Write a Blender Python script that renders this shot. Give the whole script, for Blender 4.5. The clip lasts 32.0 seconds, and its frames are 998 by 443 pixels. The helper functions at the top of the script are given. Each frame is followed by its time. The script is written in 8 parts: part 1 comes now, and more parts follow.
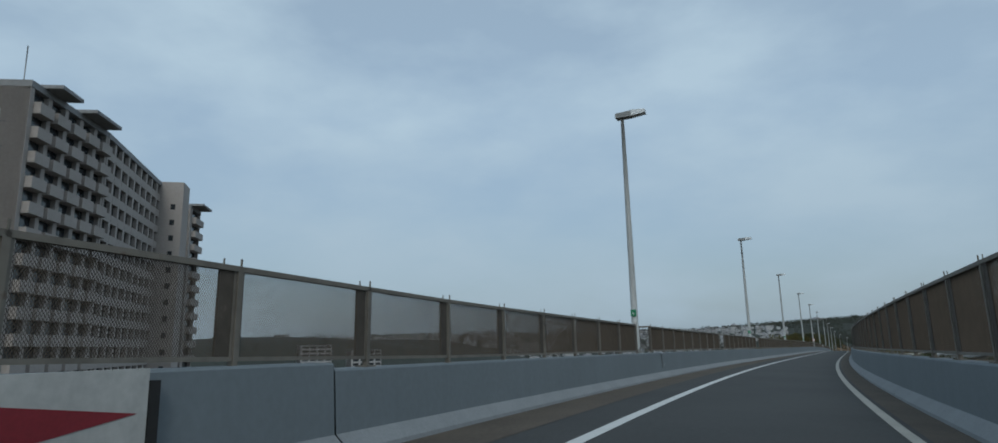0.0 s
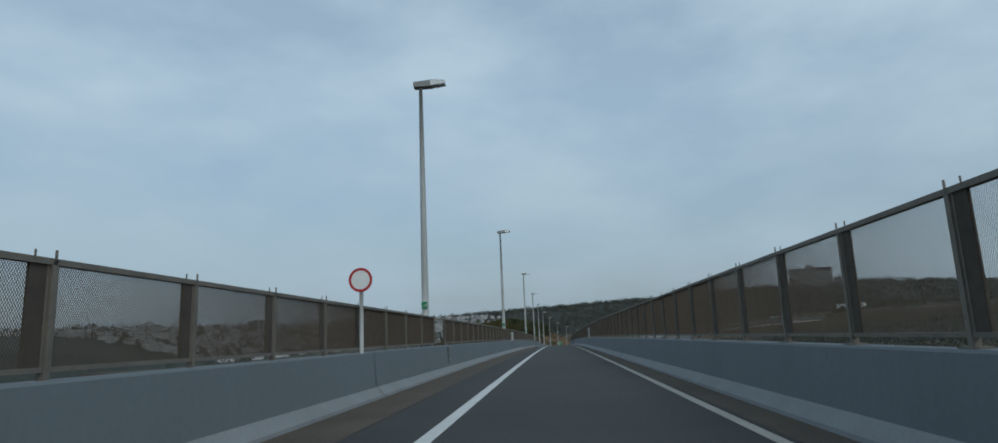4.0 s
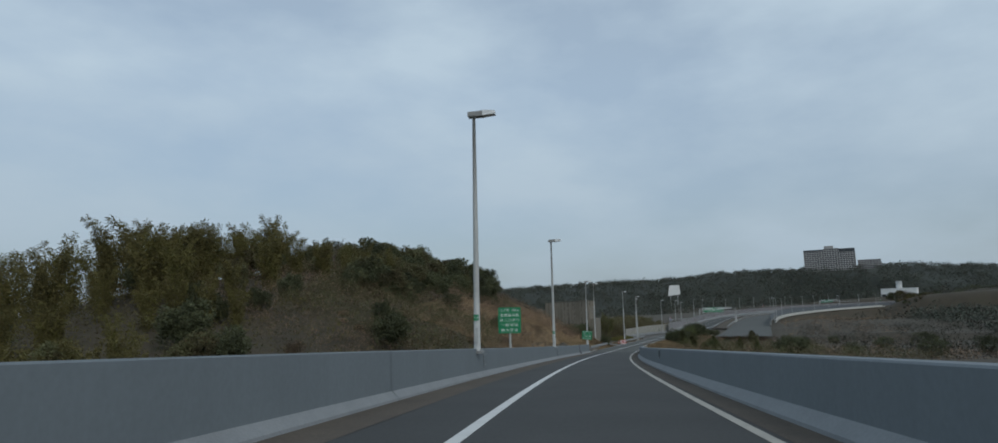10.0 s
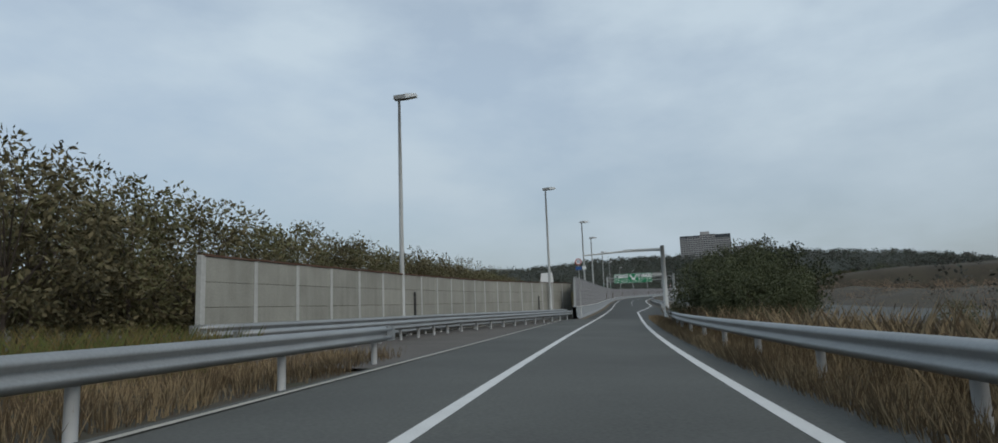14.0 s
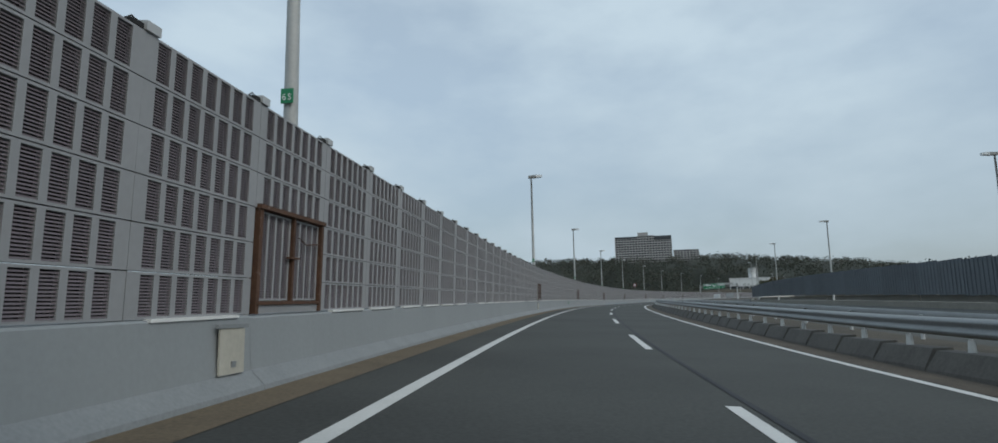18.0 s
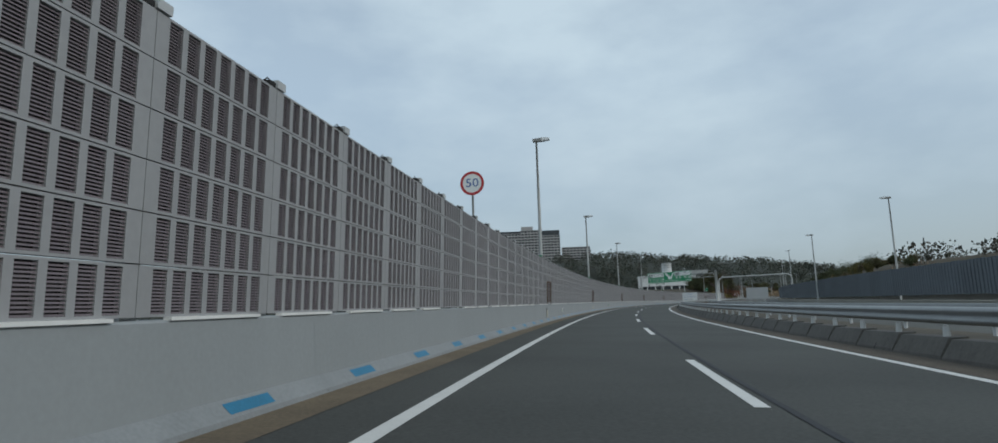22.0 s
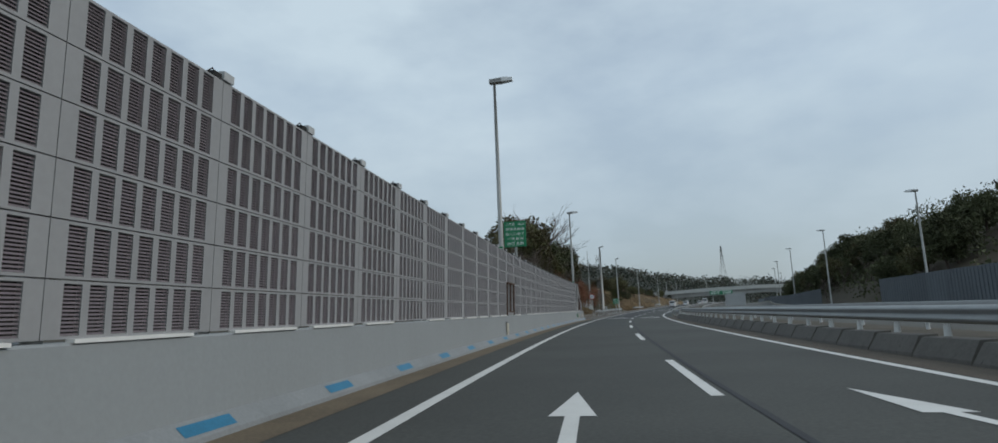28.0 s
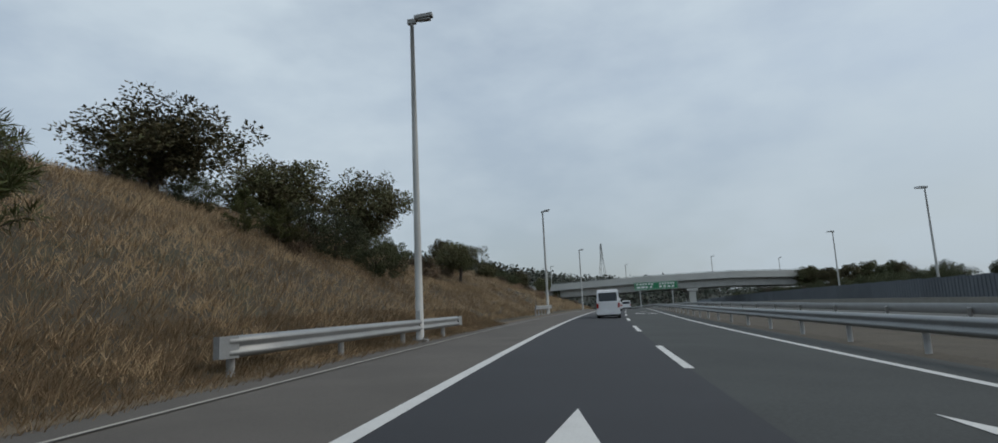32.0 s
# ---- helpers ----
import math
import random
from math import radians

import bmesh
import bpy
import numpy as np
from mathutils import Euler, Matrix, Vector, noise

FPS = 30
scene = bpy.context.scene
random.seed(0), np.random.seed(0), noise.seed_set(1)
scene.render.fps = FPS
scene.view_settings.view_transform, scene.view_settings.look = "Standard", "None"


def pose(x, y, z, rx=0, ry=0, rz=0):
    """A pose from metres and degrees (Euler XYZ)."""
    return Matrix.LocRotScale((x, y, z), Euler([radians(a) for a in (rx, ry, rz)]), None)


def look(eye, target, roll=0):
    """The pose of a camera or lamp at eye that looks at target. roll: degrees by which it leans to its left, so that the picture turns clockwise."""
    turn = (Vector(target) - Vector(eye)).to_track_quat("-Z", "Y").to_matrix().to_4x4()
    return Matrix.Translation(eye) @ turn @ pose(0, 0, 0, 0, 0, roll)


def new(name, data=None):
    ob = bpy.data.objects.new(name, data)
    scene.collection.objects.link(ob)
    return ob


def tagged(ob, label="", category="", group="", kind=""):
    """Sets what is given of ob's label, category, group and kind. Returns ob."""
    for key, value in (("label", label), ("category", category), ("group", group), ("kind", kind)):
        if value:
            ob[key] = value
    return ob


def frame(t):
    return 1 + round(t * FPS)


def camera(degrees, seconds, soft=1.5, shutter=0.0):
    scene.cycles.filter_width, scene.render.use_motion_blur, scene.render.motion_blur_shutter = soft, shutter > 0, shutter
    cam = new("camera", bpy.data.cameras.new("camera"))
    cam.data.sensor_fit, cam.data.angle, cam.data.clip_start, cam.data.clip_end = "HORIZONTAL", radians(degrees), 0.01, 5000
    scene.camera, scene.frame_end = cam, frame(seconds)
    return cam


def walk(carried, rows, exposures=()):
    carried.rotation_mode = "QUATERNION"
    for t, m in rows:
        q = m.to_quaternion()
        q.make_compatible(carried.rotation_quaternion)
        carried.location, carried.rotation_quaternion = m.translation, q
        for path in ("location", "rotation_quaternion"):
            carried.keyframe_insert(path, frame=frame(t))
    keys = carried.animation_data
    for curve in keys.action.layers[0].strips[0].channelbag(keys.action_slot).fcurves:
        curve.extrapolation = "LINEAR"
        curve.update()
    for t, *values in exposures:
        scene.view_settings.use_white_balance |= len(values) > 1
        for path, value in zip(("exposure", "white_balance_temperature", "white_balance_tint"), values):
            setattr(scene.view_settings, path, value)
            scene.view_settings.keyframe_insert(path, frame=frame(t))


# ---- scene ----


# ---------------------------------------------------------------- the road line
# Road coordinates: s metres along the left white line, l metres to the right of it, z metres above the road.
KAPPA = [4.508, 4.508, 4.508, 2.324, 0.291, -0.197, 0.048, 0.107, -0.056, 0.076, 0.776, 1.419, 1.469, 1.445, 1.492, 1.646, 1.175, -0.096, -0.388, 0.667, 1.465, 1.524, 1.426, 1.270, 1.352, 1.415, 1.395, 1.391, 1.444, 1.394, 1.289, 1.334, 1.278, 1.494, 1.467, 0.922, 0.263, -0.405, -1.072, -1.738, -2.404, -3.071]
GRADE = [-0.65, -0.65, -0.65, -0.96, -1.06, -1.06, -1.31, -1.81, -2.46, -3.18, -3.94, -4.52, -4.92, -4.52, -3.14, -1.55, -0.18, 0.88, 1.60, 2.13, 2.09, 1.92, 1.35, 1.44, 1.69, 1.80, 1.77, 1.62, 1.52, 1.50, 1.54, 1.64, 1.69, 2.00, 2.69, 2.72, 2.38, 1.87, 1.31, 0.75, 0.22, -0.31]
CROSS = [-0.017, -0.017, -0.017, -0.015, -0.008, -0.006, 0.000, 0.005, 0.009, 0.014, 0.013, 0.011, 0.013, 0.001, -0.012, -0.019, -0.027, -0.029, -0.033, -0.041, -0.054, -0.035, -0.028, -0.024, -0.026, -0.030, -0.026, -0.023, -0.020, -0.012, -0.012, -0.009, -0.017, -0.030, -0.041, -0.044, -0.039, -0.035, -0.031, -0.028, -0.026, -0.025]
STEP, START = 36.400, -127.400
ROWS = [
    (0.0, -38.19, 2.019, 27.69, 11.01, 1.30),
    (0.5, -24.03, 1.595, 19.29, 10.86, 2.97),
    (1.0, -9.75, 1.302, 12.18, 10.62, 3.93),
    (1.5, 4.86, 1.332, 8.26, 10.15, 3.14),
    (2.0, 19.59, 1.445, 6.54, 10.13, 3.62),
    (2.5, 34.51, 1.432, 5.62, 10.02, 3.27),
    (3.0, 49.65, 1.374, 5.07, 9.86, 2.66),
    (3.5, 65.05, 1.353, 4.55, 9.71, 2.42),
    (4.0, 80.71, 1.342, 4.16, 9.55, 2.34),
    (4.5, 96.58, 1.340, 3.89, 9.38, 2.35),
    (5.0, 112.63, 1.348, 3.69, 9.21, 2.34),
    (5.5, 128.81, 1.366, 3.53, 9.04, 2.23),
    (6.0, 145.12, 1.393, 3.42, 8.88, 2.01),
    (6.5, 161.47, 1.391, 3.32, 8.74, 1.71),
    (7.0, 177.98, 1.372, 3.23, 8.63, 1.43),
    (7.5, 194.79, 1.319, 3.12, 8.58, 1.23),
    (8.0, 211.86, 1.307, 3.04, 8.56, 1.11),
    (8.5, 229.19, 1.468, 3.11, 8.59, 1.10),
    (9.0, 246.74, 1.613, 3.09, 8.60, 1.13),
    (9.5, 264.48, 1.523, 2.80, 8.49, 1.14),
    (10.0, 282.48, 1.421, 2.19, 8.35, 1.17),
    (10.5, 300.85, 1.502, 1.05, 8.22, 1.20),
    (11.0, 319.45, 1.634, -0.36, 8.11, 1.22),
    (11.5, 338.17, 1.772, -1.85, 7.99, 1.13),
    (12.0, 357.04, 1.857, -3.37, 7.90, 1.09),
    (12.5, 376.13, 1.768, -4.72, 7.84, 1.25),
    (13.0, 395.29, 1.645, -6.07, 7.81, 1.50),
    (13.5, 414.42, 1.597, -7.52, 7.78, 1.83),
    (14.0, 433.56, 1.598, -9.07, 7.81, 2.18),
    (14.5, 452.70, 1.656, -10.75, 7.99, 2.49),
    (15.0, 471.93, 1.656, -12.22, 8.17, 2.64),
    (15.5, 491.25, 1.607, -13.47, 8.36, 2.61),
    (16.0, 510.58, 1.573, -14.40, 8.51, 2.46),
    (16.5, 529.84, 1.616, -14.88, 8.58, 2.20),
    (17.0, 549.01, 1.748, -14.90, 8.57, 1.85),
    (17.5, 568.13, 1.770, -15.06, 8.18, 1.28),
    (18.0, 587.38, 1.695, -15.53, 8.21, 1.18),
    (18.5, 606.66, 1.701, -16.32, 8.09, 0.96),
    (19.0, 625.98, 1.740, -17.34, 7.99, 0.83),
    (19.5, 645.40, 1.782, -18.56, 8.13, 1.19),
    (20.0, 664.88, 1.828, -19.96, 8.39, 1.75),
    (20.5, 684.25, 1.838, -21.44, 8.53, 1.92),
    (21.0, 703.48, 1.798, -22.96, 8.47, 1.50),
    (21.5, 722.80, 1.753, -24.35, 8.47, 1.56),
    (22.0, 742.15, 1.715, -25.73, 8.52, 1.86),
    (22.5, 761.45, 1.690, -27.23, 8.67, 2.20),
    (23.0, 780.75, 1.689, -28.81, 8.81, 2.46),
    (23.5, 800.07, 1.739, -30.49, 8.78, 2.34),
    (24.0, 819.40, 1.807, -32.16, 8.78, 2.24),
    (24.5, 838.71, 1.896, -33.63, 9.03, 2.65),
    (25.0, 857.99, 1.921, -35.07, 9.24, 2.92),
    (25.5, 877.22, 1.786, -36.61, 9.18, 2.50),
    (26.0, 896.77, 1.749, -38.12, 9.17, 2.43),
    (26.5, 916.57, 1.799, -39.60, 9.21, 2.66),
    (27.0, 936.22, 1.874, -41.11, 9.24, 2.89),
    (27.5, 955.34, 1.914, -42.70, 9.23, 2.82),
    (28.0, 973.86, 1.907, -44.39, 9.17, 2.40),
    (28.5, 992.03, 1.951, -45.85, 9.17, 2.38),
    (29.0, 1010.09, 1.965, -47.22, 9.19, 2.45),
    (29.5, 1028.26, 1.872, -48.61, 9.21, 2.31),
    (30.0, 1045.58, 1.783, -49.93, 9.24, 2.44),
    (30.3, 1055.84, 1.788, -50.65, 9.41, 2.93),
    (30.5, 1062.70, 1.794, -51.21, 9.46, 3.04),
    (31.0, 1079.77, 1.816, -52.77, 9.43, 2.90),
    (31.5, 1096.52, 1.843, -54.32, 9.34, 2.98),
    (32.0, 1112.98, 1.830, -55.60, 9.19, 2.66),
]

EYE_HEIGHT = 0.983
_n = int(STEP * (len(KAPPA) - 1) / 2.0)
_S = START + 2.0 * np.arange(_n + 1)
_knots = START + STEP * np.arange(len(KAPPA))
_k = np.interp(_S, _knots, KAPPA) * 1e-3
_g = np.interp(_S, _knots, GRADE) * 1e-2
_TH = np.concatenate([[0], np.cumsum((_k[1:] + _k[:-1]))])
_TH -= np.interp(0.0, _S, _TH)
_tm = (_TH[1:] + _TH[:-1]) / 2
_X = np.concatenate([[0], np.cumsum(np.sin(_tm) * 2.0)])
_Y = np.concatenate([[0], np.cumsum(np.cos(_tm) * 2.0)])
_Z = np.concatenate([[0], np.cumsum(_g[1:] + _g[:-1])])
_X -= np.interp(0.0, _S, _X)
_Y -= np.interp(0.0, _S, _Y)
_Z -= np.interp(0.0, _S, _Z)
_C = np.interp(_S, _knots, CROSS)


def heading(s):
    return float(np.interp(s, _S, _TH))


def at(s, l=0.0, z=0.0):
    a = heading(s)
    c = float(np.interp(s, _S, _C)) * max(-12.0, min(12.0, l))
    return Vector((float(np.interp(s, _S, _X)) + l * math.cos(a), float(np.interp(s, _S, _Y)) - l * math.sin(a),
                   float(np.interp(s, _S, _Z)) + z + c))


def stand(s, l=0.0, z=0.0, turn=0.0):
    """A pose on the road: local x to the right, y along the road, z up."""
    return Matrix.Translation(at(s, l, z)) @ Matrix.Rotation(radians(turn) - heading(s), 4, "Z")


def to_road(x, y):
    """World x, y as s, l, and the road's height there."""
    i = int(np.argmin((_X - x) ** 2 + (_Y - y) ** 2))
    a = _TH[i]
    dx, dy = x - _X[i], y - _Y[i]
    return _S[i] + dx * math.sin(a) + dy * math.cos(a), dx * math.cos(a) - dy * math.sin(a), _Z[i]


cam = camera(76.0, 32.0, soft=1.6)
path = []
for t, s, l, yaw, pitch, roll in ROWS:
    p = at(s, l, EYE_HEIGHT)
    path.append((t, pose(p.x, p.y, p.z, 90 + pitch, roll, yaw)))
walk(cam, path, exposures=((0.0, -0.15, 6000, 3.0), (3.0, -0.15, 6000, 2.0), (9.0, -0.12, 6150, 5.0), (12.0, 0.02, 6450, 9.0), (14.0, 0.04, 6500, 8.0), (17.0, 0.10, 6420, 6.0), (25.0, 0.10, 6380, 5.0), (28.0, 0.10, 6480, 6.5), (29.5, 0.15, 6650, 9.0), (30.0, 0.32, 6900, 12.0), (30.5, 0.15, 6700, 10.0), (31.0, -0.02, 6600, 8.0), (32.0, 0.05, 6650, 9.0)))

# ---------------------------------------------------------------- light
world = bpy.data.worlds.new("sky")
scene.world = world
world.use_nodes = True
wn = world.node_tree
wn.nodes.clear()
SUN_EL, SUN_AZ = 38.0, 150.0
sky = wn.nodes.new("ShaderNodeTexSky")
sky.sky_type, sky.sun_disc = "NISHITA", False
sky.sun_elevation, sky.sun_rotation = radians(SUN_EL), radians(SUN_AZ)
sky.air_density, sky.dust_density, sky.ozone_density = 1.0, 3.0, 1.2
tc = wn.nodes.new("ShaderNodeTexCoord")
stretch = wn.nodes.new("ShaderNodeMapping")
stretch.inputs["Scale"].default_value = (1.0, 1.0, 2.2)
wn.links.new(tc.outputs["Generated"], stretch.inputs[0])
cloud = wn.nodes.new("ShaderNodeTexNoise")
cloud.inputs["Scale"].default_value, cloud.inputs["Detail"].default_value = 3.2, 6.0
cloud.inputs["Roughness"].default_value = 0.52
wn.links.new(stretch.outputs[0], cloud.inputs["Vector"])
ramp = wn.nodes.new("ShaderNodeValToRGB")
ramp.color_ramp.elements[0].position, ramp.color_ramp.elements[1].position = 0.38, 0.66
ramp.color_ramp.elements[0].color, ramp.color_ramp.elements[1].color = (0.58, 0.58, 0.58, 1), (0.96, 0.96, 0.96, 1)
wn.links.new(cloud.outputs[0], ramp.inputs[0])
veil = wn.nodes.new("ShaderNodeMixRGB")
veil.inputs[2].default_value = (4.45, 5.25, 6.0, 1)
wn.links.new(ramp.outputs[0], veil.inputs[0])
wn.links.new(sky.outputs[0], veil.inputs[1])
back = wn.nodes.new("ShaderNodeBackground")
back.inputs[1].default_value = 0.117
wn.links.new(veil.outputs[0], back.inputs[0])
height = wn.nodes.new("ShaderNodeSeparateXYZ")
wn.links.new(tc.outputs["Generated"], height.inputs[0])
haze = wn.nodes.new("ShaderNodeMapRange")
haze.inputs["From Min"].default_value, haze.inputs["From Max"].default_value = 0.0, 0.34
haze.inputs["To Min"].default_value, haze.inputs["To Max"].default_value = 0.094, 0.121
wn.links.new(height.outputs["Z"], haze.inputs["Value"])
wn.links.new(haze.outputs[0], back.inputs[1])
wout = wn.nodes.new("ShaderNodeOutputWorld")
wn.links.new(back.outputs[0], wout.inputs[0])
sun = new("sun", bpy.data.lights.new("sun", "SUN"))
sun.data.energy, sun.data.angle, sun.data.color = 0.75, radians(14), (1.0, 0.95, 0.88)
_az = radians(SUN_AZ)
_dir = Vector((math.sin(_az) * math.cos(radians(SUN_EL)), math.cos(_az) * math.cos(radians(SUN_EL)), math.sin(radians(SUN_EL))))
sun.matrix_world = look(_dir * 100, (0, 0, 0))


# ---------------------------------------------------------------- materials
def mat(name, color, rough=0.8, metal=0.0, vary=0.15, scale=3.0, fine=40.0, bump=0.15, dist=0.01, tint=None, tint_at=0.6,
        streak=0.0, rand=0.0, run=(5.0, 5.0, 0.35)):
    """A surface of one colour with cloudy variation, fine grain, wear of a second colour, vertical streaks and relief."""
    m = bpy.data.materials.new(name)
    m.use_nodes = True
    nt = m.node_tree
    b = nt.nodes["Principled BSDF"]
    b.inputs["Roughness"].default_value, b.inputs["Metallic"].default_value = rough, metal
    geo = nt.nodes.new("ShaderNodeNewGeometry")
    n1 = nt.nodes.new("ShaderNodeTexNoise")
    n1.inputs["Scale"].default_value, n1.inputs["Detail"].default_value = scale, 5.0
    n2 = nt.nodes.new("ShaderNodeTexNoise")
    n2.inputs["Scale"].default_value, n2.inputs["Detail"].default_value = fine, 3.0
    for n in (n1, n2):
        nt.links.new(geo.outputs["Position"], n.inputs["Vector"])
    add = nt.nodes.new("ShaderNodeMath")
    add.operation = "ADD"
    nt.links.new(n1.outputs[0], add.inputs[0])
    nt.links.new(n2.outputs[0], add.inputs[1])
    last = add.outputs[0]
    if streak:
        mp = nt.nodes.new("ShaderNodeMapping")
        mp.inputs["Scale"].default_value = run
        nt.links.new(geo.outputs["Position"], mp.inputs[0])
        n3 = nt.nodes.new("ShaderNodeTexNoise")
        n3.inputs["Scale"].default_value, n3.inputs["Detail"].default_value = 1.2, 4.0
        nt.links.new(mp.outputs[0], n3.inputs["Vector"])
        mm = nt.nodes.new("ShaderNodeMath")
        mm.operation = "MULTIPLY_ADD"
        mm.inputs[1].default_value = streak
        nt.links.new(n3.outputs[0], mm.inputs[0])
        nt.links.new(last, mm.inputs[2])
        sb = nt.nodes.new("ShaderNodeMath")
        sb.operation = "SUBTRACT"
        sb.inputs[1].default_value = streak * 0.5
        nt.links.new(mm.outputs[0], sb.inputs[0])
        last = sb.outputs[0]
    if rand:
        oi = nt.nodes.new("ShaderNodeObjectInfo")
        mr = nt.nodes.new("ShaderNodeMath")
        mr.operation = "MULTIPLY_ADD"
        mr.inputs[1].default_value = rand
        nt.links.new(oi.outputs["Random"], mr.inputs[0])
        nt.links.new(last, mr.inputs[2])
        sr = nt.nodes.new("ShaderNodeMath")
        sr.operation = "SUBTRACT"
        sr.inputs[1].default_value = rand * 0.5
        nt.links.new(mr.outputs[0], sr.inputs[0])
        last = sr.outputs[0]
    half = nt.nodes.new("ShaderNodeMath")
    half.operation = "MULTIPLY"
    half.inputs[1].default_value = 0.5
    nt.links.new(last, half.inputs[0])
    rp = nt.nodes.new("ShaderNodeValToRGB")
    e = rp.color_ramp.elements
    e[0].position, e[1].position = 0.28, 0.72
    e[0].color = (*[max(0.0, c * (1 - vary)) for c in color], 1)
    e[1].color = (*[min(1.0, c * (1 + vary)) for c in color], 1)
    if tint:
        t = e.new(min(0.95, tint_at))
        t.color = (*color, 1)
        e[-1].color = (*tint, 1)
    nt.links.new(half.outputs[0], rp.inputs[0])
    nt.links.new(rp.outputs[0], b.inputs["Base Color"])
    if bump:
        bp = nt.nodes.new("ShaderNodeBump")
        bp.inputs["Strength"].default_value, bp.inputs["Distance"].default_value = bump, dist
        nt.links.new(last, bp.inputs["Height"])
        nt.links.new(bp.outputs[0], b.inputs["Normal"])
    return m


ASPHALT_RAMP = mat("ramp asphalt", (0.076, 0.078, 0.071), 0.92, vary=0.40, scale=0.3, fine=24, bump=0.35, dist=0.006)
ASPHALT = mat("asphalt", (0.048, 0.050, 0.046), 0.9, vary=0.44, scale=0.28, fine=24, bump=0.35, dist=0.006)
ASPHALT_DARK = mat("new asphalt", (0.025, 0.027, 0.032), 0.88, vary=0.25, scale=0.4, fine=70, bump=0.4, dist=0.006)
ASPHALT_OLD = mat("worn asphalt", (0.098, 0.088, 0.077), 0.93, vary=0.3, scale=0.6, fine=50, bump=0.4, dist=0.008)
GUTTER = mat("gutter dirt", (0.13, 0.101, 0.066), 0.95, vary=0.4, scale=1.2, fine=25, bump=0.4, dist=0.01)
GUTTER_DARK = mat("dark gutter dirt", (0.080, 0.064, 0.048), 0.95, vary=0.4, scale=0.9, fine=20, bump=0.4, dist=0.01)
PAINT = mat("road paint", (0.62, 0.62, 0.60), 0.7, vary=0.18, scale=2.0, fine=45, bump=0.2, dist=0.004, tint=(0.34, 0.34, 0.33), tint_at=0.62)
PAINT_DIRTY = mat("dirty road paint", (0.42, 0.40, 0.35), 0.8, vary=0.3, scale=1.5, fine=30, bump=0.2, dist=0.004, tint=(0.16, 0.15, 0.13), tint_at=0.58)
WEDGE_RED = mat("faded warning red", (0.20, 0.014, 0.022), 0.6, vary=0.15, scale=2.0, bump=0.02)
ASPHALT_BRIDGE = mat("bridge asphalt", (0.040, 0.041, 0.040), 0.9, vary=0.40, scale=0.3, fine=24, bump=0.35, dist=0.006)
PARAPET = mat("painted parapet", (0.150, 0.174, 0.188), 0.75, vary=0.10, scale=0.6, fine=14, bump=0.1, streak=0.5)
KERB = mat("kerb concrete", (0.222, 0.236, 0.244), 0.85, vary=0.16, scale=1.2, fine=30, bump=0.2, streak=0.3)
PARAPET_LIGHT = mat("light parapet", (0.262, 0.280, 0.288), 0.8, vary=0.07, scale=0.5, fine=20, bump=0.1, streak=0.4)
CONCRETE = mat("concrete", (0.27, 0.255, 0.22), 0.9, vary=0.3, scale=0.5, fine=9, bump=0.3, streak=1.2, tint=(0.12, 0.11, 0.095), tint_at=0.6)
STAINED = mat("water-stained concrete", (0.235, 0.212, 0.168), 0.92, vary=0.32, scale=0.22, fine=5.0, bump=0.2, streak=3.4, run=(1.3, 1.3, 0.022), tint=(0.095, 0.087, 0.076), tint_at=0.57)
CONCRETE_PALE = mat("pale concrete", (0.42, 0.42, 0.40), 0.9, vary=0.18, scale=0.8, fine=14, bump=0.25, streak=0.7)
STEEL = mat("galvanised steel", (0.31, 0.32, 0.32), 0.55, 0.55, vary=0.15, scale=1.5, fine=25, bump=0.05)
FENCE_PLATE = mat("rusty fence plate", (0.085, 0.070, 0.054), 0.8, 0.15, vary=0.4, scale=2.0, fine=9, bump=0.1, tint=(0.13, 0.105, 0.08), tint_at=0.64, streak=0.8)
STEEL_PAINT = mat("grey painted steel", (0.42, 0.43, 0.42), 0.6, 0.1, vary=0.12, scale=1.5, fine=20, bump=0.05)
FENCE_MESH = mat("fence mesh", (0.082, 0.066, 0.050), 0.9, 0.05, vary=0.3, scale=0.6, fine=5, bump=0.0, tint=(0.052, 0.033, 0.021), tint_at=0.60)
FENCE_FRAME = mat("fence frame", (0.20, 0.18, 0.15), 0.7, 0.25, vary=0.35, scale=1.4, fine=9, bump=0.1, tint=(0.12, 0.075, 0.045), tint_at=0.62, streak=0.6)
PANEL_FRAME = mat("barrier panel frame", (0.305, 0.307, 0.312), 0.65, 0.1, vary=0.07, scale=1.0, fine=15, bump=0.05, rand=0.25)
PANEL_SLAT = mat("barrier slat", (0.155, 0.13, 0.142), 0.6, 0.1, vary=0.15, scale=2.0, fine=30, bump=0.05)
# near-black: puts the shade in the louvre gaps into the colour
PANEL_DARK = mat("barrier gap shade", (0.030, 0.028, 0.030), 0.95, vary=0.2)
POST_GREY = mat("barrier post", (0.44, 0.45, 0.45), 0.6, 0.15, vary=0.08, scale=1.5, fine=15, bump=0.05, streak=0.5)
RUST = mat("rust", (0.105, 0.052, 0.03), 0.9, vary=0.5, scale=3, fine=25, bump=0.4, tint=(0.22, 0.19, 0.17), tint_at=0.62, streak=0.6)
DARK = mat("dark rubber", (0.018, 0.018, 0.018), 0.9, vary=0.2)
WHITE = mat("white paint", (0.74, 0.74, 0.72), 0.4, vary=0.05, fine=10)
GREEN_SIGN = mat("sign green", (0.012, 0.205, 0.085), 0.45, vary=0.08, scale=0.8, fine=6, bump=0.0)
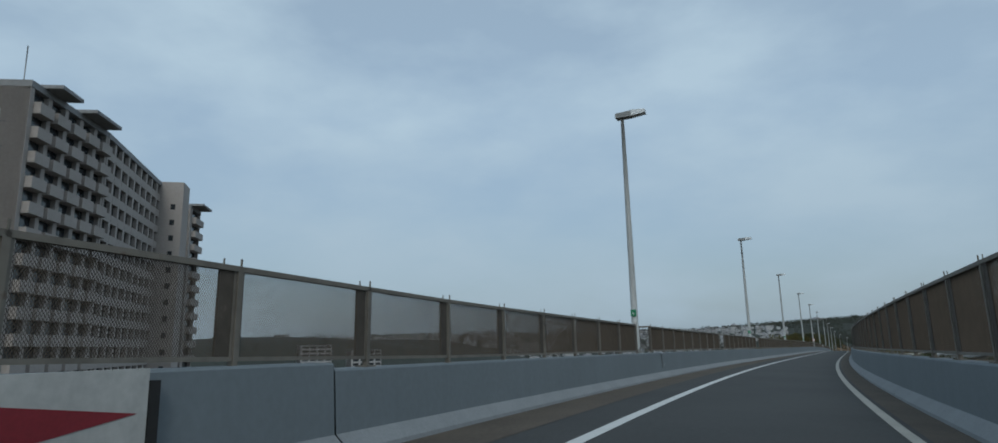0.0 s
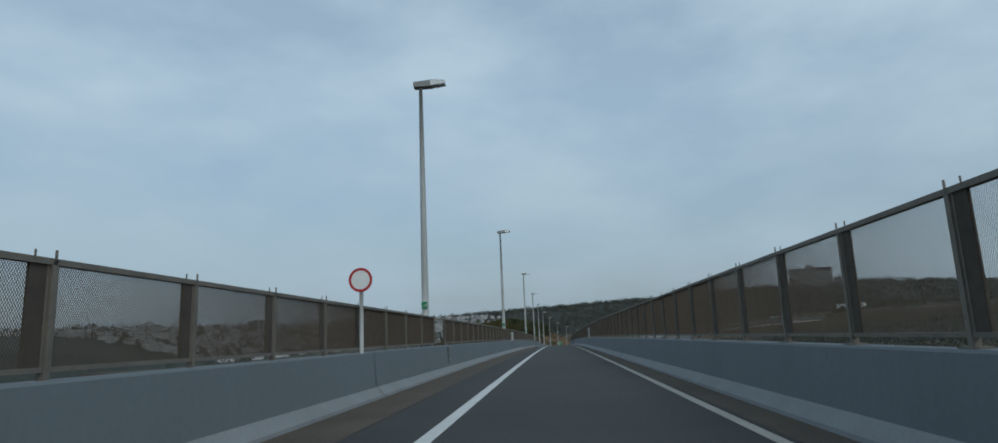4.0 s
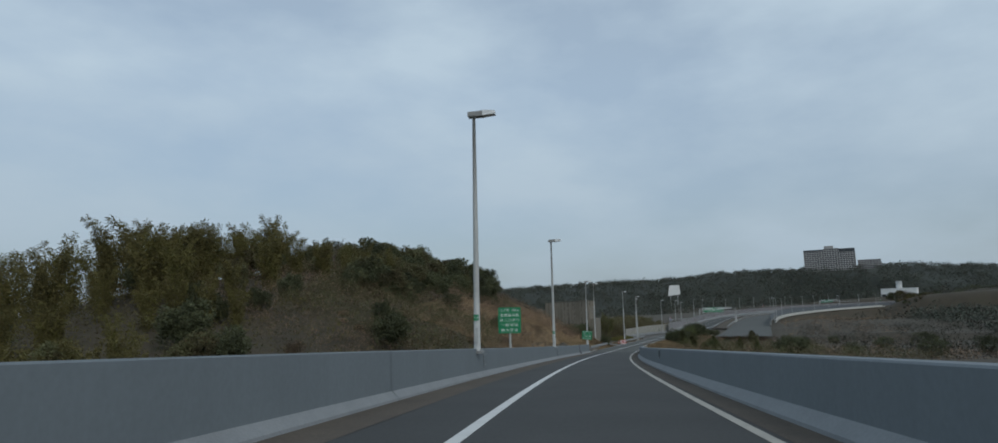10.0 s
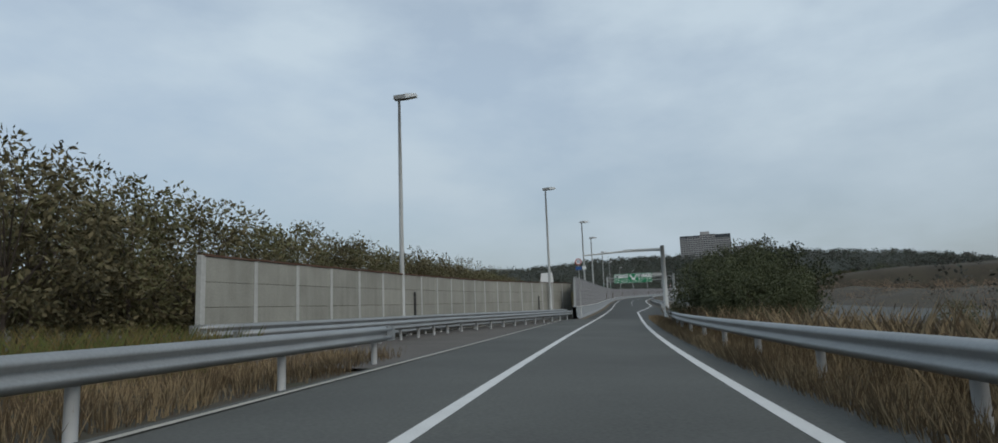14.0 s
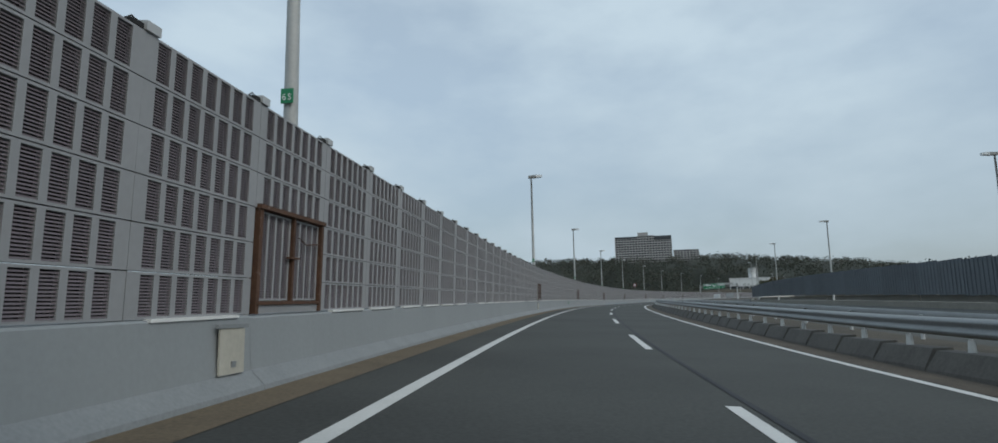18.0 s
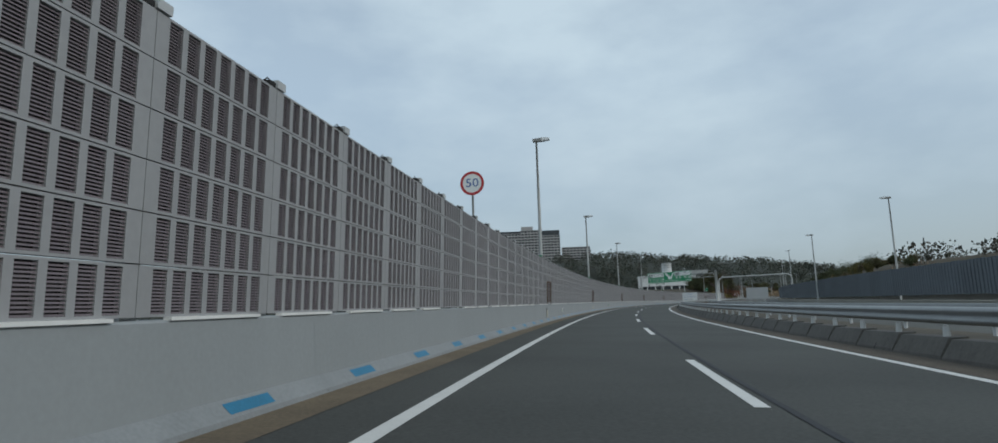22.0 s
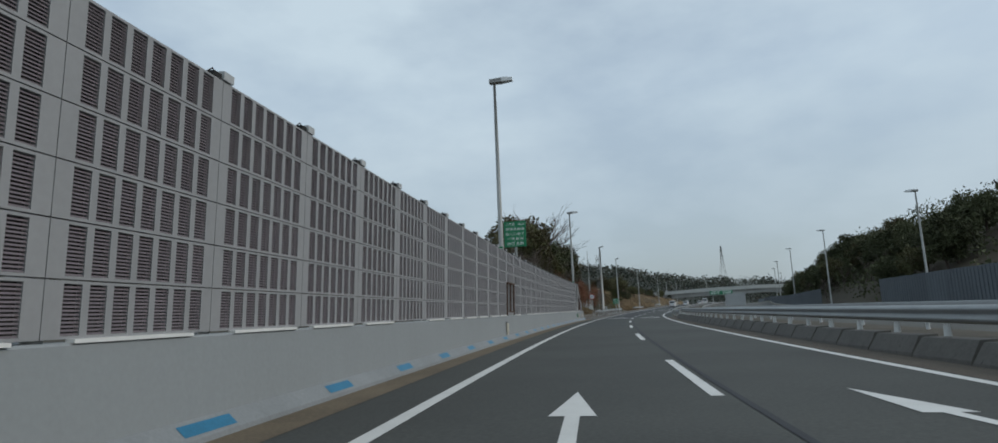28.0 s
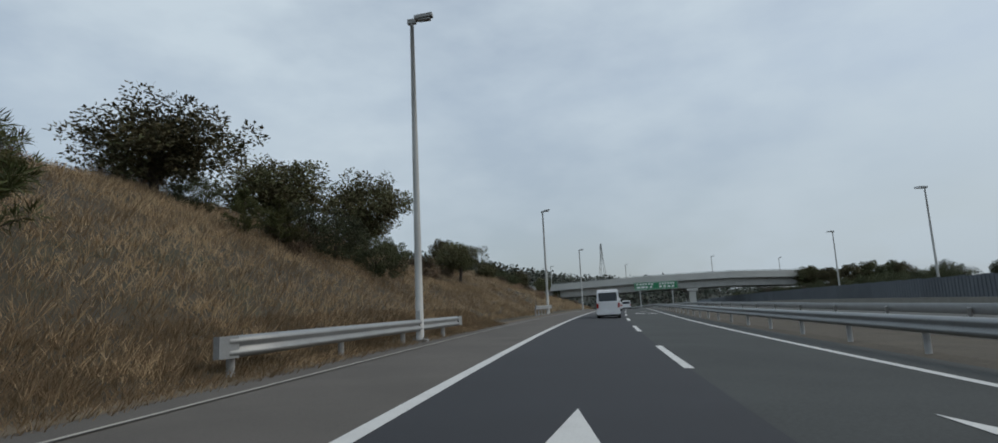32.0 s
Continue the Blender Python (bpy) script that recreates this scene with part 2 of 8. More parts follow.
SIGN_WHITE = mat("sign white", (0.76, 0.78, 0.76), 0.5, vary=0.05, scale=1, fine=6, bump=0.0)
RED = mat("sign red", (0.42, 0.02, 0.025), 0.5, vary=0.12, bump=0.0)
BLUE_INK = mat("sign blue", (0.03, 0.10, 0.32), 0.5, vary=0.1, bump=0.0)
BLUE_MARK = mat("blue reflective tape", (0.015, 0.15, 0.27), 0.55, vary=0.2, scale=3, bump=0.05)
LENS = mat("lamp lens", (0.70, 0.72, 0.72), 0.2, vary=0.05, bump=0.0)
HEAD_GREY = mat("lamp head", (0.27, 0.27, 0.26), 0.5, 0.2, vary=0.1, bump=0.0)
BEIGE = mat("beige cover plate", (0.44, 0.42, 0.36), 0.75, vary=0.12, scale=2, fine=20, streak=0.6)
ORANGE = mat("cone orange", (0.55, 0.10, 0.03), 0.6, vary=0.15)


# ---------------------------------------------------------------- mesh helpers
def obj(name, bm, *materials, parent=None, label="", smooth=False, m=None):
    me = bpy.data.meshes.new(name)
    bm.to_mesh(me)
    bm.free()
    for x in materials:
        me.materials.append(x)
    if smooth:
        for p in me.polygons:
            p.use_smooth = True
    ob = new(name, me)
    if parent:
        ob.parent = parent
    if m is not None:
        ob.matrix_basis = m
    return tagged(ob, label) if label else ob


def raw(name, verts, faces, *materials, parent=None, index=None, smooth=False, m=None, label=""):
    me = bpy.data.meshes.new(name)
    me.from_pydata(verts, [], faces)
    for x in materials:
        me.materials.append(x)
    if index:
        me.polygons.foreach_set("material_index", index)
    if smooth:
        me.polygons.foreach_set("use_smooth", [True] * len(me.polygons))
    me.update()
    ob = new(name, me)
    if parent:
        ob.parent = parent
    if m is not None:
        ob.matrix_basis = m
    return tagged(ob, label) if label else ob


def share(name, me, parent=None, m=None):
    ob = new(name, me)
    if parent:
        ob.parent = parent
    if m is not None:
        ob.matrix_basis = m
    return ob


def thing(name, label, category, group="", kind="", m=None):
    ob = new(name)
    ob.empty_display_size = 0.2
    if m is not None:
        ob.matrix_basis = m
    return tagged(ob, label, category, group, kind)


def box(bm, x0, x1, y0, y1, z0, z1, mi=0, m=None):
    v = [bm.verts.new((m @ Vector(p)) if m else p) for p in
         ((x0, y0, z0), (x1, y0, z0), (x1, y1, z0), (x0, y1, z0), (x0, y0, z1), (x1, y0, z1), (x1, y1, z1), (x0, y1, z1))]
    for f in ((3, 2, 1, 0), (4, 5, 6, 7), (0, 1, 5, 4), (1, 2, 6, 5), (2, 3, 7, 6), (3, 0, 4, 7)):
        bm.faces.new([v[i] for i in f]).material_index = mi
    return v


def tube(bm, pts, r, n=8, mi=0, cap=True):
    """A round bar through the points; r: one radius, or one for each point."""
    rs = r if isinstance(r, (list, tuple)) else [r] * len(pts)
    rings = []
    pts = [Vector(p) for p in pts]
    for i, p in enumerate(pts):
        d = (pts[min(i + 1, len(pts) - 1)] - pts[max(i - 1, 0)]).normalized()
        a = d.orthogonal().normalized() if abs(d.z) < 0.95 else Vector((1, 0, 0))
        if abs(d.z) < 0.95:
            a = d.cross(Vector((0, 0, 1))).normalized()
        b = d.cross(a).normalized()
        rings.append([bm.verts.new(p + (a * math.cos(k * math.tau / n) + b * math.sin(k * math.tau / n)) * rs[i]) for k in range(n)])
    for a, b in zip(rings, rings[1:]):
        for k in range(n):
            f = bm.faces.new((a[k], b[k], b[(k + 1) % n], a[(k + 1) % n]))
            f.material_index, f.smooth = mi, True
    if cap:
        for ring, flip in ((rings[0], False), (rings[-1], True)):
            try:
                bm.faces.new(ring if flip else ring[::-1]).material_index = mi
            except ValueError:
                pass


def bevel(bm, w=0.01, seg=1):
    bmesh.ops.bevel(bm, geom=[e for e in bm.edges if e.calc_face_angle(0) > 0.6], offset=w, segments=seg, affect="EDGES")


def ribbon(name, profile, s0, s1, step, material, parent=None, closed=False, label="", smooth=False, off=None):
    """A cross profile of (l, z) drawn along the road from s0 to s1; off(s) gives a shift (dl, dz)."""
    n = max(1, int(round((s1 - s0) / step)))
    verts, faces = [], []
    k = len(profile)
    for i in range(n + 1):
        s = s0 + (s1 - s0) * i / n
        dl, dz = off(s) if off else (0, 0)
        verts += [at(s, l + dl, z + dz) for l, z in profile]
    m = k if closed else k - 1
    for i in range(n):
        for j in range(m):
            a, b = i * k + j, i * k + (j + 1) % k
            faces.append((a, b, b + k, a + k))
    if closed:
        faces += [tuple(range(k))[::-1], tuple(n * k + j for j in range(k))]
    return raw(name, verts, faces, material, parent=parent, label=label, smooth=smooth)


def lerp(s, *knots):
    return float(np.interp(s, [k[0] for k in knots], [k[1] for k in knots]))


# ---------------------------------------------------------------- road
def setting(name, label, category="road"):
    return thing(name, label, category, kind="structure")


def left_face(s):
    return lerp(s, (-60, -1.8), (20, -1.8), (145, -1.97), (250, -2.5), (330, -2.3), (362, -2.2))


def left_top(s):
    return lerp(s, (-60, 0.85), (-36, 0.84), (-30, 0.78), (20, 0.77), (145, 0.85), (250, 0.98), (362, 0.94))


RAMP_END = 482.0
SOIL_STRIP = mat("median earth", (0.075, 0.062, 0.044), 0.95, vary=0.4, scale=0.8, fine=12, bump=0.5, dist=0.03)
tagged(ribbon("road", [(-2.6, 0), (0, 0), (3.2, 0), (4.3, 0)], -62, 362, 4, ASPHALT_BRIDGE), "dark grey asphalt ramp lane with worn wheel tracks", "road", kind="structure")
tagged(ribbon("road", [(-2.72, -0.02), (-2.0, 0), (0, 0), (3.2, 0), (4.2, -0.01)], 362, RAMP_END, 4, ASPHALT_RAMP), "grey asphalt ramp with a paved shoulder", "road", kind="structure")
tagged(ribbon("road", [(-1.7, 0), (0, 0), (3.2, 0), (4.6, 0), (7.4, 0)], RAMP_END, 1043, 4, ASPHALT), "two-lane grey asphalt expressway", "road", kind="structure")
tagged(ribbon("road", [(-0.1, 0.0), (3.2, 0)], 1043, 1320, 4, ASPHALT_DARK), "freshly laid black asphalt lane", "road", kind="structure")
ASPHALT_WORN = mat("rolled asphalt", (0.038, 0.042, 0.040), 0.88, vary=0.42, scale=0.4, fine=24, bump=0.35, dist=0.006)
tagged(ribbon("road", [(3.2, 0.0), (6.3, 0), (7.4, 0)], 1043, 1320, 4, ASPHALT_WORN), "grey asphalt overtaking lane", "road", kind="structure")
tagged(ribbon("road_shoulder", [(-2.8, -0.02), (-0.1, 0)], 1043, 1320, 4, ASPHALT_OLD), "brownish worn asphalt shoulder", "road", kind="structure")
tagged(ribbon("opposite_road", [(12.6, 0), (19.5, 0), (26.6, 0)], 470, 1320, 6, ASPHALT_RAMP), "grey asphalt of the opposite carriageway", "road", kind="structure")
tagged(ribbon("median", [(7.4, 0.0), (7.8, 0.05), (10, 0.0), (12.6, 0.0)], 530, 1320, 6, SOIL_STRIP), "brown dirt strip between the carriageways", "ground", kind="structure")
for s0, s1, a, b in ((-62, 362, -1.75, -0.65), (482, 1043, -1.5, -0.85)):
    tagged(ribbon("gutter", [(a, 0.004), (b, 0.004)], s0, s1, 4, GUTTER_DARK if s1 < 400 else GUTTER, off=(lambda s: (left_face(s) + 1.62, 0)) if s1 < 400 else None), "brown dirt along the kerb", "road", kind="structure")
tagged(ribbon("gutter", [(3.38, 0.004), (4.0, 0.004)], -62, 356, 4, GUTTER_DARK), "brown dirt along the kerb", "road", kind="structure")
tagged(ribbon("gutter", [(6.50, 0.004), (7.35, 0.004)], 530, 1043, 4, GUTTER_DARK), "dusty asphalt edge", "road", kind="structure")


def line(s0, s1, l, w=0.17, l1=None, z=0.005, material=None):
    return tagged(ribbon("road_marking", [(l - w / 2, z), (l + w / 2, z)], s0, s1, 3, material or PAINT,
                         off=(lambda s: ((l1 - l) * (s - s0) / (s1 - s0), 0)) if l1 is not None else None), "white painted road line", "road marking", kind="structure")


line(-62, 1320, 0.0)
line(-62, 362, 3.24, w=0.13, material=PAINT_DIRTY)
line(362, 505, 3.22)
line(505, 545, 3.22, l1=6.3)
line(545, 1320, 6.35)
line(366, 480, -2.45, w=0.10, material=PAINT_DIRTY)
line(1104, 1320, -2.2, w=0.05, material=PAINT_DIRTY)
DASH = [550.2, 563.2, 576.2, 588.8, 600.95, 640.74, 695.69, 722.95, 748.6, 762.46, 788.41, 828.59, 869.74, 883.74, 968.06, 981.41, 1021.17, 1035.19,
        1048.07, 1061.24, 1074.01, 1086.28, 1098.39, 1110.71, 1123.03, 1172.2, 1221.4, 1270.6]
DASH_NO = [0, 1, 2, 3, 4, 7, 11, 13, 15, 16, 18, 21, 24, 25, 31, 32, 35, 36, 37, 38, 39, 40, 41, 42, 43, 47, 51, 55]
for i in range(56):
    d = float(np.interp(i, DASH_NO, DASH))
    line(d, d + 5.1, 3.2, w=0.15)


# lane arrows and lane names painted on the road
def painted(name, polys, s, l, label):
    """Polygons of (right, ahead) in metres, painted on the road."""
    verts, faces = [], []
    for poly in polys:
        k = len(verts)
        verts += [at(s + y, l + x, 0.007) for x, y in poly]
        faces.append(tuple(range(k, k + len(poly))))
    return tagged(raw(name, verts, faces, PAINT), label, "road marking", kind="structure")


ARROW = [[(-0.07, 0), (0.07, 0), (0.07, 2.8), (-0.07, 2.8)], [(-0.23, 2.8), (0.23, 2.8), (0, 4.6)]]
for s in (910.0, 977.3, 1047.9, 1114.6, 1175.0):
    painted("lane_arrow", ARROW, s, 1.65, "white straight arrow painted on the lane")
    painted("lane_arrow", [[(x - 0.12 * y, y) for x, y in p] for p in ARROW], s, 5.25, "white slanting arrow painted on the lane")


def joint(s, l0, l1):
    ob = thing("expansion_joint", "steel comb joint across the bridge deck", "expansion joint", kind="structure")
    ribbon("joint_plate", [(l0, 0.006), (l1, 0.006)], s - 0.16, s + 0.16, 0.32, HEAD_GREY, ob)
    v, f = [], []
    n = int((l1 - l0) / 0.14)
    for i in range(n):
        for row, shift in ((0.05, 0.0), (-0.05, 0.07)):
            a = l0 + i * 0.14 + shift
            k = len(v)
            v += [at(s + row - 0.05, a, 0.009), at(s + row - 0.05, a + 0.07, 0.009), at(s + row + 0.05, a + 0.07, 0.009), at(s + row + 0.05, a, 0.009)]
            f.append((k, k + 1, k + 2, k + 3))
    raw("joint_teeth", v, f, DARK, parent=ob)


for s, a, b in ((188.1, -1.7, 3.9), (271.0, -2.3, 4.0), (352.0, -2.2, 4.0), (1042.5, -1.4, 7.0)):
    joint(s, a, b)

# ---------------------------------------------------------------- parapets of the bridge
def parapet(name, s0, s1, length, face, top, side, material, label, thick=0.28, kerb=0.165, gap=0.012):
    """A concrete parapet cast in lengths, with a pale sloping kerb at its foot; side -1 left, 1 right."""
    ob = setting(name, label, "parapet")
    n = int(round((s1 - s0) / length))
    for i in range(n):
        a, b = s0 + (s1 - s0) * i / n + gap, s0 + (s1 - s0) * (i + 1) / n - gap
        f, h = face((a + b) / 2), top((a + b) / 2)
        prof = [(f, 0.0), (f + side * 0.03, kerb), (f + side * 0.06, h - 0.02), (f + side * 0.08, h), (f + side * (thick + .05), h), (f + side * (thick + .08), h - 0.03), (f + side * (thick + .08), -0.9)]
        prof = [(x, z) for x, z in prof]
        ribbon("segment", prof if side < 0 else prof, a, b, 3, material, ob, off=lambda s, f=f, h=h: (face(s) - f, 0))
        toe = [(f - side * 0.13, 0.0), (f - side * 0.12, 0.05), (f + side * 0.028, kerb + 0.02), (f + side * 0.1, kerb)]
        ribbon("kerb", toe, a, b, 3, KERB, ob, off=lambda s, f=f: (face(s) - f, 0))
    return ob


parapet("parapet_left", -62, 362.5, 9.6, left_face, left_top, -1, PARAPET, "blue-grey painted concrete bridge parapet")
parapet("parapet_right", -62, 353.5, 9.6, lambda s: 3.95, lambda s: 0.78, 1, PARAPET, "blue-grey painted concrete bridge parapet")
# dark rubber seals where the parapets part at the deck joints
for s in (188.1, 271.0, 352.0):
    for side, face, top in ((-1, left_face(s), left_top(s)), (1, 3.95, 0.78)):
        ob = thing("joint_seal", "black rubber seal in the gap between parapet lengths", "seal", "parapet joint seals", m=stand(s, face, 0))
        bm = bmesh.new()
        for x0, x1, z0, z1 in ((-0.135, 0.0, 0.0, 0.19), (0.0, 0.10, 0.0, top + 0.004)):
            box(bm, min(side * x0, side * x1), max(side * x0, side * x1), -0.06, 0.06, z0, z1)
        for q in bm.verts:
            if q.co.z < 0.1:
                q.co.y += 0.05
            if q.co.z > 0.3:
                q.co.x += side * 0.045
        obj("strip", bm, DARK, parent=ob)
# ---------------------------------------------------------------- mesh fences on the parapets
PITCH = 1.776


def mesh_panel(w, h, cols=150, rows=42):
    """Fine expanded metal in a slim frame: zigzag strands that stand on edge."""
    v, f, mi = [], [], []
    dz = (h - 0.06) / rows
    cell = (w - 0.04) / max(1, cols)
    d = 0.0021
    for i in range(cols):
        x = 0.02 + cell * (i + 0.5)
        k = len(v)
        for r in range(rows + 1):
            zz = 0.03 + r * dz
            xx = x + cell * (0.30 if (r + i) % 2 else -0.30)
            v += [(-d, xx, zz), (d, xx + 0.0024, zz)]
        for r in range(rows):
            a = k + 2 * r
            f.append((a, a + 1, a + 3, a + 2))
            mi.append(0)

    def bar(x0, x1, y0, y1, z0, z1):
        k = len(v)
        v.extend([(x0, y0, z0), (x1, y0, z0), (x1, y1, z0), (x0, y1, z0), (x0, y0, z1), (x1, y0, z1), (x1, y1, z1), (x0, y1, z1)])
        for q in ((3, 2, 1, 0), (4, 5, 6, 7), (0, 1, 5, 4), (1, 2, 6, 5), (2, 3, 7, 6), (3, 0, 4, 7)):
            f.append(tuple(k + j for j in q))
            mi.append(1)
    bar(-0.022, 0.022, 0, w, 0, 0.035)
    bar(-0.03, 0.03, -0.05, w + 0.05, h - 0.045, h)
    bar(-0.016, 0.016, 0, 0.022, 0.035, h - 0.045)
    bar(-0.016, 0.016, w - 0.022, w, 0.035, h - 0.045)
    me = bpy.data.meshes.new("panel")
    me.from_pydata(v, [], f)
    me.materials.append(FENCE_MESH)
    me.materials.append(FENCE_FRAME)
    me.polygons.foreach_set("material_index", mi)
    me.update()
    return me


def post_line(knots, s0, s1):
    """Places of posts: knots of (s, number of bays since the knot before), carried on at the same pitch before and after."""
    no, q = [0], [knots[0][0]]
    for s, n in knots[1:]:
        no.append(no[-1] + n)
        q.append(s)
    lo, hi = math.floor((s0 - q[0]) / PITCH), no[-1] + math.ceil((s1 - q[-1]) / PITCH)
    out = []
    for k in range(lo, hi + 1):
        s = q[0] + k * PITCH if k < 0 else q[-1] + (k - no[-1]) * PITCH if k > no[-1] else float(np.interp(k, no, q))
        if s0 <= s <= s1:
            out.append(s)
    return out


def fence(name, knots, s0, s1, l, z, h, side, lamps=(), bare=()):
    """Panels between posts; before a lamp pole the panel stands further out, with short returns."""
    ob = setting(name, "weathered brown wire mesh fence on the parapet", "fence")
    panel, rim = mesh_panel(PITCH - 0.06, h), mesh_panel(PITCH - 0.06, h, 0)
    bm = bmesh.new()
    box(bm, -0.03, 0.03, -0.025, 0.025, -0.10, h - 0.01)
    box(bm, -0.012, 0.012, -0.20, -0.032, 0.02, h - 0.03, 1)
    box(bm, -0.07, 0.07, -0.09, 0.09, -0.10, -0.06)
    box(bm, -side * 0.03 - 0.007, -side * 0.03 + 0.007, -0.006, 0.006, h, h + 0.06)
    box(bm, -side * 0.03 - 0.005, -side * 0.03 + 0.005, -0.19, -0.18, h - 0.02, h + 0.045)
    post = bpy.data.meshes.new("post")
    bm.to_mesh(post)
    bm.free()
    post.materials.append(FENCE_FRAME)
    post.materials.append(FENCE_PLATE)
    places = post_line(knots, s0, s1)
    for s, e in zip(places, places[1:]):
        out = 0.34 * side if any(s - 0.2 < q <= e - 0.2 for q in lamps) else 0.0
        a, b = at(s, l(s) + out, z(s) + 0.055), at(e, l(e) + out, z(e) + 0.055)
        d = b - a
        m = Matrix.Translation(a) @ Matrix.Rotation(math.atan2(-d.x, d.y), 4, "Z") @ Matrix.Rotation(math.asin(d.z / d.length), 4, "X")
        empty = any(s <= q < e for q in bare)
        share("open_frame" if empty else "panel", rim if empty else panel, ob, m @ Matrix.Translation((0, 0.03, 0)) @ Matrix.Diagonal((1, (d.length - 0.06) / (PITCH - 0.06), 1, 1)))
        if out:
            for y in (0.03, d.length - 0.03):
                share("panel", panel, ob, m @ Matrix.Translation((0, y, 0)) @ Matrix.Rotation(radians(90 * side), 4, "Z") @ Matrix.Diagonal((1, 0.2, 1, 1)))
        share("post", post, ob, m @ Matrix.Translation((-out, 0, 0)))
    e = places[-1]
    share("post", post, ob, stand(e, l(e), z(e) + 0.055))
    return ob


# ---------------------------------------------------------------- lamps
LAMPS = {6: -18.1, 7: 13.0, 8: 43.7, 9: 74.0, 10: 99.4, 11: 128.0, 12: 160.9, 13: 189.7, 14: 217.7, 15: 245.1, 16: 275.5, 17: 304.2, 18: 332.2, 19: 365.9}
fence("fence_left", ((-34.16, 0), (-4.85, 16), (26.35, 18), (56.31, 17), (152.6, 54), (184.94, 18), (216.22, 17), (218.75, 1), (220.4, 1)), -60.8, 226.5, lambda s: left_face(s) - 0.22, left_top, 0.77, -1, [v for v in LAMPS.values()], (-2.2,))
fence("fence_right", ((25.51, 0), (55.27, 17), (150.89, 54), (182.79, 18), (217.95, 20)), -60.1, 229.0, lambda s: 4.17, lambda s: 0.80, 1.04, 1)


def lamp_parts(h, r0=0.115, r1=0.055, modern=False):
    """The meshes of a street lamp of height h: pole, head, lens."""
    bm = bmesh.new()
    tube(bm, [(0, 0, 0), (0, 0, h * 0.25), (0, 0, h * 0.6), (0, 0, h)], [r0, r0 * 0.88, (r0 + r1) / 2, r1], 10)
    pole = bm
    head = bmesh.new()
    if modern:
        box(head, -0.12, 0.12, -0.07, 0.07, h - 0.03, h + 0.1)
        box(head, 0.1, 0.62, -0.13, 0.13, h + 0.07, h + 0.17)
        for v in head.verts:
            if v.co.x > 0.5:
                v.co.z += 0.06
                v.co.y *= 0.75
        bevel(head, 0.03, 2)
        lens = bmesh.new()
        box(lens, 0.2, 0.56, -0.09, 0.09, h + 0.04, h + 0.075)
    else:
        box(head, -0.2, 0.34, -0.15, 0.15, h - 0.02, h + 0.17)
        for v in head.verts:
            if v.co.x < 0 and v.co.z > h:
                v.co.z -= 0.03
        bevel(head, 0.04, 2)
        lens = bmesh.new()
        box(lens, 0.33, 0.78, -0.16, 0.16, h - 0.01, h + 0.19)
        for v in lens.verts:
            if v.co.x > 0.6:
                v.co.z = h + 0.09 + (v.co.z - h - 0.09) * 0.6
                v.co.y *= 0.8
        bevel(lens, 0.05, 2)
    return pole, head, lens


def street_lamp(s, l, top, base=0.0, label="", turn=0.0, number="", modern=False, group="street lamps", plate_z=1.2):
    m = stand(s, l, base, turn)
    ob = thing("street_lamp", label or "tall grey steel street lamp with a boxy head", "street lamp", group, m=m)
    pole, head, lens = lamp_parts(top - base, modern=modern)
    obj("pole", pole, STEEL_PAINT, parent=ob)
    obj("head", head, HEAD_GREY, parent=ob, smooth=False)
    obj("lens", lens, LENS if not modern else HEAD_GREY, parent=ob, label="pale glass lamp cover")
    bm = bmesh.new()
    box(bm, -0.2, 0.2, -0.2, 0.2, -0.05, 0.04)
    for x in (-0.14, 0.14):
        for y in (-0.14, 0.14):
            tube(bm, [(x, y, 0.03), (x, y, 0.1)], 0.02, 6)
    obj("base_plate", bm, STEEL, parent=ob)
    bm = bmesh.new()
    box(bm, -0.06, 0.06, -0.145, -0.10, 0.28, 0.8)
    obj("hatch", bm, STEEL_PAINT, parent=ob)
    if number:
        bm = bmesh.new()
        box(bm, -0.085, 0.085, -0.135, -0.115, plate_z, plate_z + 0.2)
        bm2 = obj("number_plate", bm, GREEN_SIGN, parent=ob, label="small green plate with a pole number")
        for k, digit in enumerate(number):
            text("digit", digit, 0.12, SIGN_WHITE, bm2, Matrix.Translation(((k - (len(number) - 1) / 2) * 0.075, -0.139, plate_z + 0.08)) @ Matrix.Rotation(radians(90), 4, "X"))
    return ob


def text(name, body, size, material, parent=None, m=None, depth=0.001, width=None, track=1.0):
    """Lettering in the built-in font, as a mesh in the local x, y plane, centred."""
    cu = bpy.data.curves.new(name, "FONT")
    cu.body, cu.size, cu.align_x, cu.align_y, cu.extrude, cu.resolution_u, cu.space_character = body, size, "CENTER", "CENTER", depth, 3, track
    tmp = bpy.data.objects.new(name, cu)
    me = bpy.data.meshes.new_from_object(tmp)
    bpy.data.objects.remove(tmp)
    me.materials.clear()
    me.materials.append(material)
    if width and len(me.vertices):
        xs = [v.co.x for v in me.vertices]
        k = width / (max(xs) - min(xs))
        for v in me.vertices:
            v.co.x *= k
    ob = new(name, me)
    ob.parent = parent
    if m is not None:
        ob.matrix_basis = m
    return ob


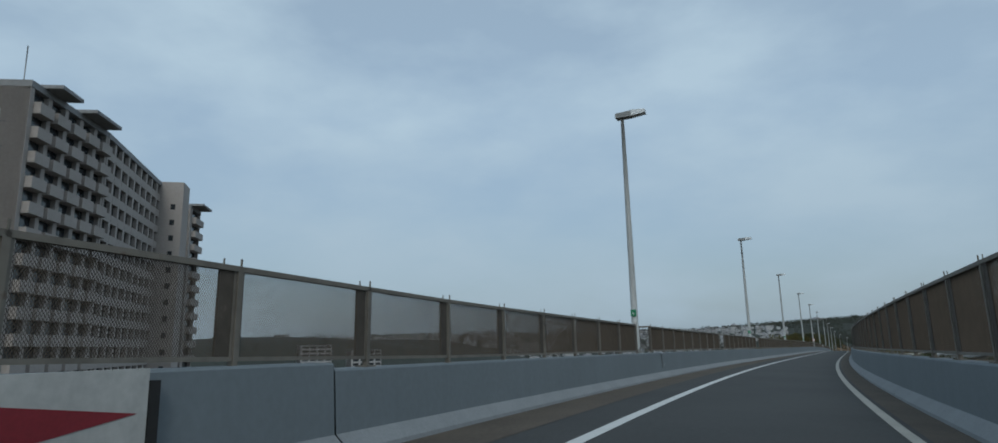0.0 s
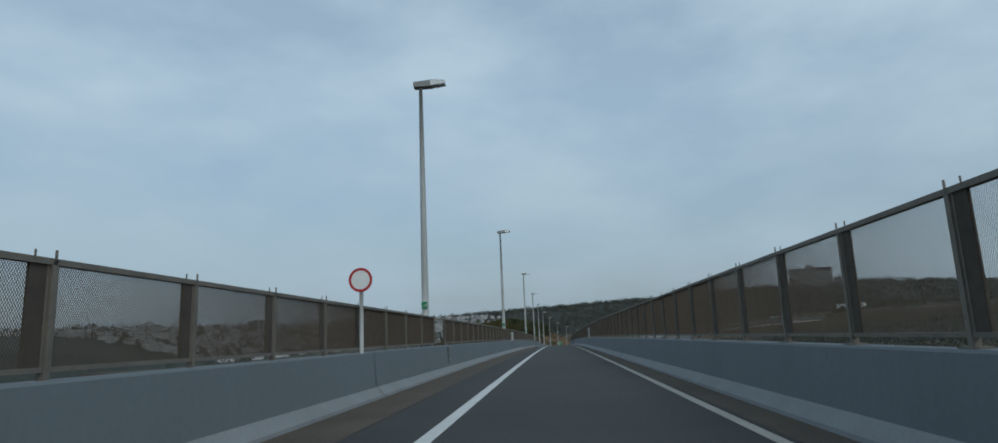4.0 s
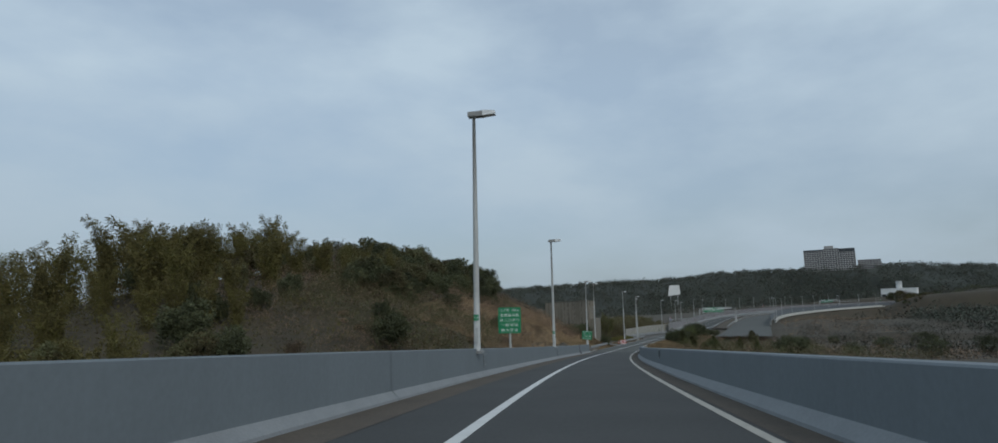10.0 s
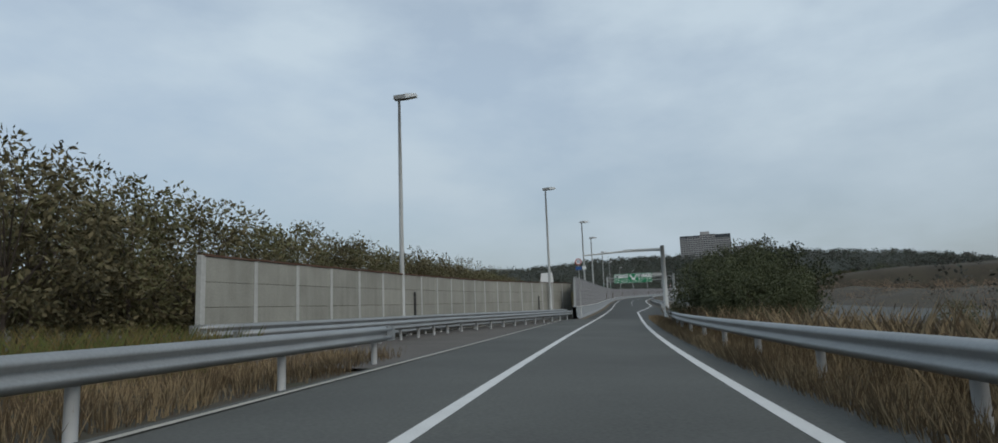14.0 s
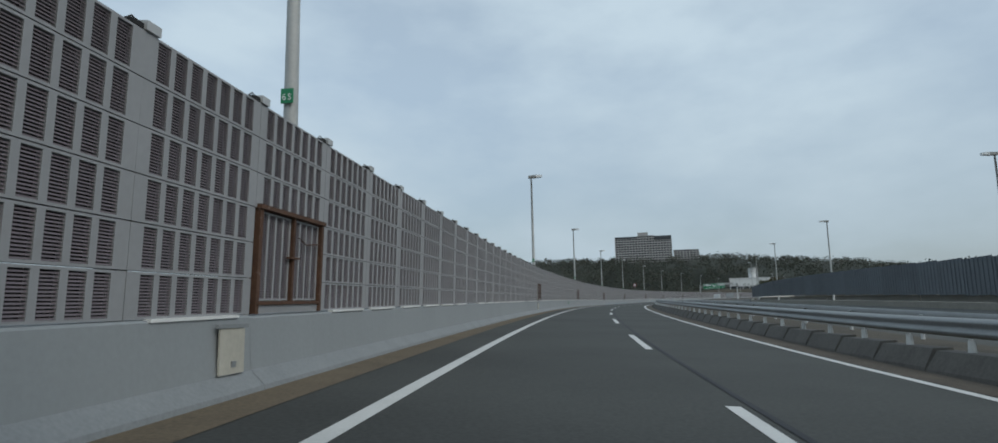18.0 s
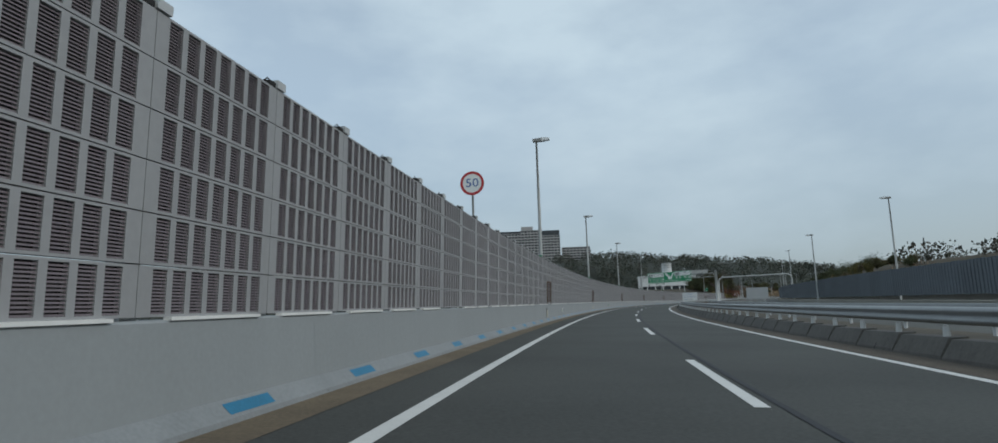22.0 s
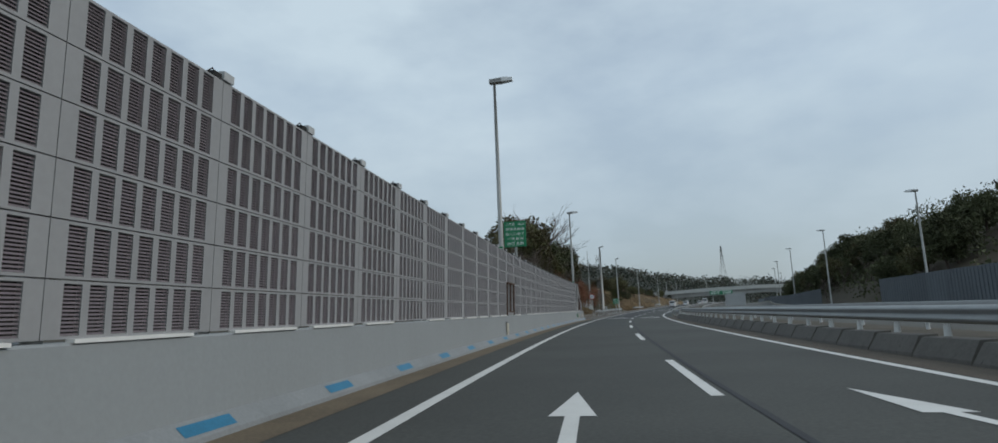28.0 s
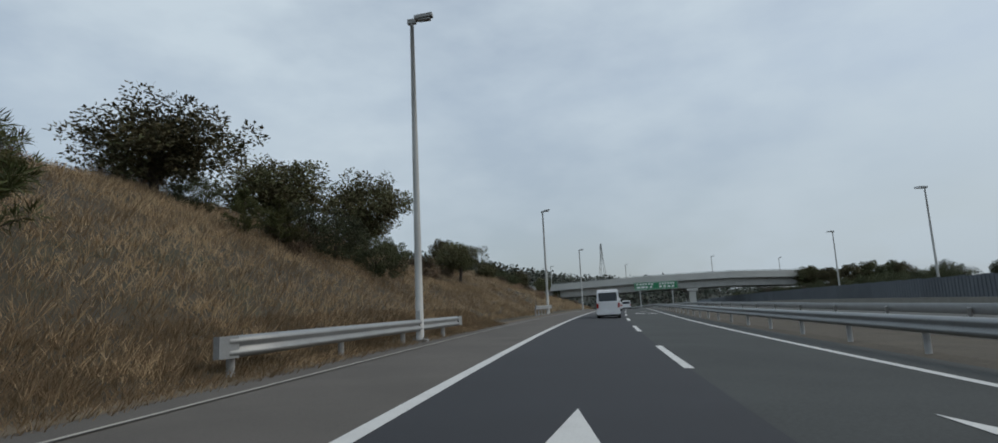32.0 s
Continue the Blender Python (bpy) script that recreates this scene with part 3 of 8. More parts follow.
TOPS = {6: 8.4, 7: 8.85, 8: 9.1, 9: 9.05, 10: 8.75, 11: 8.8, 12: 9.0, 13: 8.75, 14: 8.8, 15: 8.8, 16: 9.1, 17: 9.1, 18: 9.0, 19: 8.8}
for n, s in LAMPS.items():
    l = {6: -2.37, 7: -2.44, 8: -2.68, 9: -2.6, 19: -2.82}.get(n, -2.42)
    street_lamp(s, l, TOPS[n], 0.85 if n < 19 else 0.0, number=str(n), plate_z=1.05 if n < 19 else 1.9)
for s, l, z in ((390.5, -4.74, 10.37), (415.9, -2.86, 10.3), (435.8, -2.78, 9.95), (458.6, -6.7, 9.87), (481.4, -3.3, 9.78), (503.2, -2.15, 9.73), (516.7, -1.95, 9.2)):
    street_lamp(s, l, z, number="20" if s < 391 else "", plate_z=1.5)
MAIN_LAMPS = [(561.7, 10.13), (595.3, 9.66), (631.7, 9.4), (667.5, 9.52), (704.3, 9.62), (739.8, 10.04), (778.2, 10.31), (811.9, 10.17), (849.8, 10.44),
              (887.0, 10.52), (920.9, 10.02), (961.8, 10.98), (999.4, 10.65), (1034.6, 10.16)]
for s, z in MAIN_LAMPS:
    street_lamp(s, -1.95, z, number={595.3: "6S", 631.7: "5S"}.get(s, "8S"), plate_z=3.45)
for s, l, z in ((1069.7, -2.29, 9.92), (1093.6, -2.42, 9.75), (1129.9, -2.87, 9.11), (1167.9, -3.25, 8.82), (1207.6, -3.0, 8.67)):
    street_lamp(s, l, z, modern=True, label="slender grey street lamp with a flat tilted head")
for s, l, z in ((598.1, 28.2, 10.37), (631.8, 27.6, 9.77), (666.5, 27.1, 9.35), (704.5, 27.3, 9.84), (740.7, 27.3, 10.1), (775.4, 27.2, 10.3), (812.1, 27.9, 10.4),
                (844, 26.7, 9.7), (885.3, 28, 10.1), (922.5, 28.2, 10), (960.6, 28.6, 10.25), (981.6, 26.2, 9.1), (1033.4, 27.4, 9.8), (1071, 28.5, 10.6),
                (1108.6, 28.9, 10.9), (1139.8, 28.4, 10.0), (1171.6, 28.6, 9.5), (1205, 31, 9.2)):
    street_lamp(s, l, z, turn=180, label="grey street lamp along the opposite carriageway", group="far street lamps")


# ---------------------------------------------------------------- louvred sound barrier
PITCH = 1.828
SB0, SB1, ROW_H, ROWS_N = 482.41, 1037.2, 0.392, 6
SB_FACE = -1.57


def sb_base(s):
    return lerp(s, (480, 0.92), (555, 0.92), (575, 0.80), (592, 0.73), (632, 0.77), (709, 0.89), (786, 0.92), (864, 0.93), (1000, 0.90), (1040, 0.89))


def sb_tall(s):
    return lerp(s, (560, 0.945), (592, 0.935), (632, 0.92), (709, 0.98), (864, 1.012), (1040, 1.005))



def barrier_row(w, h, cols=7, slats=13, e=0.15, g=0.066):
    """One panel: a flat frame with louvred openings before a near-black sheet that paints in their shade; local y along
    the wall, x towards the road.
    """
    v, f, mi = [], [], []

    def quad(a, b, c, d, k):
        n = len(v)
        v.extend((a, b, c, d))
        f.append((n, n + 1, n + 2, n + 3))
        mi.append(k)

    def bar(y0, y1, z0, z1, x1=0.0, x0=-0.05, k=0):
        quad((x1, y0, z0), (x1, y1, z0), (x1, y1, z1), (x1, y0, z1), k)
        quad((x0, y0, z0), (x1, y0, z0), (x1, y0, z1), (x0, y0, z1), k)
        quad((x1, y1, z0), (x0, y1, z0), (x0, y1, z1), (x1, y1, z1), k)
        quad((x1, y0, z1), (x1, y1, z1), (x0, y1, z1), (x0, y0, z1), k)
        quad((x0, y0, z0), (x0, y1, z0), (x1, y1, z0), (x1, y0, z0), k)

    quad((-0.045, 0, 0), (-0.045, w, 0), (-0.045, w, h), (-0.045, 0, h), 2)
    bar(0, w, 0.003, 0.024)
    bar(0, w, h - 0.024, h - 0.003)
    cw = (w - 2 * e - (cols - 1) * g) / cols
    bar(0, e, 0.024, h - 0.024)
    bar(w - e, w, 0.024, h - 0.024)
    for c in range(cols):
        y0 = e + c * (cw + g)
        if c:
            bar(y0 - g, y0, 0.024, h - 0.024)
        for i in range(slats):
            z = 0.026 + (h - 0.052) * i / slats
            t = (h - 0.052) / slats
            quad((-0.008, y0, z), (-0.008, y0 + cw, z), (-0.016, y0 + cw, z + t * 0.55), (-0.016, y0, z + t * 0.55), 1)
    me = bpy.data.meshes.new("panel")
    me.from_pydata(v, [], f)
    for x in (PANEL_FRAME, PANEL_SLAT, PANEL_DARK):
        me.materials.append(x)
    me.polygons.foreach_set("material_index", mi)
    me.update()
    return me


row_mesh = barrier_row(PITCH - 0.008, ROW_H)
# all rows of one bay in one mesh, for the far stretch
bm = bmesh.new()
for r in range(ROWS_N):
    k = len(bm.verts)
    bm.from_mesh(row_mesh)
    bm.verts.ensure_lookup_table()
    for q in bm.verts[k:]:
        q.co.z += r * (ROW_H + 0.004)
bay_mesh = bpy.data.meshes.new("panel")
bm.to_mesh(bay_mesh)
bm.free()
for x in (PANEL_FRAME, PANEL_SLAT, PANEL_DARK):
    bay_mesh.materials.append(x)
# posts behind the joints, each with a pale cap box and a dark strap
bm = bmesh.new()
H_TOP = ROWS_N * (ROW_H + 0.004)
box(bm, -0.20, -0.056, -0.09, 0.09, -0.02, H_TOP + 0.02)
box(bm, -0.16, 0.02, -0.02, 0.15, H_TOP + 0.003, H_TOP + 0.085)
box(bm, -0.13, 0.0, -0.15, -0.03, H_TOP + 0.003, H_TOP + 0.05, 1)
tube(bm, [(-0.08, -0.14, H_TOP + 0.05), (-0.07, -0.08, H_TOP + 0.10), (-0.06, -0.02, H_TOP + 0.06)], 0.008, 4, 1)
post_mesh = bpy.data.meshes.new("post")
bm.to_mesh(post_mesh)
bm.free()
post_mesh.materials.append(POST_GREY)
post_mesh.materials.append(DARK)
bm = bmesh.new()
box(bm, -0.02, 0.05, 0.27, PITCH - 0.27, -0.024, 0.003)
bevel(bm, 0.006)
for q in bm.verts:
    q.co.x += 0.012 * math.sin(q.co.y * 9)
seal_mesh = bpy.data.meshes.new("sealant")
bm.to_mesh(seal_mesh)
bm.free()
seal_mesh.materials.append(WHITE)
barrier = setting("sound_barrier", "tall grey louvred sound barrier on a pale parapet", "sound barrier")
DOORS = [s - 1.2 for s, z in MAIN_LAMPS if s < 1030] + [1034.6]
JOINTS = post_line(((554.61, 0), (593.65, 21), (631.91, 21), (670.97, 21), (709.16, 21), (748.23, 21), (785.82, 21), (825.02, 21), (864.46, 22), (979.34, 63), (1016.04, 20), (1032.15, 9), (1033.75, 1)), SB0, 1033.8)
LEAN = radians(2.2)


def door_bay(m):
    """A rusty framed double hatch in the lower half of a bay."""
    w, h = PITCH - 0.16, 1.2
    d = thing("barrier_hatch", "double louvred hatch in a rusty steel frame", "hatch", "barrier hatches", m=m)
    bm = bmesh.new()
    box(bm, -0.09, 0.03, -0.03, 0.04, 0.0, h)
    box(bm, -0.09, 0.03, w - 0.04, w + 0.03, 0.0, h)
    box(bm, -0.09, 0.05, -0.05, w + 0.05, h - 0.02, h + 0.03)
    box(bm, -0.09, 0.03, -0.03, w + 0.03, 0.10, 0.14)
    box(bm, -0.09, 0.025, w / 2 - 0.025, w / 2 + 0.025, 0.14, h - 0.02)
    obj("hatch_frame", bm, RUST, parent=d)
    bm = bmesh.new()
    box(bm, -0.09, 0.004, -0.02, w + 0.02, 0.0, 0.098)
    obj("sill_plate", bm, PANEL_FRAME, parent=d)
    for y in (0.05, w / 2 + 0.035):
        ww = w / 2 - 0.085
        leaf = barrier_row(ww, h - 0.18, 4, 34, 0.035, 0.035)
        share("hatch_leaf", leaf, d, Matrix.Translation((-0.015, y, 0.145)))
    bm = bmesh.new()
    box(bm, -0.01, 0.05, w / 2 - 0.12, w / 2 + 0.12, h * 0.55, h * 0.57)
    tube(bm, [(0.03, w / 2 + 0.1, h * 0.78), (0.04, w / 2 + 0.3, h * 0.72), (0.03, w - 0.08, h * 0.76)], 0.008, 5)
    obj("hatch_latch", bm, RUST, parent=d)


def bay_pose(s, e):
    """The foot of a bay between two joints: y along the wall, x towards the road; the wall leans a little over the road."""
    a, b = at(s, SB_FACE, sb_base(s)), at(e, SB_FACE, sb_base(e))
    d = b - a
    return Matrix.Translation(a) @ Matrix.Rotation(math.atan2(-d.x, d.y), 4, "Z") @ Matrix.Rotation(math.asin(d.z / d.length), 4, "X") @ Matrix.Rotation(LEAN, 4, "Y") @ Matrix.Diagonal((1, d.length / PITCH, sb_tall(s), 1))


ONE_BY_ONE = (560.0, 560.0 + 50 * PITCH)
for i, (s, e) in enumerate(zip(JOINTS, JOINTS[1:])):
    m = bay_pose(s, e)
    share("post", post_mesh, barrier, m)
    hatch = any(s <= q < e for q in DOORS)
    mm = m @ Matrix.Translation((0, 0.004, 0))
    if hatch:
        door_bay(mm @ Matrix.Translation((0.004, 0.08, 0.0)))
    if hatch or ONE_BY_ONE[0] <= s < ONE_BY_ONE[1]:
        for r in range(3 if hatch else 0, ROWS_N):
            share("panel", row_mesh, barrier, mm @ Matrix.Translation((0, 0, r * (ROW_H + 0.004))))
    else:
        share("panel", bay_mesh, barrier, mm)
    if i % 9 != 4 and not hatch:
        share("sealant", seal_mesh, barrier, m @ Matrix.Translation((0, 0.06 * math.sin(i * 2.3), 0)))


def end_bay(k, w, top0, top1, skip=0.0):
    """A bay cut off along the slope of its top; below skip it stays open for a hatch."""
    v, f, mi = [], [], []

    def poly(pts, q):
        n = len(v)
        v.extend(pts)
        f.append(tuple(range(n, n + len(pts))))
        mi.append(q)

    def lim(y):
        return top0 + (top1 - top0) * y / w
    for x, q in ((-0.05, 0), (-0.012, 0)):
        poly([(x, 0.01, skip), (x, w - 0.01, skip), (x, w - 0.01, max(lim(w), skip)), (x, 0.01, max(lim(0), skip))], q)
    cols, e, g = 7, 0.15, 0.066
    cw = (w - 2 * e - (cols - 1) * g) / cols
    for r in range(ROWS_N):
        z0 = r * (ROW_H + 0.004)
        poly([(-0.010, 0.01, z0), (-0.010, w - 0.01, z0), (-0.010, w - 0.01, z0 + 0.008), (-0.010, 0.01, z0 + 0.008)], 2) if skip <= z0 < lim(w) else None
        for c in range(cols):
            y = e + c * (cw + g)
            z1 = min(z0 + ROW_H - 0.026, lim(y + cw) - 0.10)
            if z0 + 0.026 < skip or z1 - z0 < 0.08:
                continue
            # near-black quad on the flat plate, painting the opening's shade
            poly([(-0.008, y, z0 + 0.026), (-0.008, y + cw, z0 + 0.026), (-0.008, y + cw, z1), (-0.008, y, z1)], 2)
            n = int((z1 - z0 - 0.026) / 0.026)
            for i in range(n):
                z = z0 + 0.028 + i * 0.026
                poly([(-0.002, y, z), (-0.002, y + cw, z), (-0.006, y + cw, z + 0.014), (-0.006, y, z + 0.014)], 1)
    return raw("panel", v, f, PANEL_FRAME, PANEL_SLAT, PANEL_DARK, parent=barrier, index=mi)


# the sloping end of the barrier, with a hatch, and a pale drain pipe before it
ENDS = (1033.8, 1035.6, 1037.45)
TOPS_END = (H_TOP * 1.02, 1.22, 0.36)
for k in range(2):
    s, e = ENDS[k], ENDS[k + 1]
    m = bay_pose(s, e)
    o = end_bay(k, PITCH, TOPS_END[k], TOPS_END[k + 1], 1.21 if k == 0 else 0.0)
    o.matrix_basis = m
    if k == 0:
        door_bay(m @ Matrix.Translation((0.004, 0.08, 0.0)))
    share("post", post_mesh, barrier, m @ Matrix.Diagonal((1, 1, TOPS_END[k] / H_TOP, 1)))
    bm = bmesh.new()
    vs = [bm.verts.new((x, y, z + q)) for x in (0.0, -0.06) for y, z, q in ((0, TOPS_END[k], 0.03), (PITCH, TOPS_END[k + 1], 0.03), (PITCH, TOPS_END[k + 1], -0.07), (0, TOPS_END[k], -0.07))]
    for fc in ((0, 1, 2, 3), (7, 6, 5, 4), (0, 4, 5, 1), (3, 2, 6, 7), (1, 5, 6, 2), (0, 3, 7, 4)):
        bm.faces.new([vs[j] for j in fc])
    obj("sloping_cap", bm, PANEL_FRAME, parent=barrier, m=m)
share("post", post_mesh, barrier, bay_pose(1037.45, 1039.2) @ Matrix.Diagonal((1, 1, 0.15, 1)))
pipe_m = bay_pose(1032.2, 1033.9)
bm = bmesh.new()
tube(bm, [(0.05, 0, -0.05), (0.05, 0, 0.5), (0.055, 0, H_TOP - 0.1)], 0.045, 10)
obj("drain_pipe", bm, POST_GREY, parent=barrier, m=pipe_m, label="pale round drain pipe")

light_parapet = parapet("barrier_parapet", SB0, 1038.3, 11.14, lambda s: -1.47, lambda s: sb_base(s) - 0.02, -1, PARAPET_LIGHT, "pale grey concrete parapet under the sound barrier", thick=0.3, gap=0.003)
MARK_S = np.interp(np.arange(-2, 116), [-2, 0, 14, 28, 42, 57, 98, 111, 115], [704.4, 709.91, 747.32, 786.7, 824.14, 865.33, 978.75, 1015.93, 1026.9]).tolist() + [1029.9, 1032.6, 1035.2, 1037.5]
for s in MARK_S:
    verts = [at(s + y, x, z) for y, x, z in ((0, -1.372, 0.076), (0.76, -1.372, 0.076), (0.76, -1.462, 0.158), (0, -1.462, 0.158))]
    tagged(raw("kerb_mark", verts, [(0, 1, 2, 3)], BLUE_MARK), "blue reflective tape on the pale kerb", "reflector", "blue kerb marks")


def cover_plate(s, l, z, w=0.52, h=0.5, side=1, material=BEIGE):
    ob = thing("cover_plate", "beige steel cover plate bolted to the parapet", "cover plate", "cover plates", m=stand(s, l, z))
    bm = bmesh.new()
    box(bm, 0, side * 0.018, 0, w, 0, h)
    obj("plate", bm, material, parent=ob)
    bm = bmesh.new()
    box(bm, 0, side * 0.03, -0.05, w + 0.05, h + 0.005, h + 0.04)
    obj("drip_edge", bm, KERB, parent=ob)
    bm = bmesh.new()
    box(bm, side * 0.018, side * 0.026, w * 0.45, w * 0.65, h * 0.15, h * 0.28)
    obj("latch", bm, STEEL, parent=ob)


for s, z in MAIN_LAMPS[:-1]:
    cover_plate(s - 2.35, -1.487, 0.2, 0.44, 0.42)
cover_plate(1032.92, -1.487, 0.27, 0.55, 0.42)
cover_plate(1035.75, -1.487, 0.27, 0.45, 0.32)
cover_plate(1036.62, -1.487, 0.27, 0.45, 0.32)
for n, s in LAMPS.items():
    if n < 19:
        cover_plate(s + 1.0, left_face(s + 1.0) - 0.035, 0.3, 0.45, 0.42, 1, PARAPET)
        if n % 2:
            cover_plate(s + 5.0, 4.01, 0.3, 0.4, 0.4, -1, DARK)


# ---------------------------------------------------------------- guardrails
def beam_profile(z, side):
    """A W beam, its face towards the road; side: direction away from the road."""
    pts = [(0.03, -0.155), (0.0, -0.13), (-0.045, -0.10), (-0.045, -0.06), (0.02, -0.02), (0.02, 0.02), (-0.045, 0.06), (-0.045, 0.10), (0.0, 0.13), (0.03, 0.155), (0.045, 0.14), (0.03, 0.0), (0.045, -0.14)]
    return [(side * a, z + b) for a, b in pts]


bm = bmesh.new()
tube(bm, [(0, 0, -0.3), (0, 0, 0.74)], 0.06, 9)
tube(bm, [(0, 0, 0.74), (0, 0, 0.77)], [0.06, 0.03], 9)
rail_post = bpy.data.meshes.new("post")
bm.to_mesh(rail_post)
bm.free()
rail_post.materials.append(POST_GREY)


bm = bmesh.new()
tube(bm, [(0, 0, 0), (0, 0, 0.17), (0, 0, 0.2)], [0.06, 0.048, 0.025], 9)
stub_post = bpy.data.meshes.new("post")
bm.to_mesh(stub_post)
bm.free()
stub_post.materials.append(CONCRETE_PALE)


def guardrail(s0, s1, l, z=0.6, side=1, gap=1.82, label="grey galvanised steel guardrail on round posts", two=False, ends=(True, True), stubs=False):
    """l: a number or a function of s. side: 1 when the rail stands to the right of the road."""
    f = l if callable(l) else (lambda s: l)
    ob = thing("guardrail", label, "guardrail", "guardrails", kind="structure")
    ribbon("beam", beam_profile(z, side), s0, s1, 1.82, STEEL, ob, closed=True, smooth=True, off=lambda s: (f(s), 0))
    if two:
        ribbon("beam", beam_profile(z - 0.36, side), s0, s1, 1.82, STEEL, ob, closed=True, smooth=True, off=lambda s: (f(s), 0))
    n = int((s1 - s0 - 0.3) / gap)
    for i in range(n + 1):
        s = s0 + 0.25 + i * gap
        if stubs:
            share("post", stub_post, ob, stand(s, f(s) - 0.26, 0.365))
        else:
            share("post", rail_post, ob, stand(s, f(s) + side * 0.115, z - 0.72))
    for on, s in zip(ends, (s0, s1)):
        if on:
            bm = bmesh.new()
            box(bm, -0.045, 0.045, -0.24, 0.24, z - 0.15, z + 0.15)
            bevel(bm, 0.04, 3)
            obj("end_cap", bm, STEEL, parent=ob, m=stand(s, f(s) + side * 0.02))
    return ob


guardrail(355.0, 545.0, lambda s: lerp(s, (355, 4.15), (460, 4.25), (490, 5.2), (545, 7.6)), 0.6, 1, gap=3.64)
guardrail(363.0, 391.8, lambda s: lerp(s, (363, -2.05), (381, -2.75), (392, -3.0)), 0.6, -1, gap=3.64)
guardrail(416.5, 446.5, lambda s: lerp(s, (416, -2.9), (446, -2.85)), 0.56, -1, gap=3.64)
guardrail(446.0, 482.0, lambda s: lerp(s, (446, -6.9), (462, -6.3), (482, -2.2)), 0.62, -1, two=True)
guardrail(446.0, 482.0, lambda s: lerp(s, (446, -5.9), (462, -5.3), (482, -1.8)), 0.5, -1)
guardrail(532.0, 1038.0, 7.8, 0.71, 1, label="long grey steel guardrail along the median", stubs=True, ends=(True, False))
guardrail(1038.0, 1320.0, 7.55, 0.56, 1, gap=3.64, label="long grey steel guardrail along the grassy median", ends=(False, True))
guardrail(532.0, 1320.0, 12.2, 0.72, -1, gap=5.46, label="grey steel guardrail of the opposite carriageway")
guardrail(1039.5, 1045.2, lambda s: lerp(s, (1039, -1.75), (1045, -2.3)), 0.6, -1)
guardrail(1063.5, 1094.0, lambda s: lerp(s, (1060, -3.2), (1066, -2.4), (1094, -2.0)), 0.6, -1)
guardrail(1121.2, 1134.0, lambda s: lerp(s, (1121, -3.1), (1134, -2.7)), 0.42, -1, gap=3.64)
guardrail(1160.0, 1170.0, -3.2, 0.6, -1)
# low sloping kerb blocks before the median rail
CONCRETE_DARK = mat("dirty dark concrete", (0.122, 0.114, 0.102), 0.92, vary=0.35, scale=1.2, fine=16, bump=0.35, streak=0.8, tint=(0.05, 0.045, 0.04), tint_at=0.62)
kerb_row = setting("median_kerb", "row of dark sloping concrete kerb blocks", "kerb")
bm = bmesh.new()
prof = [(0.0, 0.0), (0.02, 0.07), (0.20, 0.36), (0.50, 0.37), (0.50, 0.0)]
a = [bm.verts.new((x, 0.01 + 0.07 * z / 0.42, z)) for x, z in prof]
b = [bm.verts.new((x, 1.80 - 0.02 * z / 0.42, z)) for x, z in prof]
for i in range(4):
    bm.faces.new((a[i], a[i + 1], b[i + 1], b[i]))
bm.faces.new(a[::-1])
bm.faces.new(b)
bmesh.ops.recalc_face_normals(bm, faces=bm.faces)
block = bpy.data.meshes.new("kerb_block")
bm.to_mesh(block)
bm.free()
block.materials.append(CONCRETE_DARK)
for i in range(int((1036 - 540) / PITCH)):
    share("kerb_block", block, kerb_row, stand(540 + i * PITCH, 7.2, 0.0))
# far barrier of the opposite carriageway
far = setting("far_sound_barrier", "long slate-grey ribbed sound barrier beyond the opposite lanes", "sound barrier")
SLATE = mat("slate panel", (0.112, 0.128, 0.142), 0.7, 0.1, vary=0.15, scale=0.6, fine=8, bump=0.1, rand=0.5)
bm = bmesh.new()
w = 3.64
for i in range(14):
    y = w * i / 14
    box(bm, -0.03 if i % 2 else -0.07, 0.0, y, y + w / 14, 0.0, 2.5)
slab = bpy.data.meshes.new("panel")
bm.to_mesh(slab)
bm.free()
slab.materials.append(SLATE)
for i in range(int((1290 - 545) / w)):
    s = 545 + i * w
    if 1043 < s < 1066:
        continue
    z = lerp(s, (545, 2.75), (700, 3.4), (850, 2.9), (1000, 2.8), (1060, 2.4), (1100, 1.8), (1200, 1.6)) - 2.5
    a, b = at(s, 27.0, 0.35 + z), at(s + w, 27.0, 0.35 + z)
    d = b - a
    share("panel", slab, far, Matrix.Translation(a) @ Matrix.Rotation(math.atan2(-d.x, d.y), 4, "Z"))
ribbon("barrier_footing", [(26.6, 0), (26.6, 0.45), (27.2, 0.45)], 545, 1300, 6, CONCRETE, far)


# ---------------------------------------------------------------- ground
SOIL = mat("ground", (0.058, 0.047, 0.030), 0.95, vary=0.45, scale=0.12, fine=1.2, bump=0.4, dist=0.15, tint=(0.036, 0.040, 0.018), tint_at=0.56)
FAR_SOIL = mat("wooded land", (0.036, 0.042, 0.033), 0.95, vary=0.5, scale=0.02, fine=0.25, bump=0.4, dist=1.5, tint=(0.042, 0.040, 0.028), tint_at=0.6)


def step(a, b, x):
    k = min(1.0, max(0.0, (x - a) / (b - a)))
    return k * k * (3 - 2 * k)


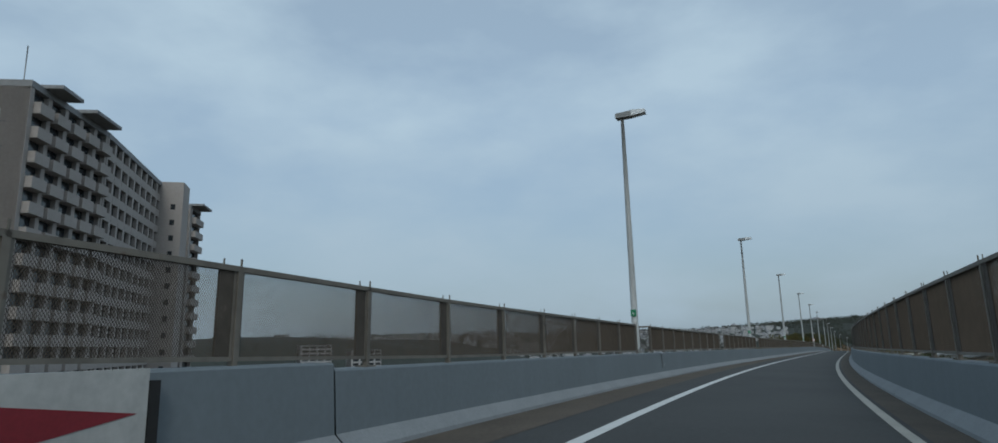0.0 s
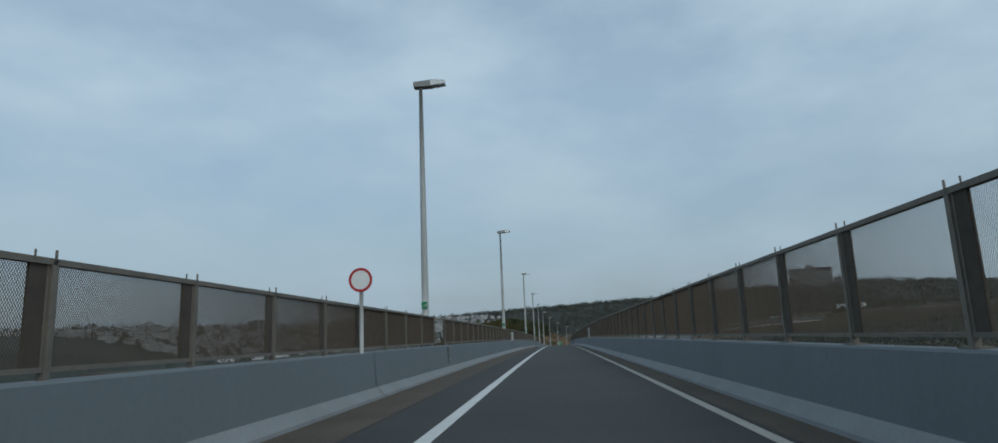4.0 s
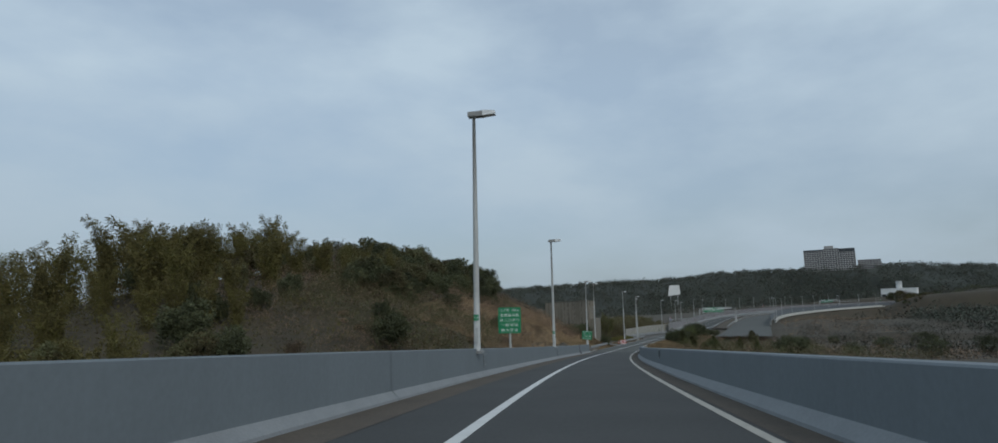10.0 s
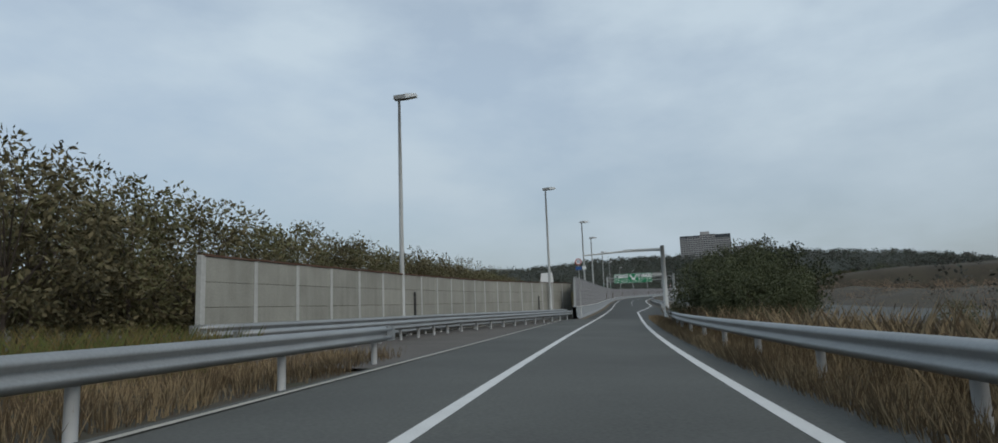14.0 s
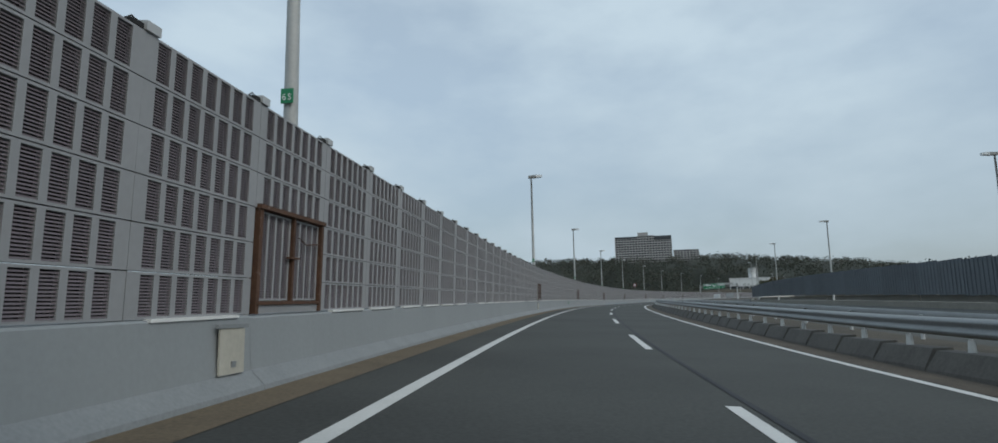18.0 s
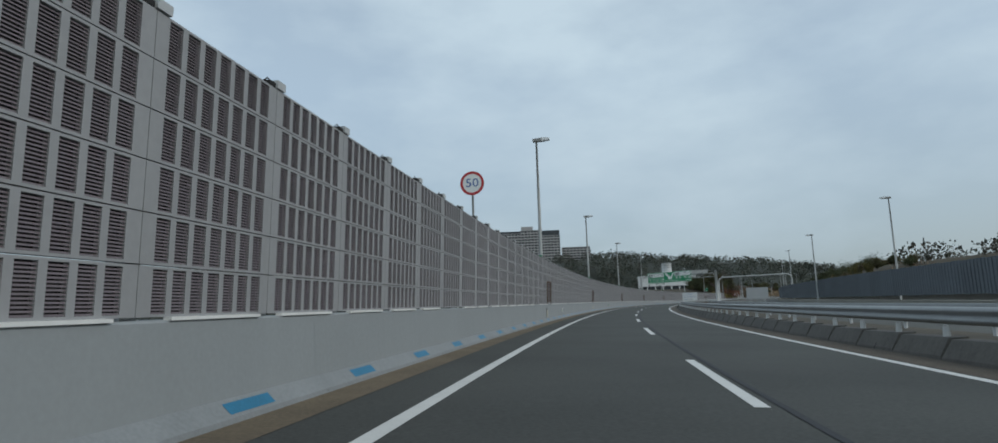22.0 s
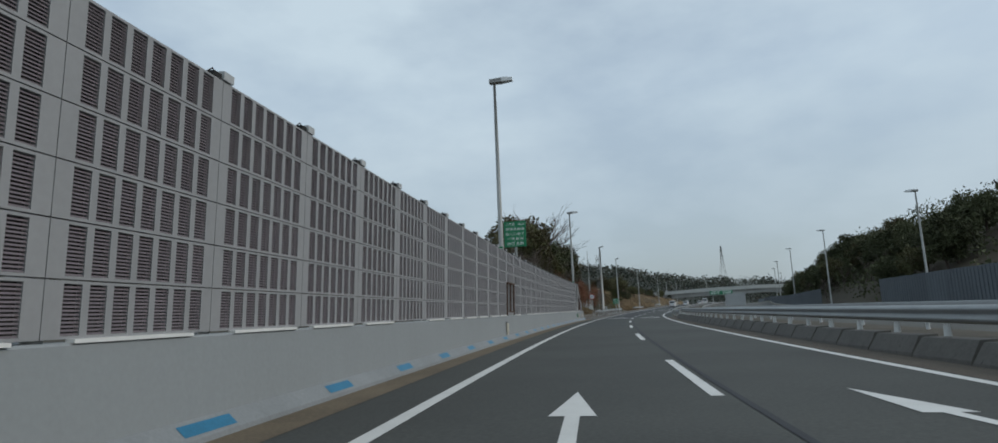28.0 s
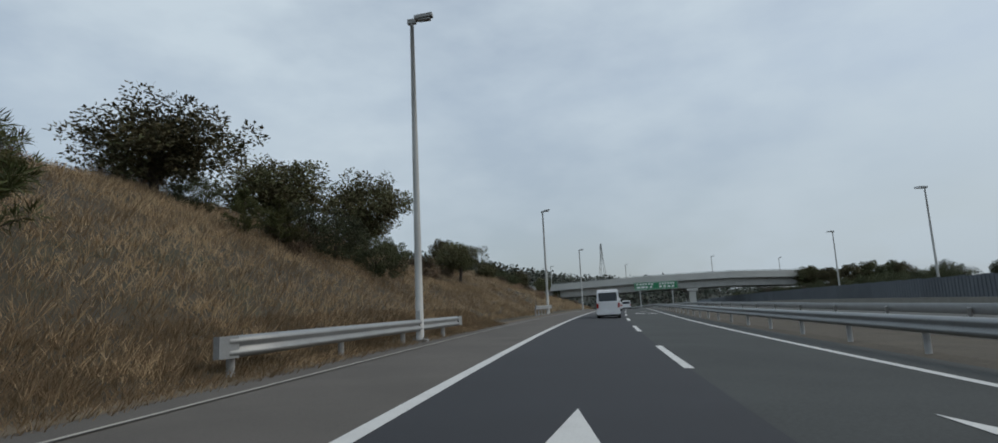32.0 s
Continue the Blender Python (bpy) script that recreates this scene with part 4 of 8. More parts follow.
def verge(s, l):
    """The ground's height over the road."""
    n = 1.2 * noise.noise((s * 0.06, l * 0.06, 0.0)) + 0.35 * noise.noise((s * 0.23, l * 0.23, 3.0))
    if l < 0:
        a = -l
        low = lerp(s, (-130, -26), (180, -24), (250, -16), (300, -9), (335, -2.0), (352, -0.08), (1400, -0.08))
        h = low
        # the hill beside the end of the bridge
        crest = lerp(s, (255, -20), (285, -9.5), (295, -5), (305, -1.5), (312, 0.3), (320, 3.2), (327, 5.2), (335, 7.6), (356, 10.6), (372, 10.0), (391, 9.8))
        shape = lerp(a, (2.4, 0), (4, 0.08), (10, 0.38), (20, 0.78), (30, 1), (42, 0.9), (60, 0.3), (90, -0.6), (130, -1.4))
        back = step(255, 275, s) * (1 - step(391, 394, s))
        h += (crest - low) * shape * back
        h += back * n * step(3.0, 9.0, a)
        # cutting on the last stretch
        k = step(1026, 1046, s) * (1 - step(1074, 1082, s))
        h += k * lerp(a, (3.2, 0), (3.5, 0.32), (4.1, 0.52), (5.6, 1.06), (6.2, 1.2), (9, 3.1), (16, 4.8), (30, 6), (60, 6))
        k = step(1096, 1106, s)
        h += k * lerp(a, (2.9, 0), (4.2, 0.35), (8, 2.7), (13, 5.0), (17, 6.2), (24, 6.6), (60, 7)) * lerp(s, (1096, 1), (1150, 0.95), (1200, 0.7), (1290, 0.45))
        h += (step(1000, 1050, s) * step(4.0, 8.0, a)) * n * 0.6
        if s > 380:
            h += n * 0.25 * step(4.5, 12, a)
        h += step(60, 180, a) * (step(-200, 300, s) * -6)
        return h
    low = lerp(s, (-130, -26), (180, -24), (260, -17), (330, -6), (350, -0.3), (1000, -0.3), (1400, -0.3))
    h = low + (step(345, 360, s) * (1 - step(500, 540, s))) * lerp(l, (4.2, 0.25), (6, 0.3), (12, -0.5), (30, -1.2))
    k = step(1008, 1050, s) * (1 - step(1105, 1150, s))
    h += k * lerp(l, (28, 0), (33, 3), (45, 8.5), (60, 11.5), (100, 11))
    k = step(575, 640, s) * (1 - step(900, 940, s))
    h -= 10.0 * k * step(28.4, 34, l) * (1 - 0.9 * step(110, 200, l))
    k = step(900, 930, s) * (1 - step(975, 1005, s))
    h += k * lerp(l, (32, 0), (40, 3), (55, 7), (90, 9))
    if s > 480:
        h += 1.5 * step(28, 45, l) + n * step(29, 40, l)
    else:
        h += n * 0.4 * step(7, 14, l)
    return h


COLS = [-330, -240, -180, -140, -110, -88, -70, -56, -45, -36, -29, -23, -18, -14.5, -11.5, -9, -7.2, -5.9, -4.9, -4.1, -3.4, -2.85, -2.0, 1.0, 4.0, 4.7, 5.6, 7, 9, 12, 16, 21,
        26.5, 28, 30, 33, 37, 42, 48, 56, 66, 80, 100, 130, 180, 250, 330]
SV = list(np.arange(-125.0, 1345.0, 4.0))
gv = [at(s, l, verge(s, l) - (0.12 if -2.6 < l < 27 else 0.0)) for s in SV for l in COLS]
w = len(COLS)
gf = [(j * w + i, j * w + i + 1, (j + 1) * w + i + 1, (j + 1) * w + i) for j in range(len(SV) - 1) for i in range(w - 1)]
tagged(raw("ground", gv, gf, SOIL, smooth=True), "rolling ground with brown grass beside the road", "ground", kind="structure")


def ridge(ang):
    d = math.degrees(ang)
    r = lerp(d, (-180, 20), (-110, 10), (-60, 14), (-38, 20), (-24, 34), (-8, 46), (5, 56), (14, 62), (25, 60), (36, 48), (46, 26), (58, 8), (70, 2), (110, 0), (180, 20))
    return r + 4 * noise.noise((ang * 6, 0, 0)) + 2.5 * noise.noise((ang * 19, 5, 0))


def far_z(x, y):
    dx, dy = x - 330.0, y - 640.0
    d, ang = math.hypot(dx, dy), math.atan2(dx, dy)
    deg = math.degrees(ang)
    low = lerp(deg, (-180, -30), (-120, -48), (-50, -48), (-25, -30), (0, -20), (60, -14), (100, -20), (180, -30))
    k = step(420, 800, d)
    if d > 1300:
        k *= lerp(d, (1300, 1), (2600, 0.75), (4000, 0.5))
    return low + (ridge(ang) - low) * k + 3.0 * noise.noise((x * 0.006, y * 0.006, 1.0))


def axis(lo, hi, mid0, mid1, fine, coarse):
    v = list(np.arange(mid0, mid1, fine))
    a, st = mid0, fine
    while a > lo:
        st = min(st * 1.2, coarse)
        a -= st
        v.insert(0, a)
    a, st = mid1, fine
    while a < hi:
        v.append(a)
        st = min(st * 1.2, coarse)
        a += st
    return [float(q) for q in v]


gx, gy = axis(-4300, 4600, -700, 1300, 26.0, 220.0), axis(-3600, 4700, -200, 1700, 26.0, 220.0)
gv = []
for y in gy:
    for x in gx:
        z = far_z(x, y)
        s, l, rz = to_road(x, y)
        if -120 < s < 1340:
            z = min(z, rz - 32 + 40 * step(240, 420, abs(l)) + 60 * step(330, 480, abs(l)))
        gv.append((x, y, z))
w = len(gx)
gf = [(j * w + i, j * w + i + 1, (j + 1) * w + i + 1, (j + 1) * w + i) for j in range(len(gy) - 1) for i in range(w - 1)]
tagged(raw("distant_ground", gv, gf, FAR_SOIL, smooth=True), "distant wooded hills and town slopes", "ground", kind="structure")


# ---------------------------------------------------------------- plants
def leaf_mat(name, color, vary=0.5, dry=None):
    m = bpy.data.materials.new(name)
    m.use_nodes = True
    nt = m.node_tree
    b = nt.nodes["Principled BSDF"]
    b.inputs["Roughness"].default_value = 0.75
    b.inputs["Specular IOR Level"].default_value = 0.25
    geo = nt.nodes.new("ShaderNodeNewGeometry")
    oi = nt.nodes.new("ShaderNodeObjectInfo")
    n = nt.nodes.new("ShaderNodeTexNoise")
    n.inputs["Scale"].default_value, n.inputs["Detail"].default_value = 0.5, 3.0
    nt.links.new(geo.outputs["Position"], n.inputs["Vector"])
    a = nt.nodes.new("ShaderNodeMath")
    a.operation = "MULTIPLY_ADD"
    a.inputs[1].default_value = 0.45
    nt.links.new(geo.outputs["Random Per Island"], a.inputs[0])
    nt.links.new(n.outputs[0], a.inputs[2])
    c = nt.nodes.new("ShaderNodeMath")
    c.operation = "MULTIPLY_ADD"
    c.inputs[1].default_value = 0.35
    nt.links.new(oi.outputs["Random"], c.inputs[0])
    nt.links.new(a.outputs[0], c.inputs[2])
    rp = nt.nodes.new("ShaderNodeValToRGB")
    e = rp.color_ramp.elements
    e[0].position, e[1].position = 0.45, 1.1
    e[0].color = (*[q * (1 - vary) for q in color], 1)
    e[1].color = (*[q * (1 + vary) for q in color], 1)
    if dry:
        k = e.new(0.92)
        k.color = (*dry, 1)
    nt.links.new(c.outputs[0], rp.inputs[0])
    nt.links.new(rp.outputs[0], b.inputs["Base Color"])
    b.inputs["Subsurface Weight"].default_value = 0.0
    return m


LEAF_DARK = leaf_mat("dark evergreen leaves", (0.054, 0.060, 0.030), 0.6)
LEAF_MID = leaf_mat("green leaves", (0.055, 0.066, 0.022), 0.5, (0.11, 0.10, 0.04))
LEAF_BAMBOO = leaf_mat("bamboo leaves", (0.075, 0.070, 0.020), 0.45, (0.13, 0.11, 0.04))
LEAF_SHRUB = leaf_mat("oleander leaves", (0.074, 0.072, 0.034), 0.55, (0.155, 0.13, 0.07))
LEAF_OLIVE = leaf_mat("olive leaves", (0.070, 0.073, 0.034), 0.55, (0.10, 0.083, 0.042))
LEAF_DRY = leaf_mat("dry brush", (0.205, 0.142, 0.096), 0.55, (0.065, 0.05, 0.032))
LEAF_RED = leaf_mat("red brown leaves", (0.16, 0.066, 0.038), 0.5)
GRASS_DRY = leaf_mat("dry grass", (0.225, 0.172, 0.102), 0.5, (0.12, 0.085, 0.05))
GRASS_TAN = leaf_mat("tan slope grass", (0.40, 0.30, 0.185), 0.45, (0.25, 0.175, 0.105))
GRASS_HILL = leaf_mat("brown hillside grass", (0.29, 0.215, 0.132), 0.48, (0.16, 0.112, 0.067))
LEAF_LITTER = leaf_mat("fallen leaves", (0.25, 0.18, 0.10), 0.4, (0.15, 0.10, 0.055))
GRASS_GREEN = leaf_mat("green grass", (0.075, 0.085, 0.026), 0.5, (0.20, 0.15, 0.06))
BARK = mat("bark", (0.075, 0.058, 0.045), 0.9, vary=0.4, scale=4, fine=30, bump=0.5)
TWIG = mat("bare twigs", (0.115, 0.092, 0.078), 0.9, vary=0.3, scale=2, fine=10, bump=0.0)
rng = np.random.default_rng(7)


def cards(centres, size, spread, per, aspect=0.5, droop=0.0, upright=0.0):
    """Small leaf blades round each centre. Returns vertices and quads."""
    n = len(centres) * per
    c = np.repeat(np.asarray(centres, float), per, 0)
    sp = np.repeat(np.broadcast_to(np.asarray(spread, float).reshape(-1, 1) if np.ndim(spread) else np.full((len(centres), 1), spread), (len(centres), 1)), per, 0)
    q = rng.normal(size=(n, 3))
    q /= np.linalg.norm(q, axis=1, keepdims=True) + 1e-9
    p = c + q * sp * (0.45 + 0.55 * rng.random((n, 1)))
    d = q + rng.normal(size=(n, 3)) * 0.8
    d[:, 2] += upright - droop
    d /= np.linalg.norm(d, axis=1, keepdims=True) + 1e-9
    e = np.cross(d, rng.normal(size=(n, 3)))
    e /= np.linalg.norm(e, axis=1, keepdims=True) + 1e-9
    L = size * (0.6 + 0.8 * rng.random((n, 1)))
    a, b = d * L, e * L * aspect * 0.5
    v = np.stack([p - b * 0.4, p + a * 0.5 - b, p + a, p + a * 0.5 + b], 1).reshape(-1, 3)
    f = np.arange(n * 4).reshape(-1, 4)
    return v, f


def mesh_np(name, v, f, material):
    me = bpy.data.meshes.new(name)
    me.vertices.add(len(v))
    me.vertices.foreach_set("co", np.asarray(v, np.float32).ravel())
    me.loops.add(f.size)
    me.loops.foreach_set("vertex_index", f.ravel().astype(np.int32))
    me.polygons.add(len(f))
    me.polygons.foreach_set("loop_start", np.arange(0, f.size, f.shape[1], dtype=np.int32))
    me.materials.append(material)
    me.update(calc_edges=True)
    return me


def crown_points(rx, ry, rz, n, z0, hollow=0.55):
    q = rng.normal(size=(n, 3))
    q /= np.linalg.norm(q, axis=1, keepdims=True)
    r = (hollow + (1 - hollow) * rng.random((n, 1))) * (0.85 + 0.3 * rng.random((n, 1)))
    lump = 1 + 0.22 * np.sin(q[:, :1] * 5 + rng.random() * 6) * np.cos(q[:, 1:2] * 4 + rng.random() * 6)
    p = q * r * lump * np.array([rx, ry, rz])
    p[:, 2] = np.maximum(p[:, 2], -rz * 0.75) + z0
    return p


def limbs(name, h, z0, tips, r=0.14):
    bm = bmesh.new()
    lean = rng.normal(size=2) * 0.15
    top = Vector((lean[0], lean[1], z0))
    tube(bm, [(0, 0, -0.4), (lean[0] * 0.3, lean[1] * 0.3, z0 * 0.4), top], [r, r * 0.8, r * 0.55], 7)
    for t in tips:
        t = Vector(t)
        start = Vector((lean[0] * 0.5, lean[1] * 0.5, z0 * (0.45 + 0.5 * rng.random())))
        midp = start.lerp(t, 0.5) + Vector((0, 0, 0.1 * h * rng.random()))
        tube(bm, [start, midp, t], [r * 0.4, r * 0.25, r * 0.08], 5, cap=False)
    me = bpy.data.meshes.new(name)
    bm.to_mesh(me)
    bm.free()
    me.materials.append(BARK)
    return me


def make_tree(h, rx, rz, clumps, per, size, leaf, trunk=0.35, spread=None, r=0.14, hollow=0.5, aspect=0.5):
    z0 = h - rz
    p = crown_points(rx, rx * 0.95, rz, clumps, z0, hollow)
    v, f = cards(p, size, spread or rx * 0.22, per, aspect)
    return limbs("trunk", h, max(h * trunk, z0 * 0.9), p[:: max(1, clumps // 9)], r), mesh_np("crown", v, f, leaf)


def bare_tree(h, seed, depth=4, r=0.12, n0=4):
    """A leafless tree: a stem with its main limbs, and forked twigs that thin out."""
    rg = random.Random(seed)
    wood, twigs = bmesh.new(), bmesh.new()

    def fork(p, d, length, rad, lev):
        q = p + d * length + Vector((rg.uniform(-.06, .06), rg.uniform(-.06, .06), 0)) * length
        tube(wood if lev >= depth - 1 else twigs, [p, (p + q) / 2 + Vector((rg.uniform(-.05, .05), rg.uniform(-.05, .05), 0)) * length, q], [rad, rad * .8, rad * .6], 5 if lev > 1 else 3, cap=False)
        if lev == 0:
            return
        for _ in range(n0 if lev > 1 else 3):
            e = (d + Vector((rg.uniform(-.85, .85), rg.uniform(-.85, .85), rg.uniform(-.15, .5)))).normalized()
            fork(q if rg.random() < .6 else (p + q) / 2, e, length * rg.uniform(.5, .78), rad * .5, lev - 1)

    fork(Vector((0, 0, -0.3)), Vector((0, 0, 1)), h * 0.36, r, depth)
    pair = []
    for name, bm in (("trunk", wood), ("crown", twigs)):
        me = bpy.data.meshes.new(name)
        bm.to_mesh(me)
        bm.free()
        me.materials.append(TWIG)
        pair.append(me)
    return tuple(pair)


def plant(kind, m, label, group, meshes, category="tree"):
    ob = thing(kind, label, category, group, m=m)
    for name, me in meshes:
        share(name, me, ob)
    return ob


EVERGREEN = [make_tree(5.0, 2.0, 1.9, 90, 80, 0.22, q) for q in (LEAF_DARK, LEAF_OLIVE, LEAF_DARK)]
BROAD = [make_tree(4.2, 1.8, 1.5, 130, 120, 0.11, LEAF_OLIVE, 0.3, hollow=0.3) for _ in range(2)] + [make_tree(4.2, 1.9, 1.5, 80, 80, 0.13, LEAF_MID, 0.3)]


def bamboo_clump(h, culms=9):
    """Slim culms that arch over at the tip, hung with sprays of narrow leaves."""
    bm = bmesh.new()
    cs, sp = [], []
    for _ in range(culms):
        a, r0 = rng.random() * math.tau, 0.5 * rng.random()
        d = np.array([math.cos(a), math.sin(a), 0.0])
        top, arch = h * (0.72 + 0.28 * rng.random()), 0.5 + 0.9 * rng.random()
        pts = [d * (r0 + arch * q ** 3) + np.array([0, 0, -0.3 + top * q - 0.25 * arch * q ** 4]) for q in np.linspace(0, 1, 7)]
        tube(bm, [tuple(p) for p in pts], [0.03, 0.03, 0.027, 0.024, 0.02, 0.013, 0.006], 5, cap=False)
        for q in np.linspace(0.25, 1.0, 17):
            k = q * 6
            i = min(5, int(k))
            cs.append(pts[i] + (pts[i + 1] - pts[i]) * (k - i) + rng.normal(size=3) * 0.16 * (1.15 - q))
            sp.append(0.50 * (1.12 - q) + 0.10)
    me = bpy.data.meshes.new("trunk")
    bm.to_mesh(me)
    bm.free()
    me.materials.append(LEAF_BAMBOO)
    v, f = cards(cs, 0.24, np.array(sp), 30, 0.2, droop=0.35)
    return me, mesh_np("crown", v, f, LEAF_BAMBOO)


def pine(h, seed):
    """A young pine: a straight leader with whorls of rising branches, tufted with needles."""
    rg = random.Random(seed)
    bm = bmesh.new()
    tube(bm, [(0, 0, -0.3), (0.03, 0.02, h * 0.5), (0, 0, h)], [0.055, 0.04, 0.008], 6, cap=False)
    cs = [np.array([0, 0, h * (0.86 + 0.05 * i)]) for i in range(4)]
    z = 0.35
    while z < h * 0.92:
        reach = (h - z) * rg.uniform(0.34, 0.46)
        for i in range(5):
            a = rg.uniform(0, math.tau)
            d = Vector((math.cos(a), math.sin(a), 0))
            p0, p1 = Vector((0, 0, z)), Vector((0, 0, z + reach * rg.uniform(0.3, 0.6))) + d * reach
            pm = p0.lerp(p1, 0.5) - Vector((0, 0, reach * 0.08))
            tube(bm, [p0, pm, p1], [0.02, 0.013, 0.005], 4, cap=False)
            for q in (0.35, 0.55, 0.75, 0.9, 1.0):
                e = pm.lerp(p1, (q - 0.5) * 2) if q > 0.5 else p0.lerp(pm, q * 2)
                cs.append(np.array(e) + np.array([rg.uniform(-0.08, 0.08), rg.uniform(-0.08, 0.08), 0.04]))
        z += rg.uniform(0.24, 0.36)
    me = bpy.data.meshes.new("trunk")
    bm.to_mesh(me)
    bm.free()
    me.materials.append(BARK)
    v, f = cards(cs, 0.17, 0.06, 46, 0.10, upright=0.5)
    return me, mesh_np("crown", v, f, LEAF_PINE)


LEAF_PINE = leaf_mat("pine needles", (0.052, 0.062, 0.024), 0.5, (0.09, 0.085, 0.03))
PINE = [pine(3.4, k) for k in (3, 4)]
BAMBOO = [bamboo_clump(6.5) for _ in range(3)]
SHRUB = [make_tree(2.2, 0.95, 1.0, 58, 44, 0.07, LEAF_SHRUB, 0.3, 0.17, 0.03, aspect=0.42) for _ in range(3)]
SHRUB_DARK = [make_tree(2.4, 1.6, 1.15, 170, 150, 0.062, LEAF_DARK, 0.25, 0.24, 0.05, 0.55) for _ in range(2)]
BRUSH = [make_tree(1.3, 1.0, 0.65, 44, 80, 0.22, LEAF_DRY, 0.2, 0.34, 0.02, aspect=0.10) for _ in range(2)]
BRUSH_RED = [make_tree(3.0, 1.2, 1.3, 44, 40, 0.12, LEAF_RED, 0.4, 0.4, 0.03) for _ in range(2)]
BARE = [bare_tree(7.0, k) for k in (1, 2)] + [bare_tree(3.2, 5, 4, 0.05)]
LABELS = {
    "evergreen": ("dark dense evergreen tree on the hillside", EVERGREEN, "tree", "evergreen trees"),
    "broadleaf": ("rounded dark broadleaf evergreen tree", BROAD, "tree", "broadleaf trees"),
    "bamboo": ("feathery yellow-green bamboo clump", BAMBOO, "bamboo", "bamboo clumps"),
    "pine": ("young green pine with tufts of needles", PINE, "tree", "young pines"),
    "shrub": ("grey-green leafy shrub behind the wall", SHRUB, "shrub", "leafy shrubs"),
    "dark_shrub": ("dense dark green rounded shrub", SHRUB_DARK, "shrub", "dark shrubs"),
    "brush": ("tangled dry brown brush on the slope", BRUSH, "shrub", "dry brush"),
    "red_shrub": ("thin shrub with red-brown leaves", BRUSH_RED, "shrub", "red shrubs"),
    "bare_tree": ("leafless winter tree with fine twigs", BARE, "tree", "bare trees"),
}


def grow(kind, s, l, scale=1.0, sink=0.1, pick=None, z=None, broad=1.0):
    label, kinds, cat, group = LABELS[kind]
    k = int(rng.integers(len(kinds))) if pick is None else pick
    me = kinds[k]
    base = verge(s, l) if z is None else z
    p = at(s, l, base - sink)
    wide = broad * scale * (0.9 + 0.25 * rng.random())
    m = Matrix.Translation(p) @ Matrix.Rotation(rng.random() * math.tau, 4, "Z") @ Matrix.Diagonal((wide, wide, scale, 1))
    pair = [("crown", me[1])] if kind == "brush" else [("trunk", me[0]), ("crown", me[1])] if isinstance(me, tuple) else [("crown", me)]
    ob = plant(kind, m, label, group, pair, cat)
    return ob


def patch(kind, n, s0, s1, l0, l1, lo, hi, sink=0.1):
    for _ in range(n):
        grow(kind, s0 + (s1 - s0) * rng.random(), l0 + (l1 - l0) * rng.random(), lo + (hi - lo) * rng.random(), sink)


# the hill beside the bridge's end
patch("bamboo", 34, 300, 345, -50, -30, 0.85, 1.2, 0.5)
patch("bamboo", 26, 318, 342, -38, -26, 0.8, 1.1, 0.4)
patch("bamboo", 26, 300, 326, -32, -20, 0.55, 0.8, 0.3)
patch("bamboo", 30, 278, 312, -30, -12, 0.28, 0.45, 0.3)
patch("evergreen", 22, 335, 356, -44, -28, 0.5, 0.75, 0.5)
patch("evergreen", 32, 356, 382, -42, -25, 0.8, 1.15, 0.5)
patch("evergreen", 14, 362, 384, -30, -23, 0.9, 1.15, 0.5)
patch("evergreen", 40, 284, 330, -48, -13, 0.4, 0.7, 0.4)
patch("evergreen", 34, 337, 364, -24, -15.5, 0.5, 0.78, 0.4)
patch("bamboo", 9, 338, 350, -28, -21, 0.62, 0.8, 0.3)
patch("bare_tree", 8, 345, 388, -42, -30, 0.7, 1.0)
for s, l, k in ((372, -17, 0.95), (375, -19, 1.05), (378, -21, 1.1), (381, -22, 0.9), (368, -18, 0.9), (374, -23, 1.1), (380, -26, 1.15)):
    grow("evergreen", s, l, 0.82 * k, 0.5)
    grow("bare_tree", s + 2.5, l - 0.5, 0.62 * k, pick=0)
patch("brush", 50, 318, 391, -20, -6, 0.3, 0.6, 0.15)
patch("brush", 40, 362, 391, -9, -4.6, 0.3, 0.6, 0.1)
patch("dark_shrub", 14, 340, 390, -24, -8, 0.5, 0.9, 0.1)
for s, l, k in ((386.5, -6.9, 0.9), (388.5, -6.4, 1.0), (384.5, -7.8, 0.75)):
    grow("dark_shrub", s, l, k)
    grow("bare_tree", s, l - 0.5, 0.5, pick=2)
# beside the opening for maintenance vehicles and behind the concrete wall
for s, l, k in ((404.6, -7.2, 1.3), (403.2, -7.9, 1.6), (402.5, -9.0, 1.6), (405.6, -8.6, 1.45)):
    grow("dark_shrub", s, l, k, 0.25, broad=0.85)
for s, l, k in ((398.3, -4.35, 0.72), (399.3, -4.4, 0.95)):
    grow("dark_shrub", s, l, k, 0.2, broad=0.62)
grow("broadleaf", 430, -9.0, 1.45, pick=2, broad=0.62)
patch("shrub", 96, 445, 520, -20, -11, 1.9, 2.4)
patch("shrub", 30, 420, 441, -20, -9.5, 1.1, 1.5)
patch("shrub", 44, 444, 500, -12, -9.6, 1.7, 2.3)
patch("shrub", 16, 470, 512, -9.5, -7.5, 1.4, 1.7)
patch("shrub", 10, 425, 440, -9.5, -7.5, 0.5, 0.8)
patch("shrub", 26, 486, 545, -9, -3.6, 0.9, 1.2)
patch("dark_shrub", 16, 430, 520, -34, -20, 1.0, 1.6)
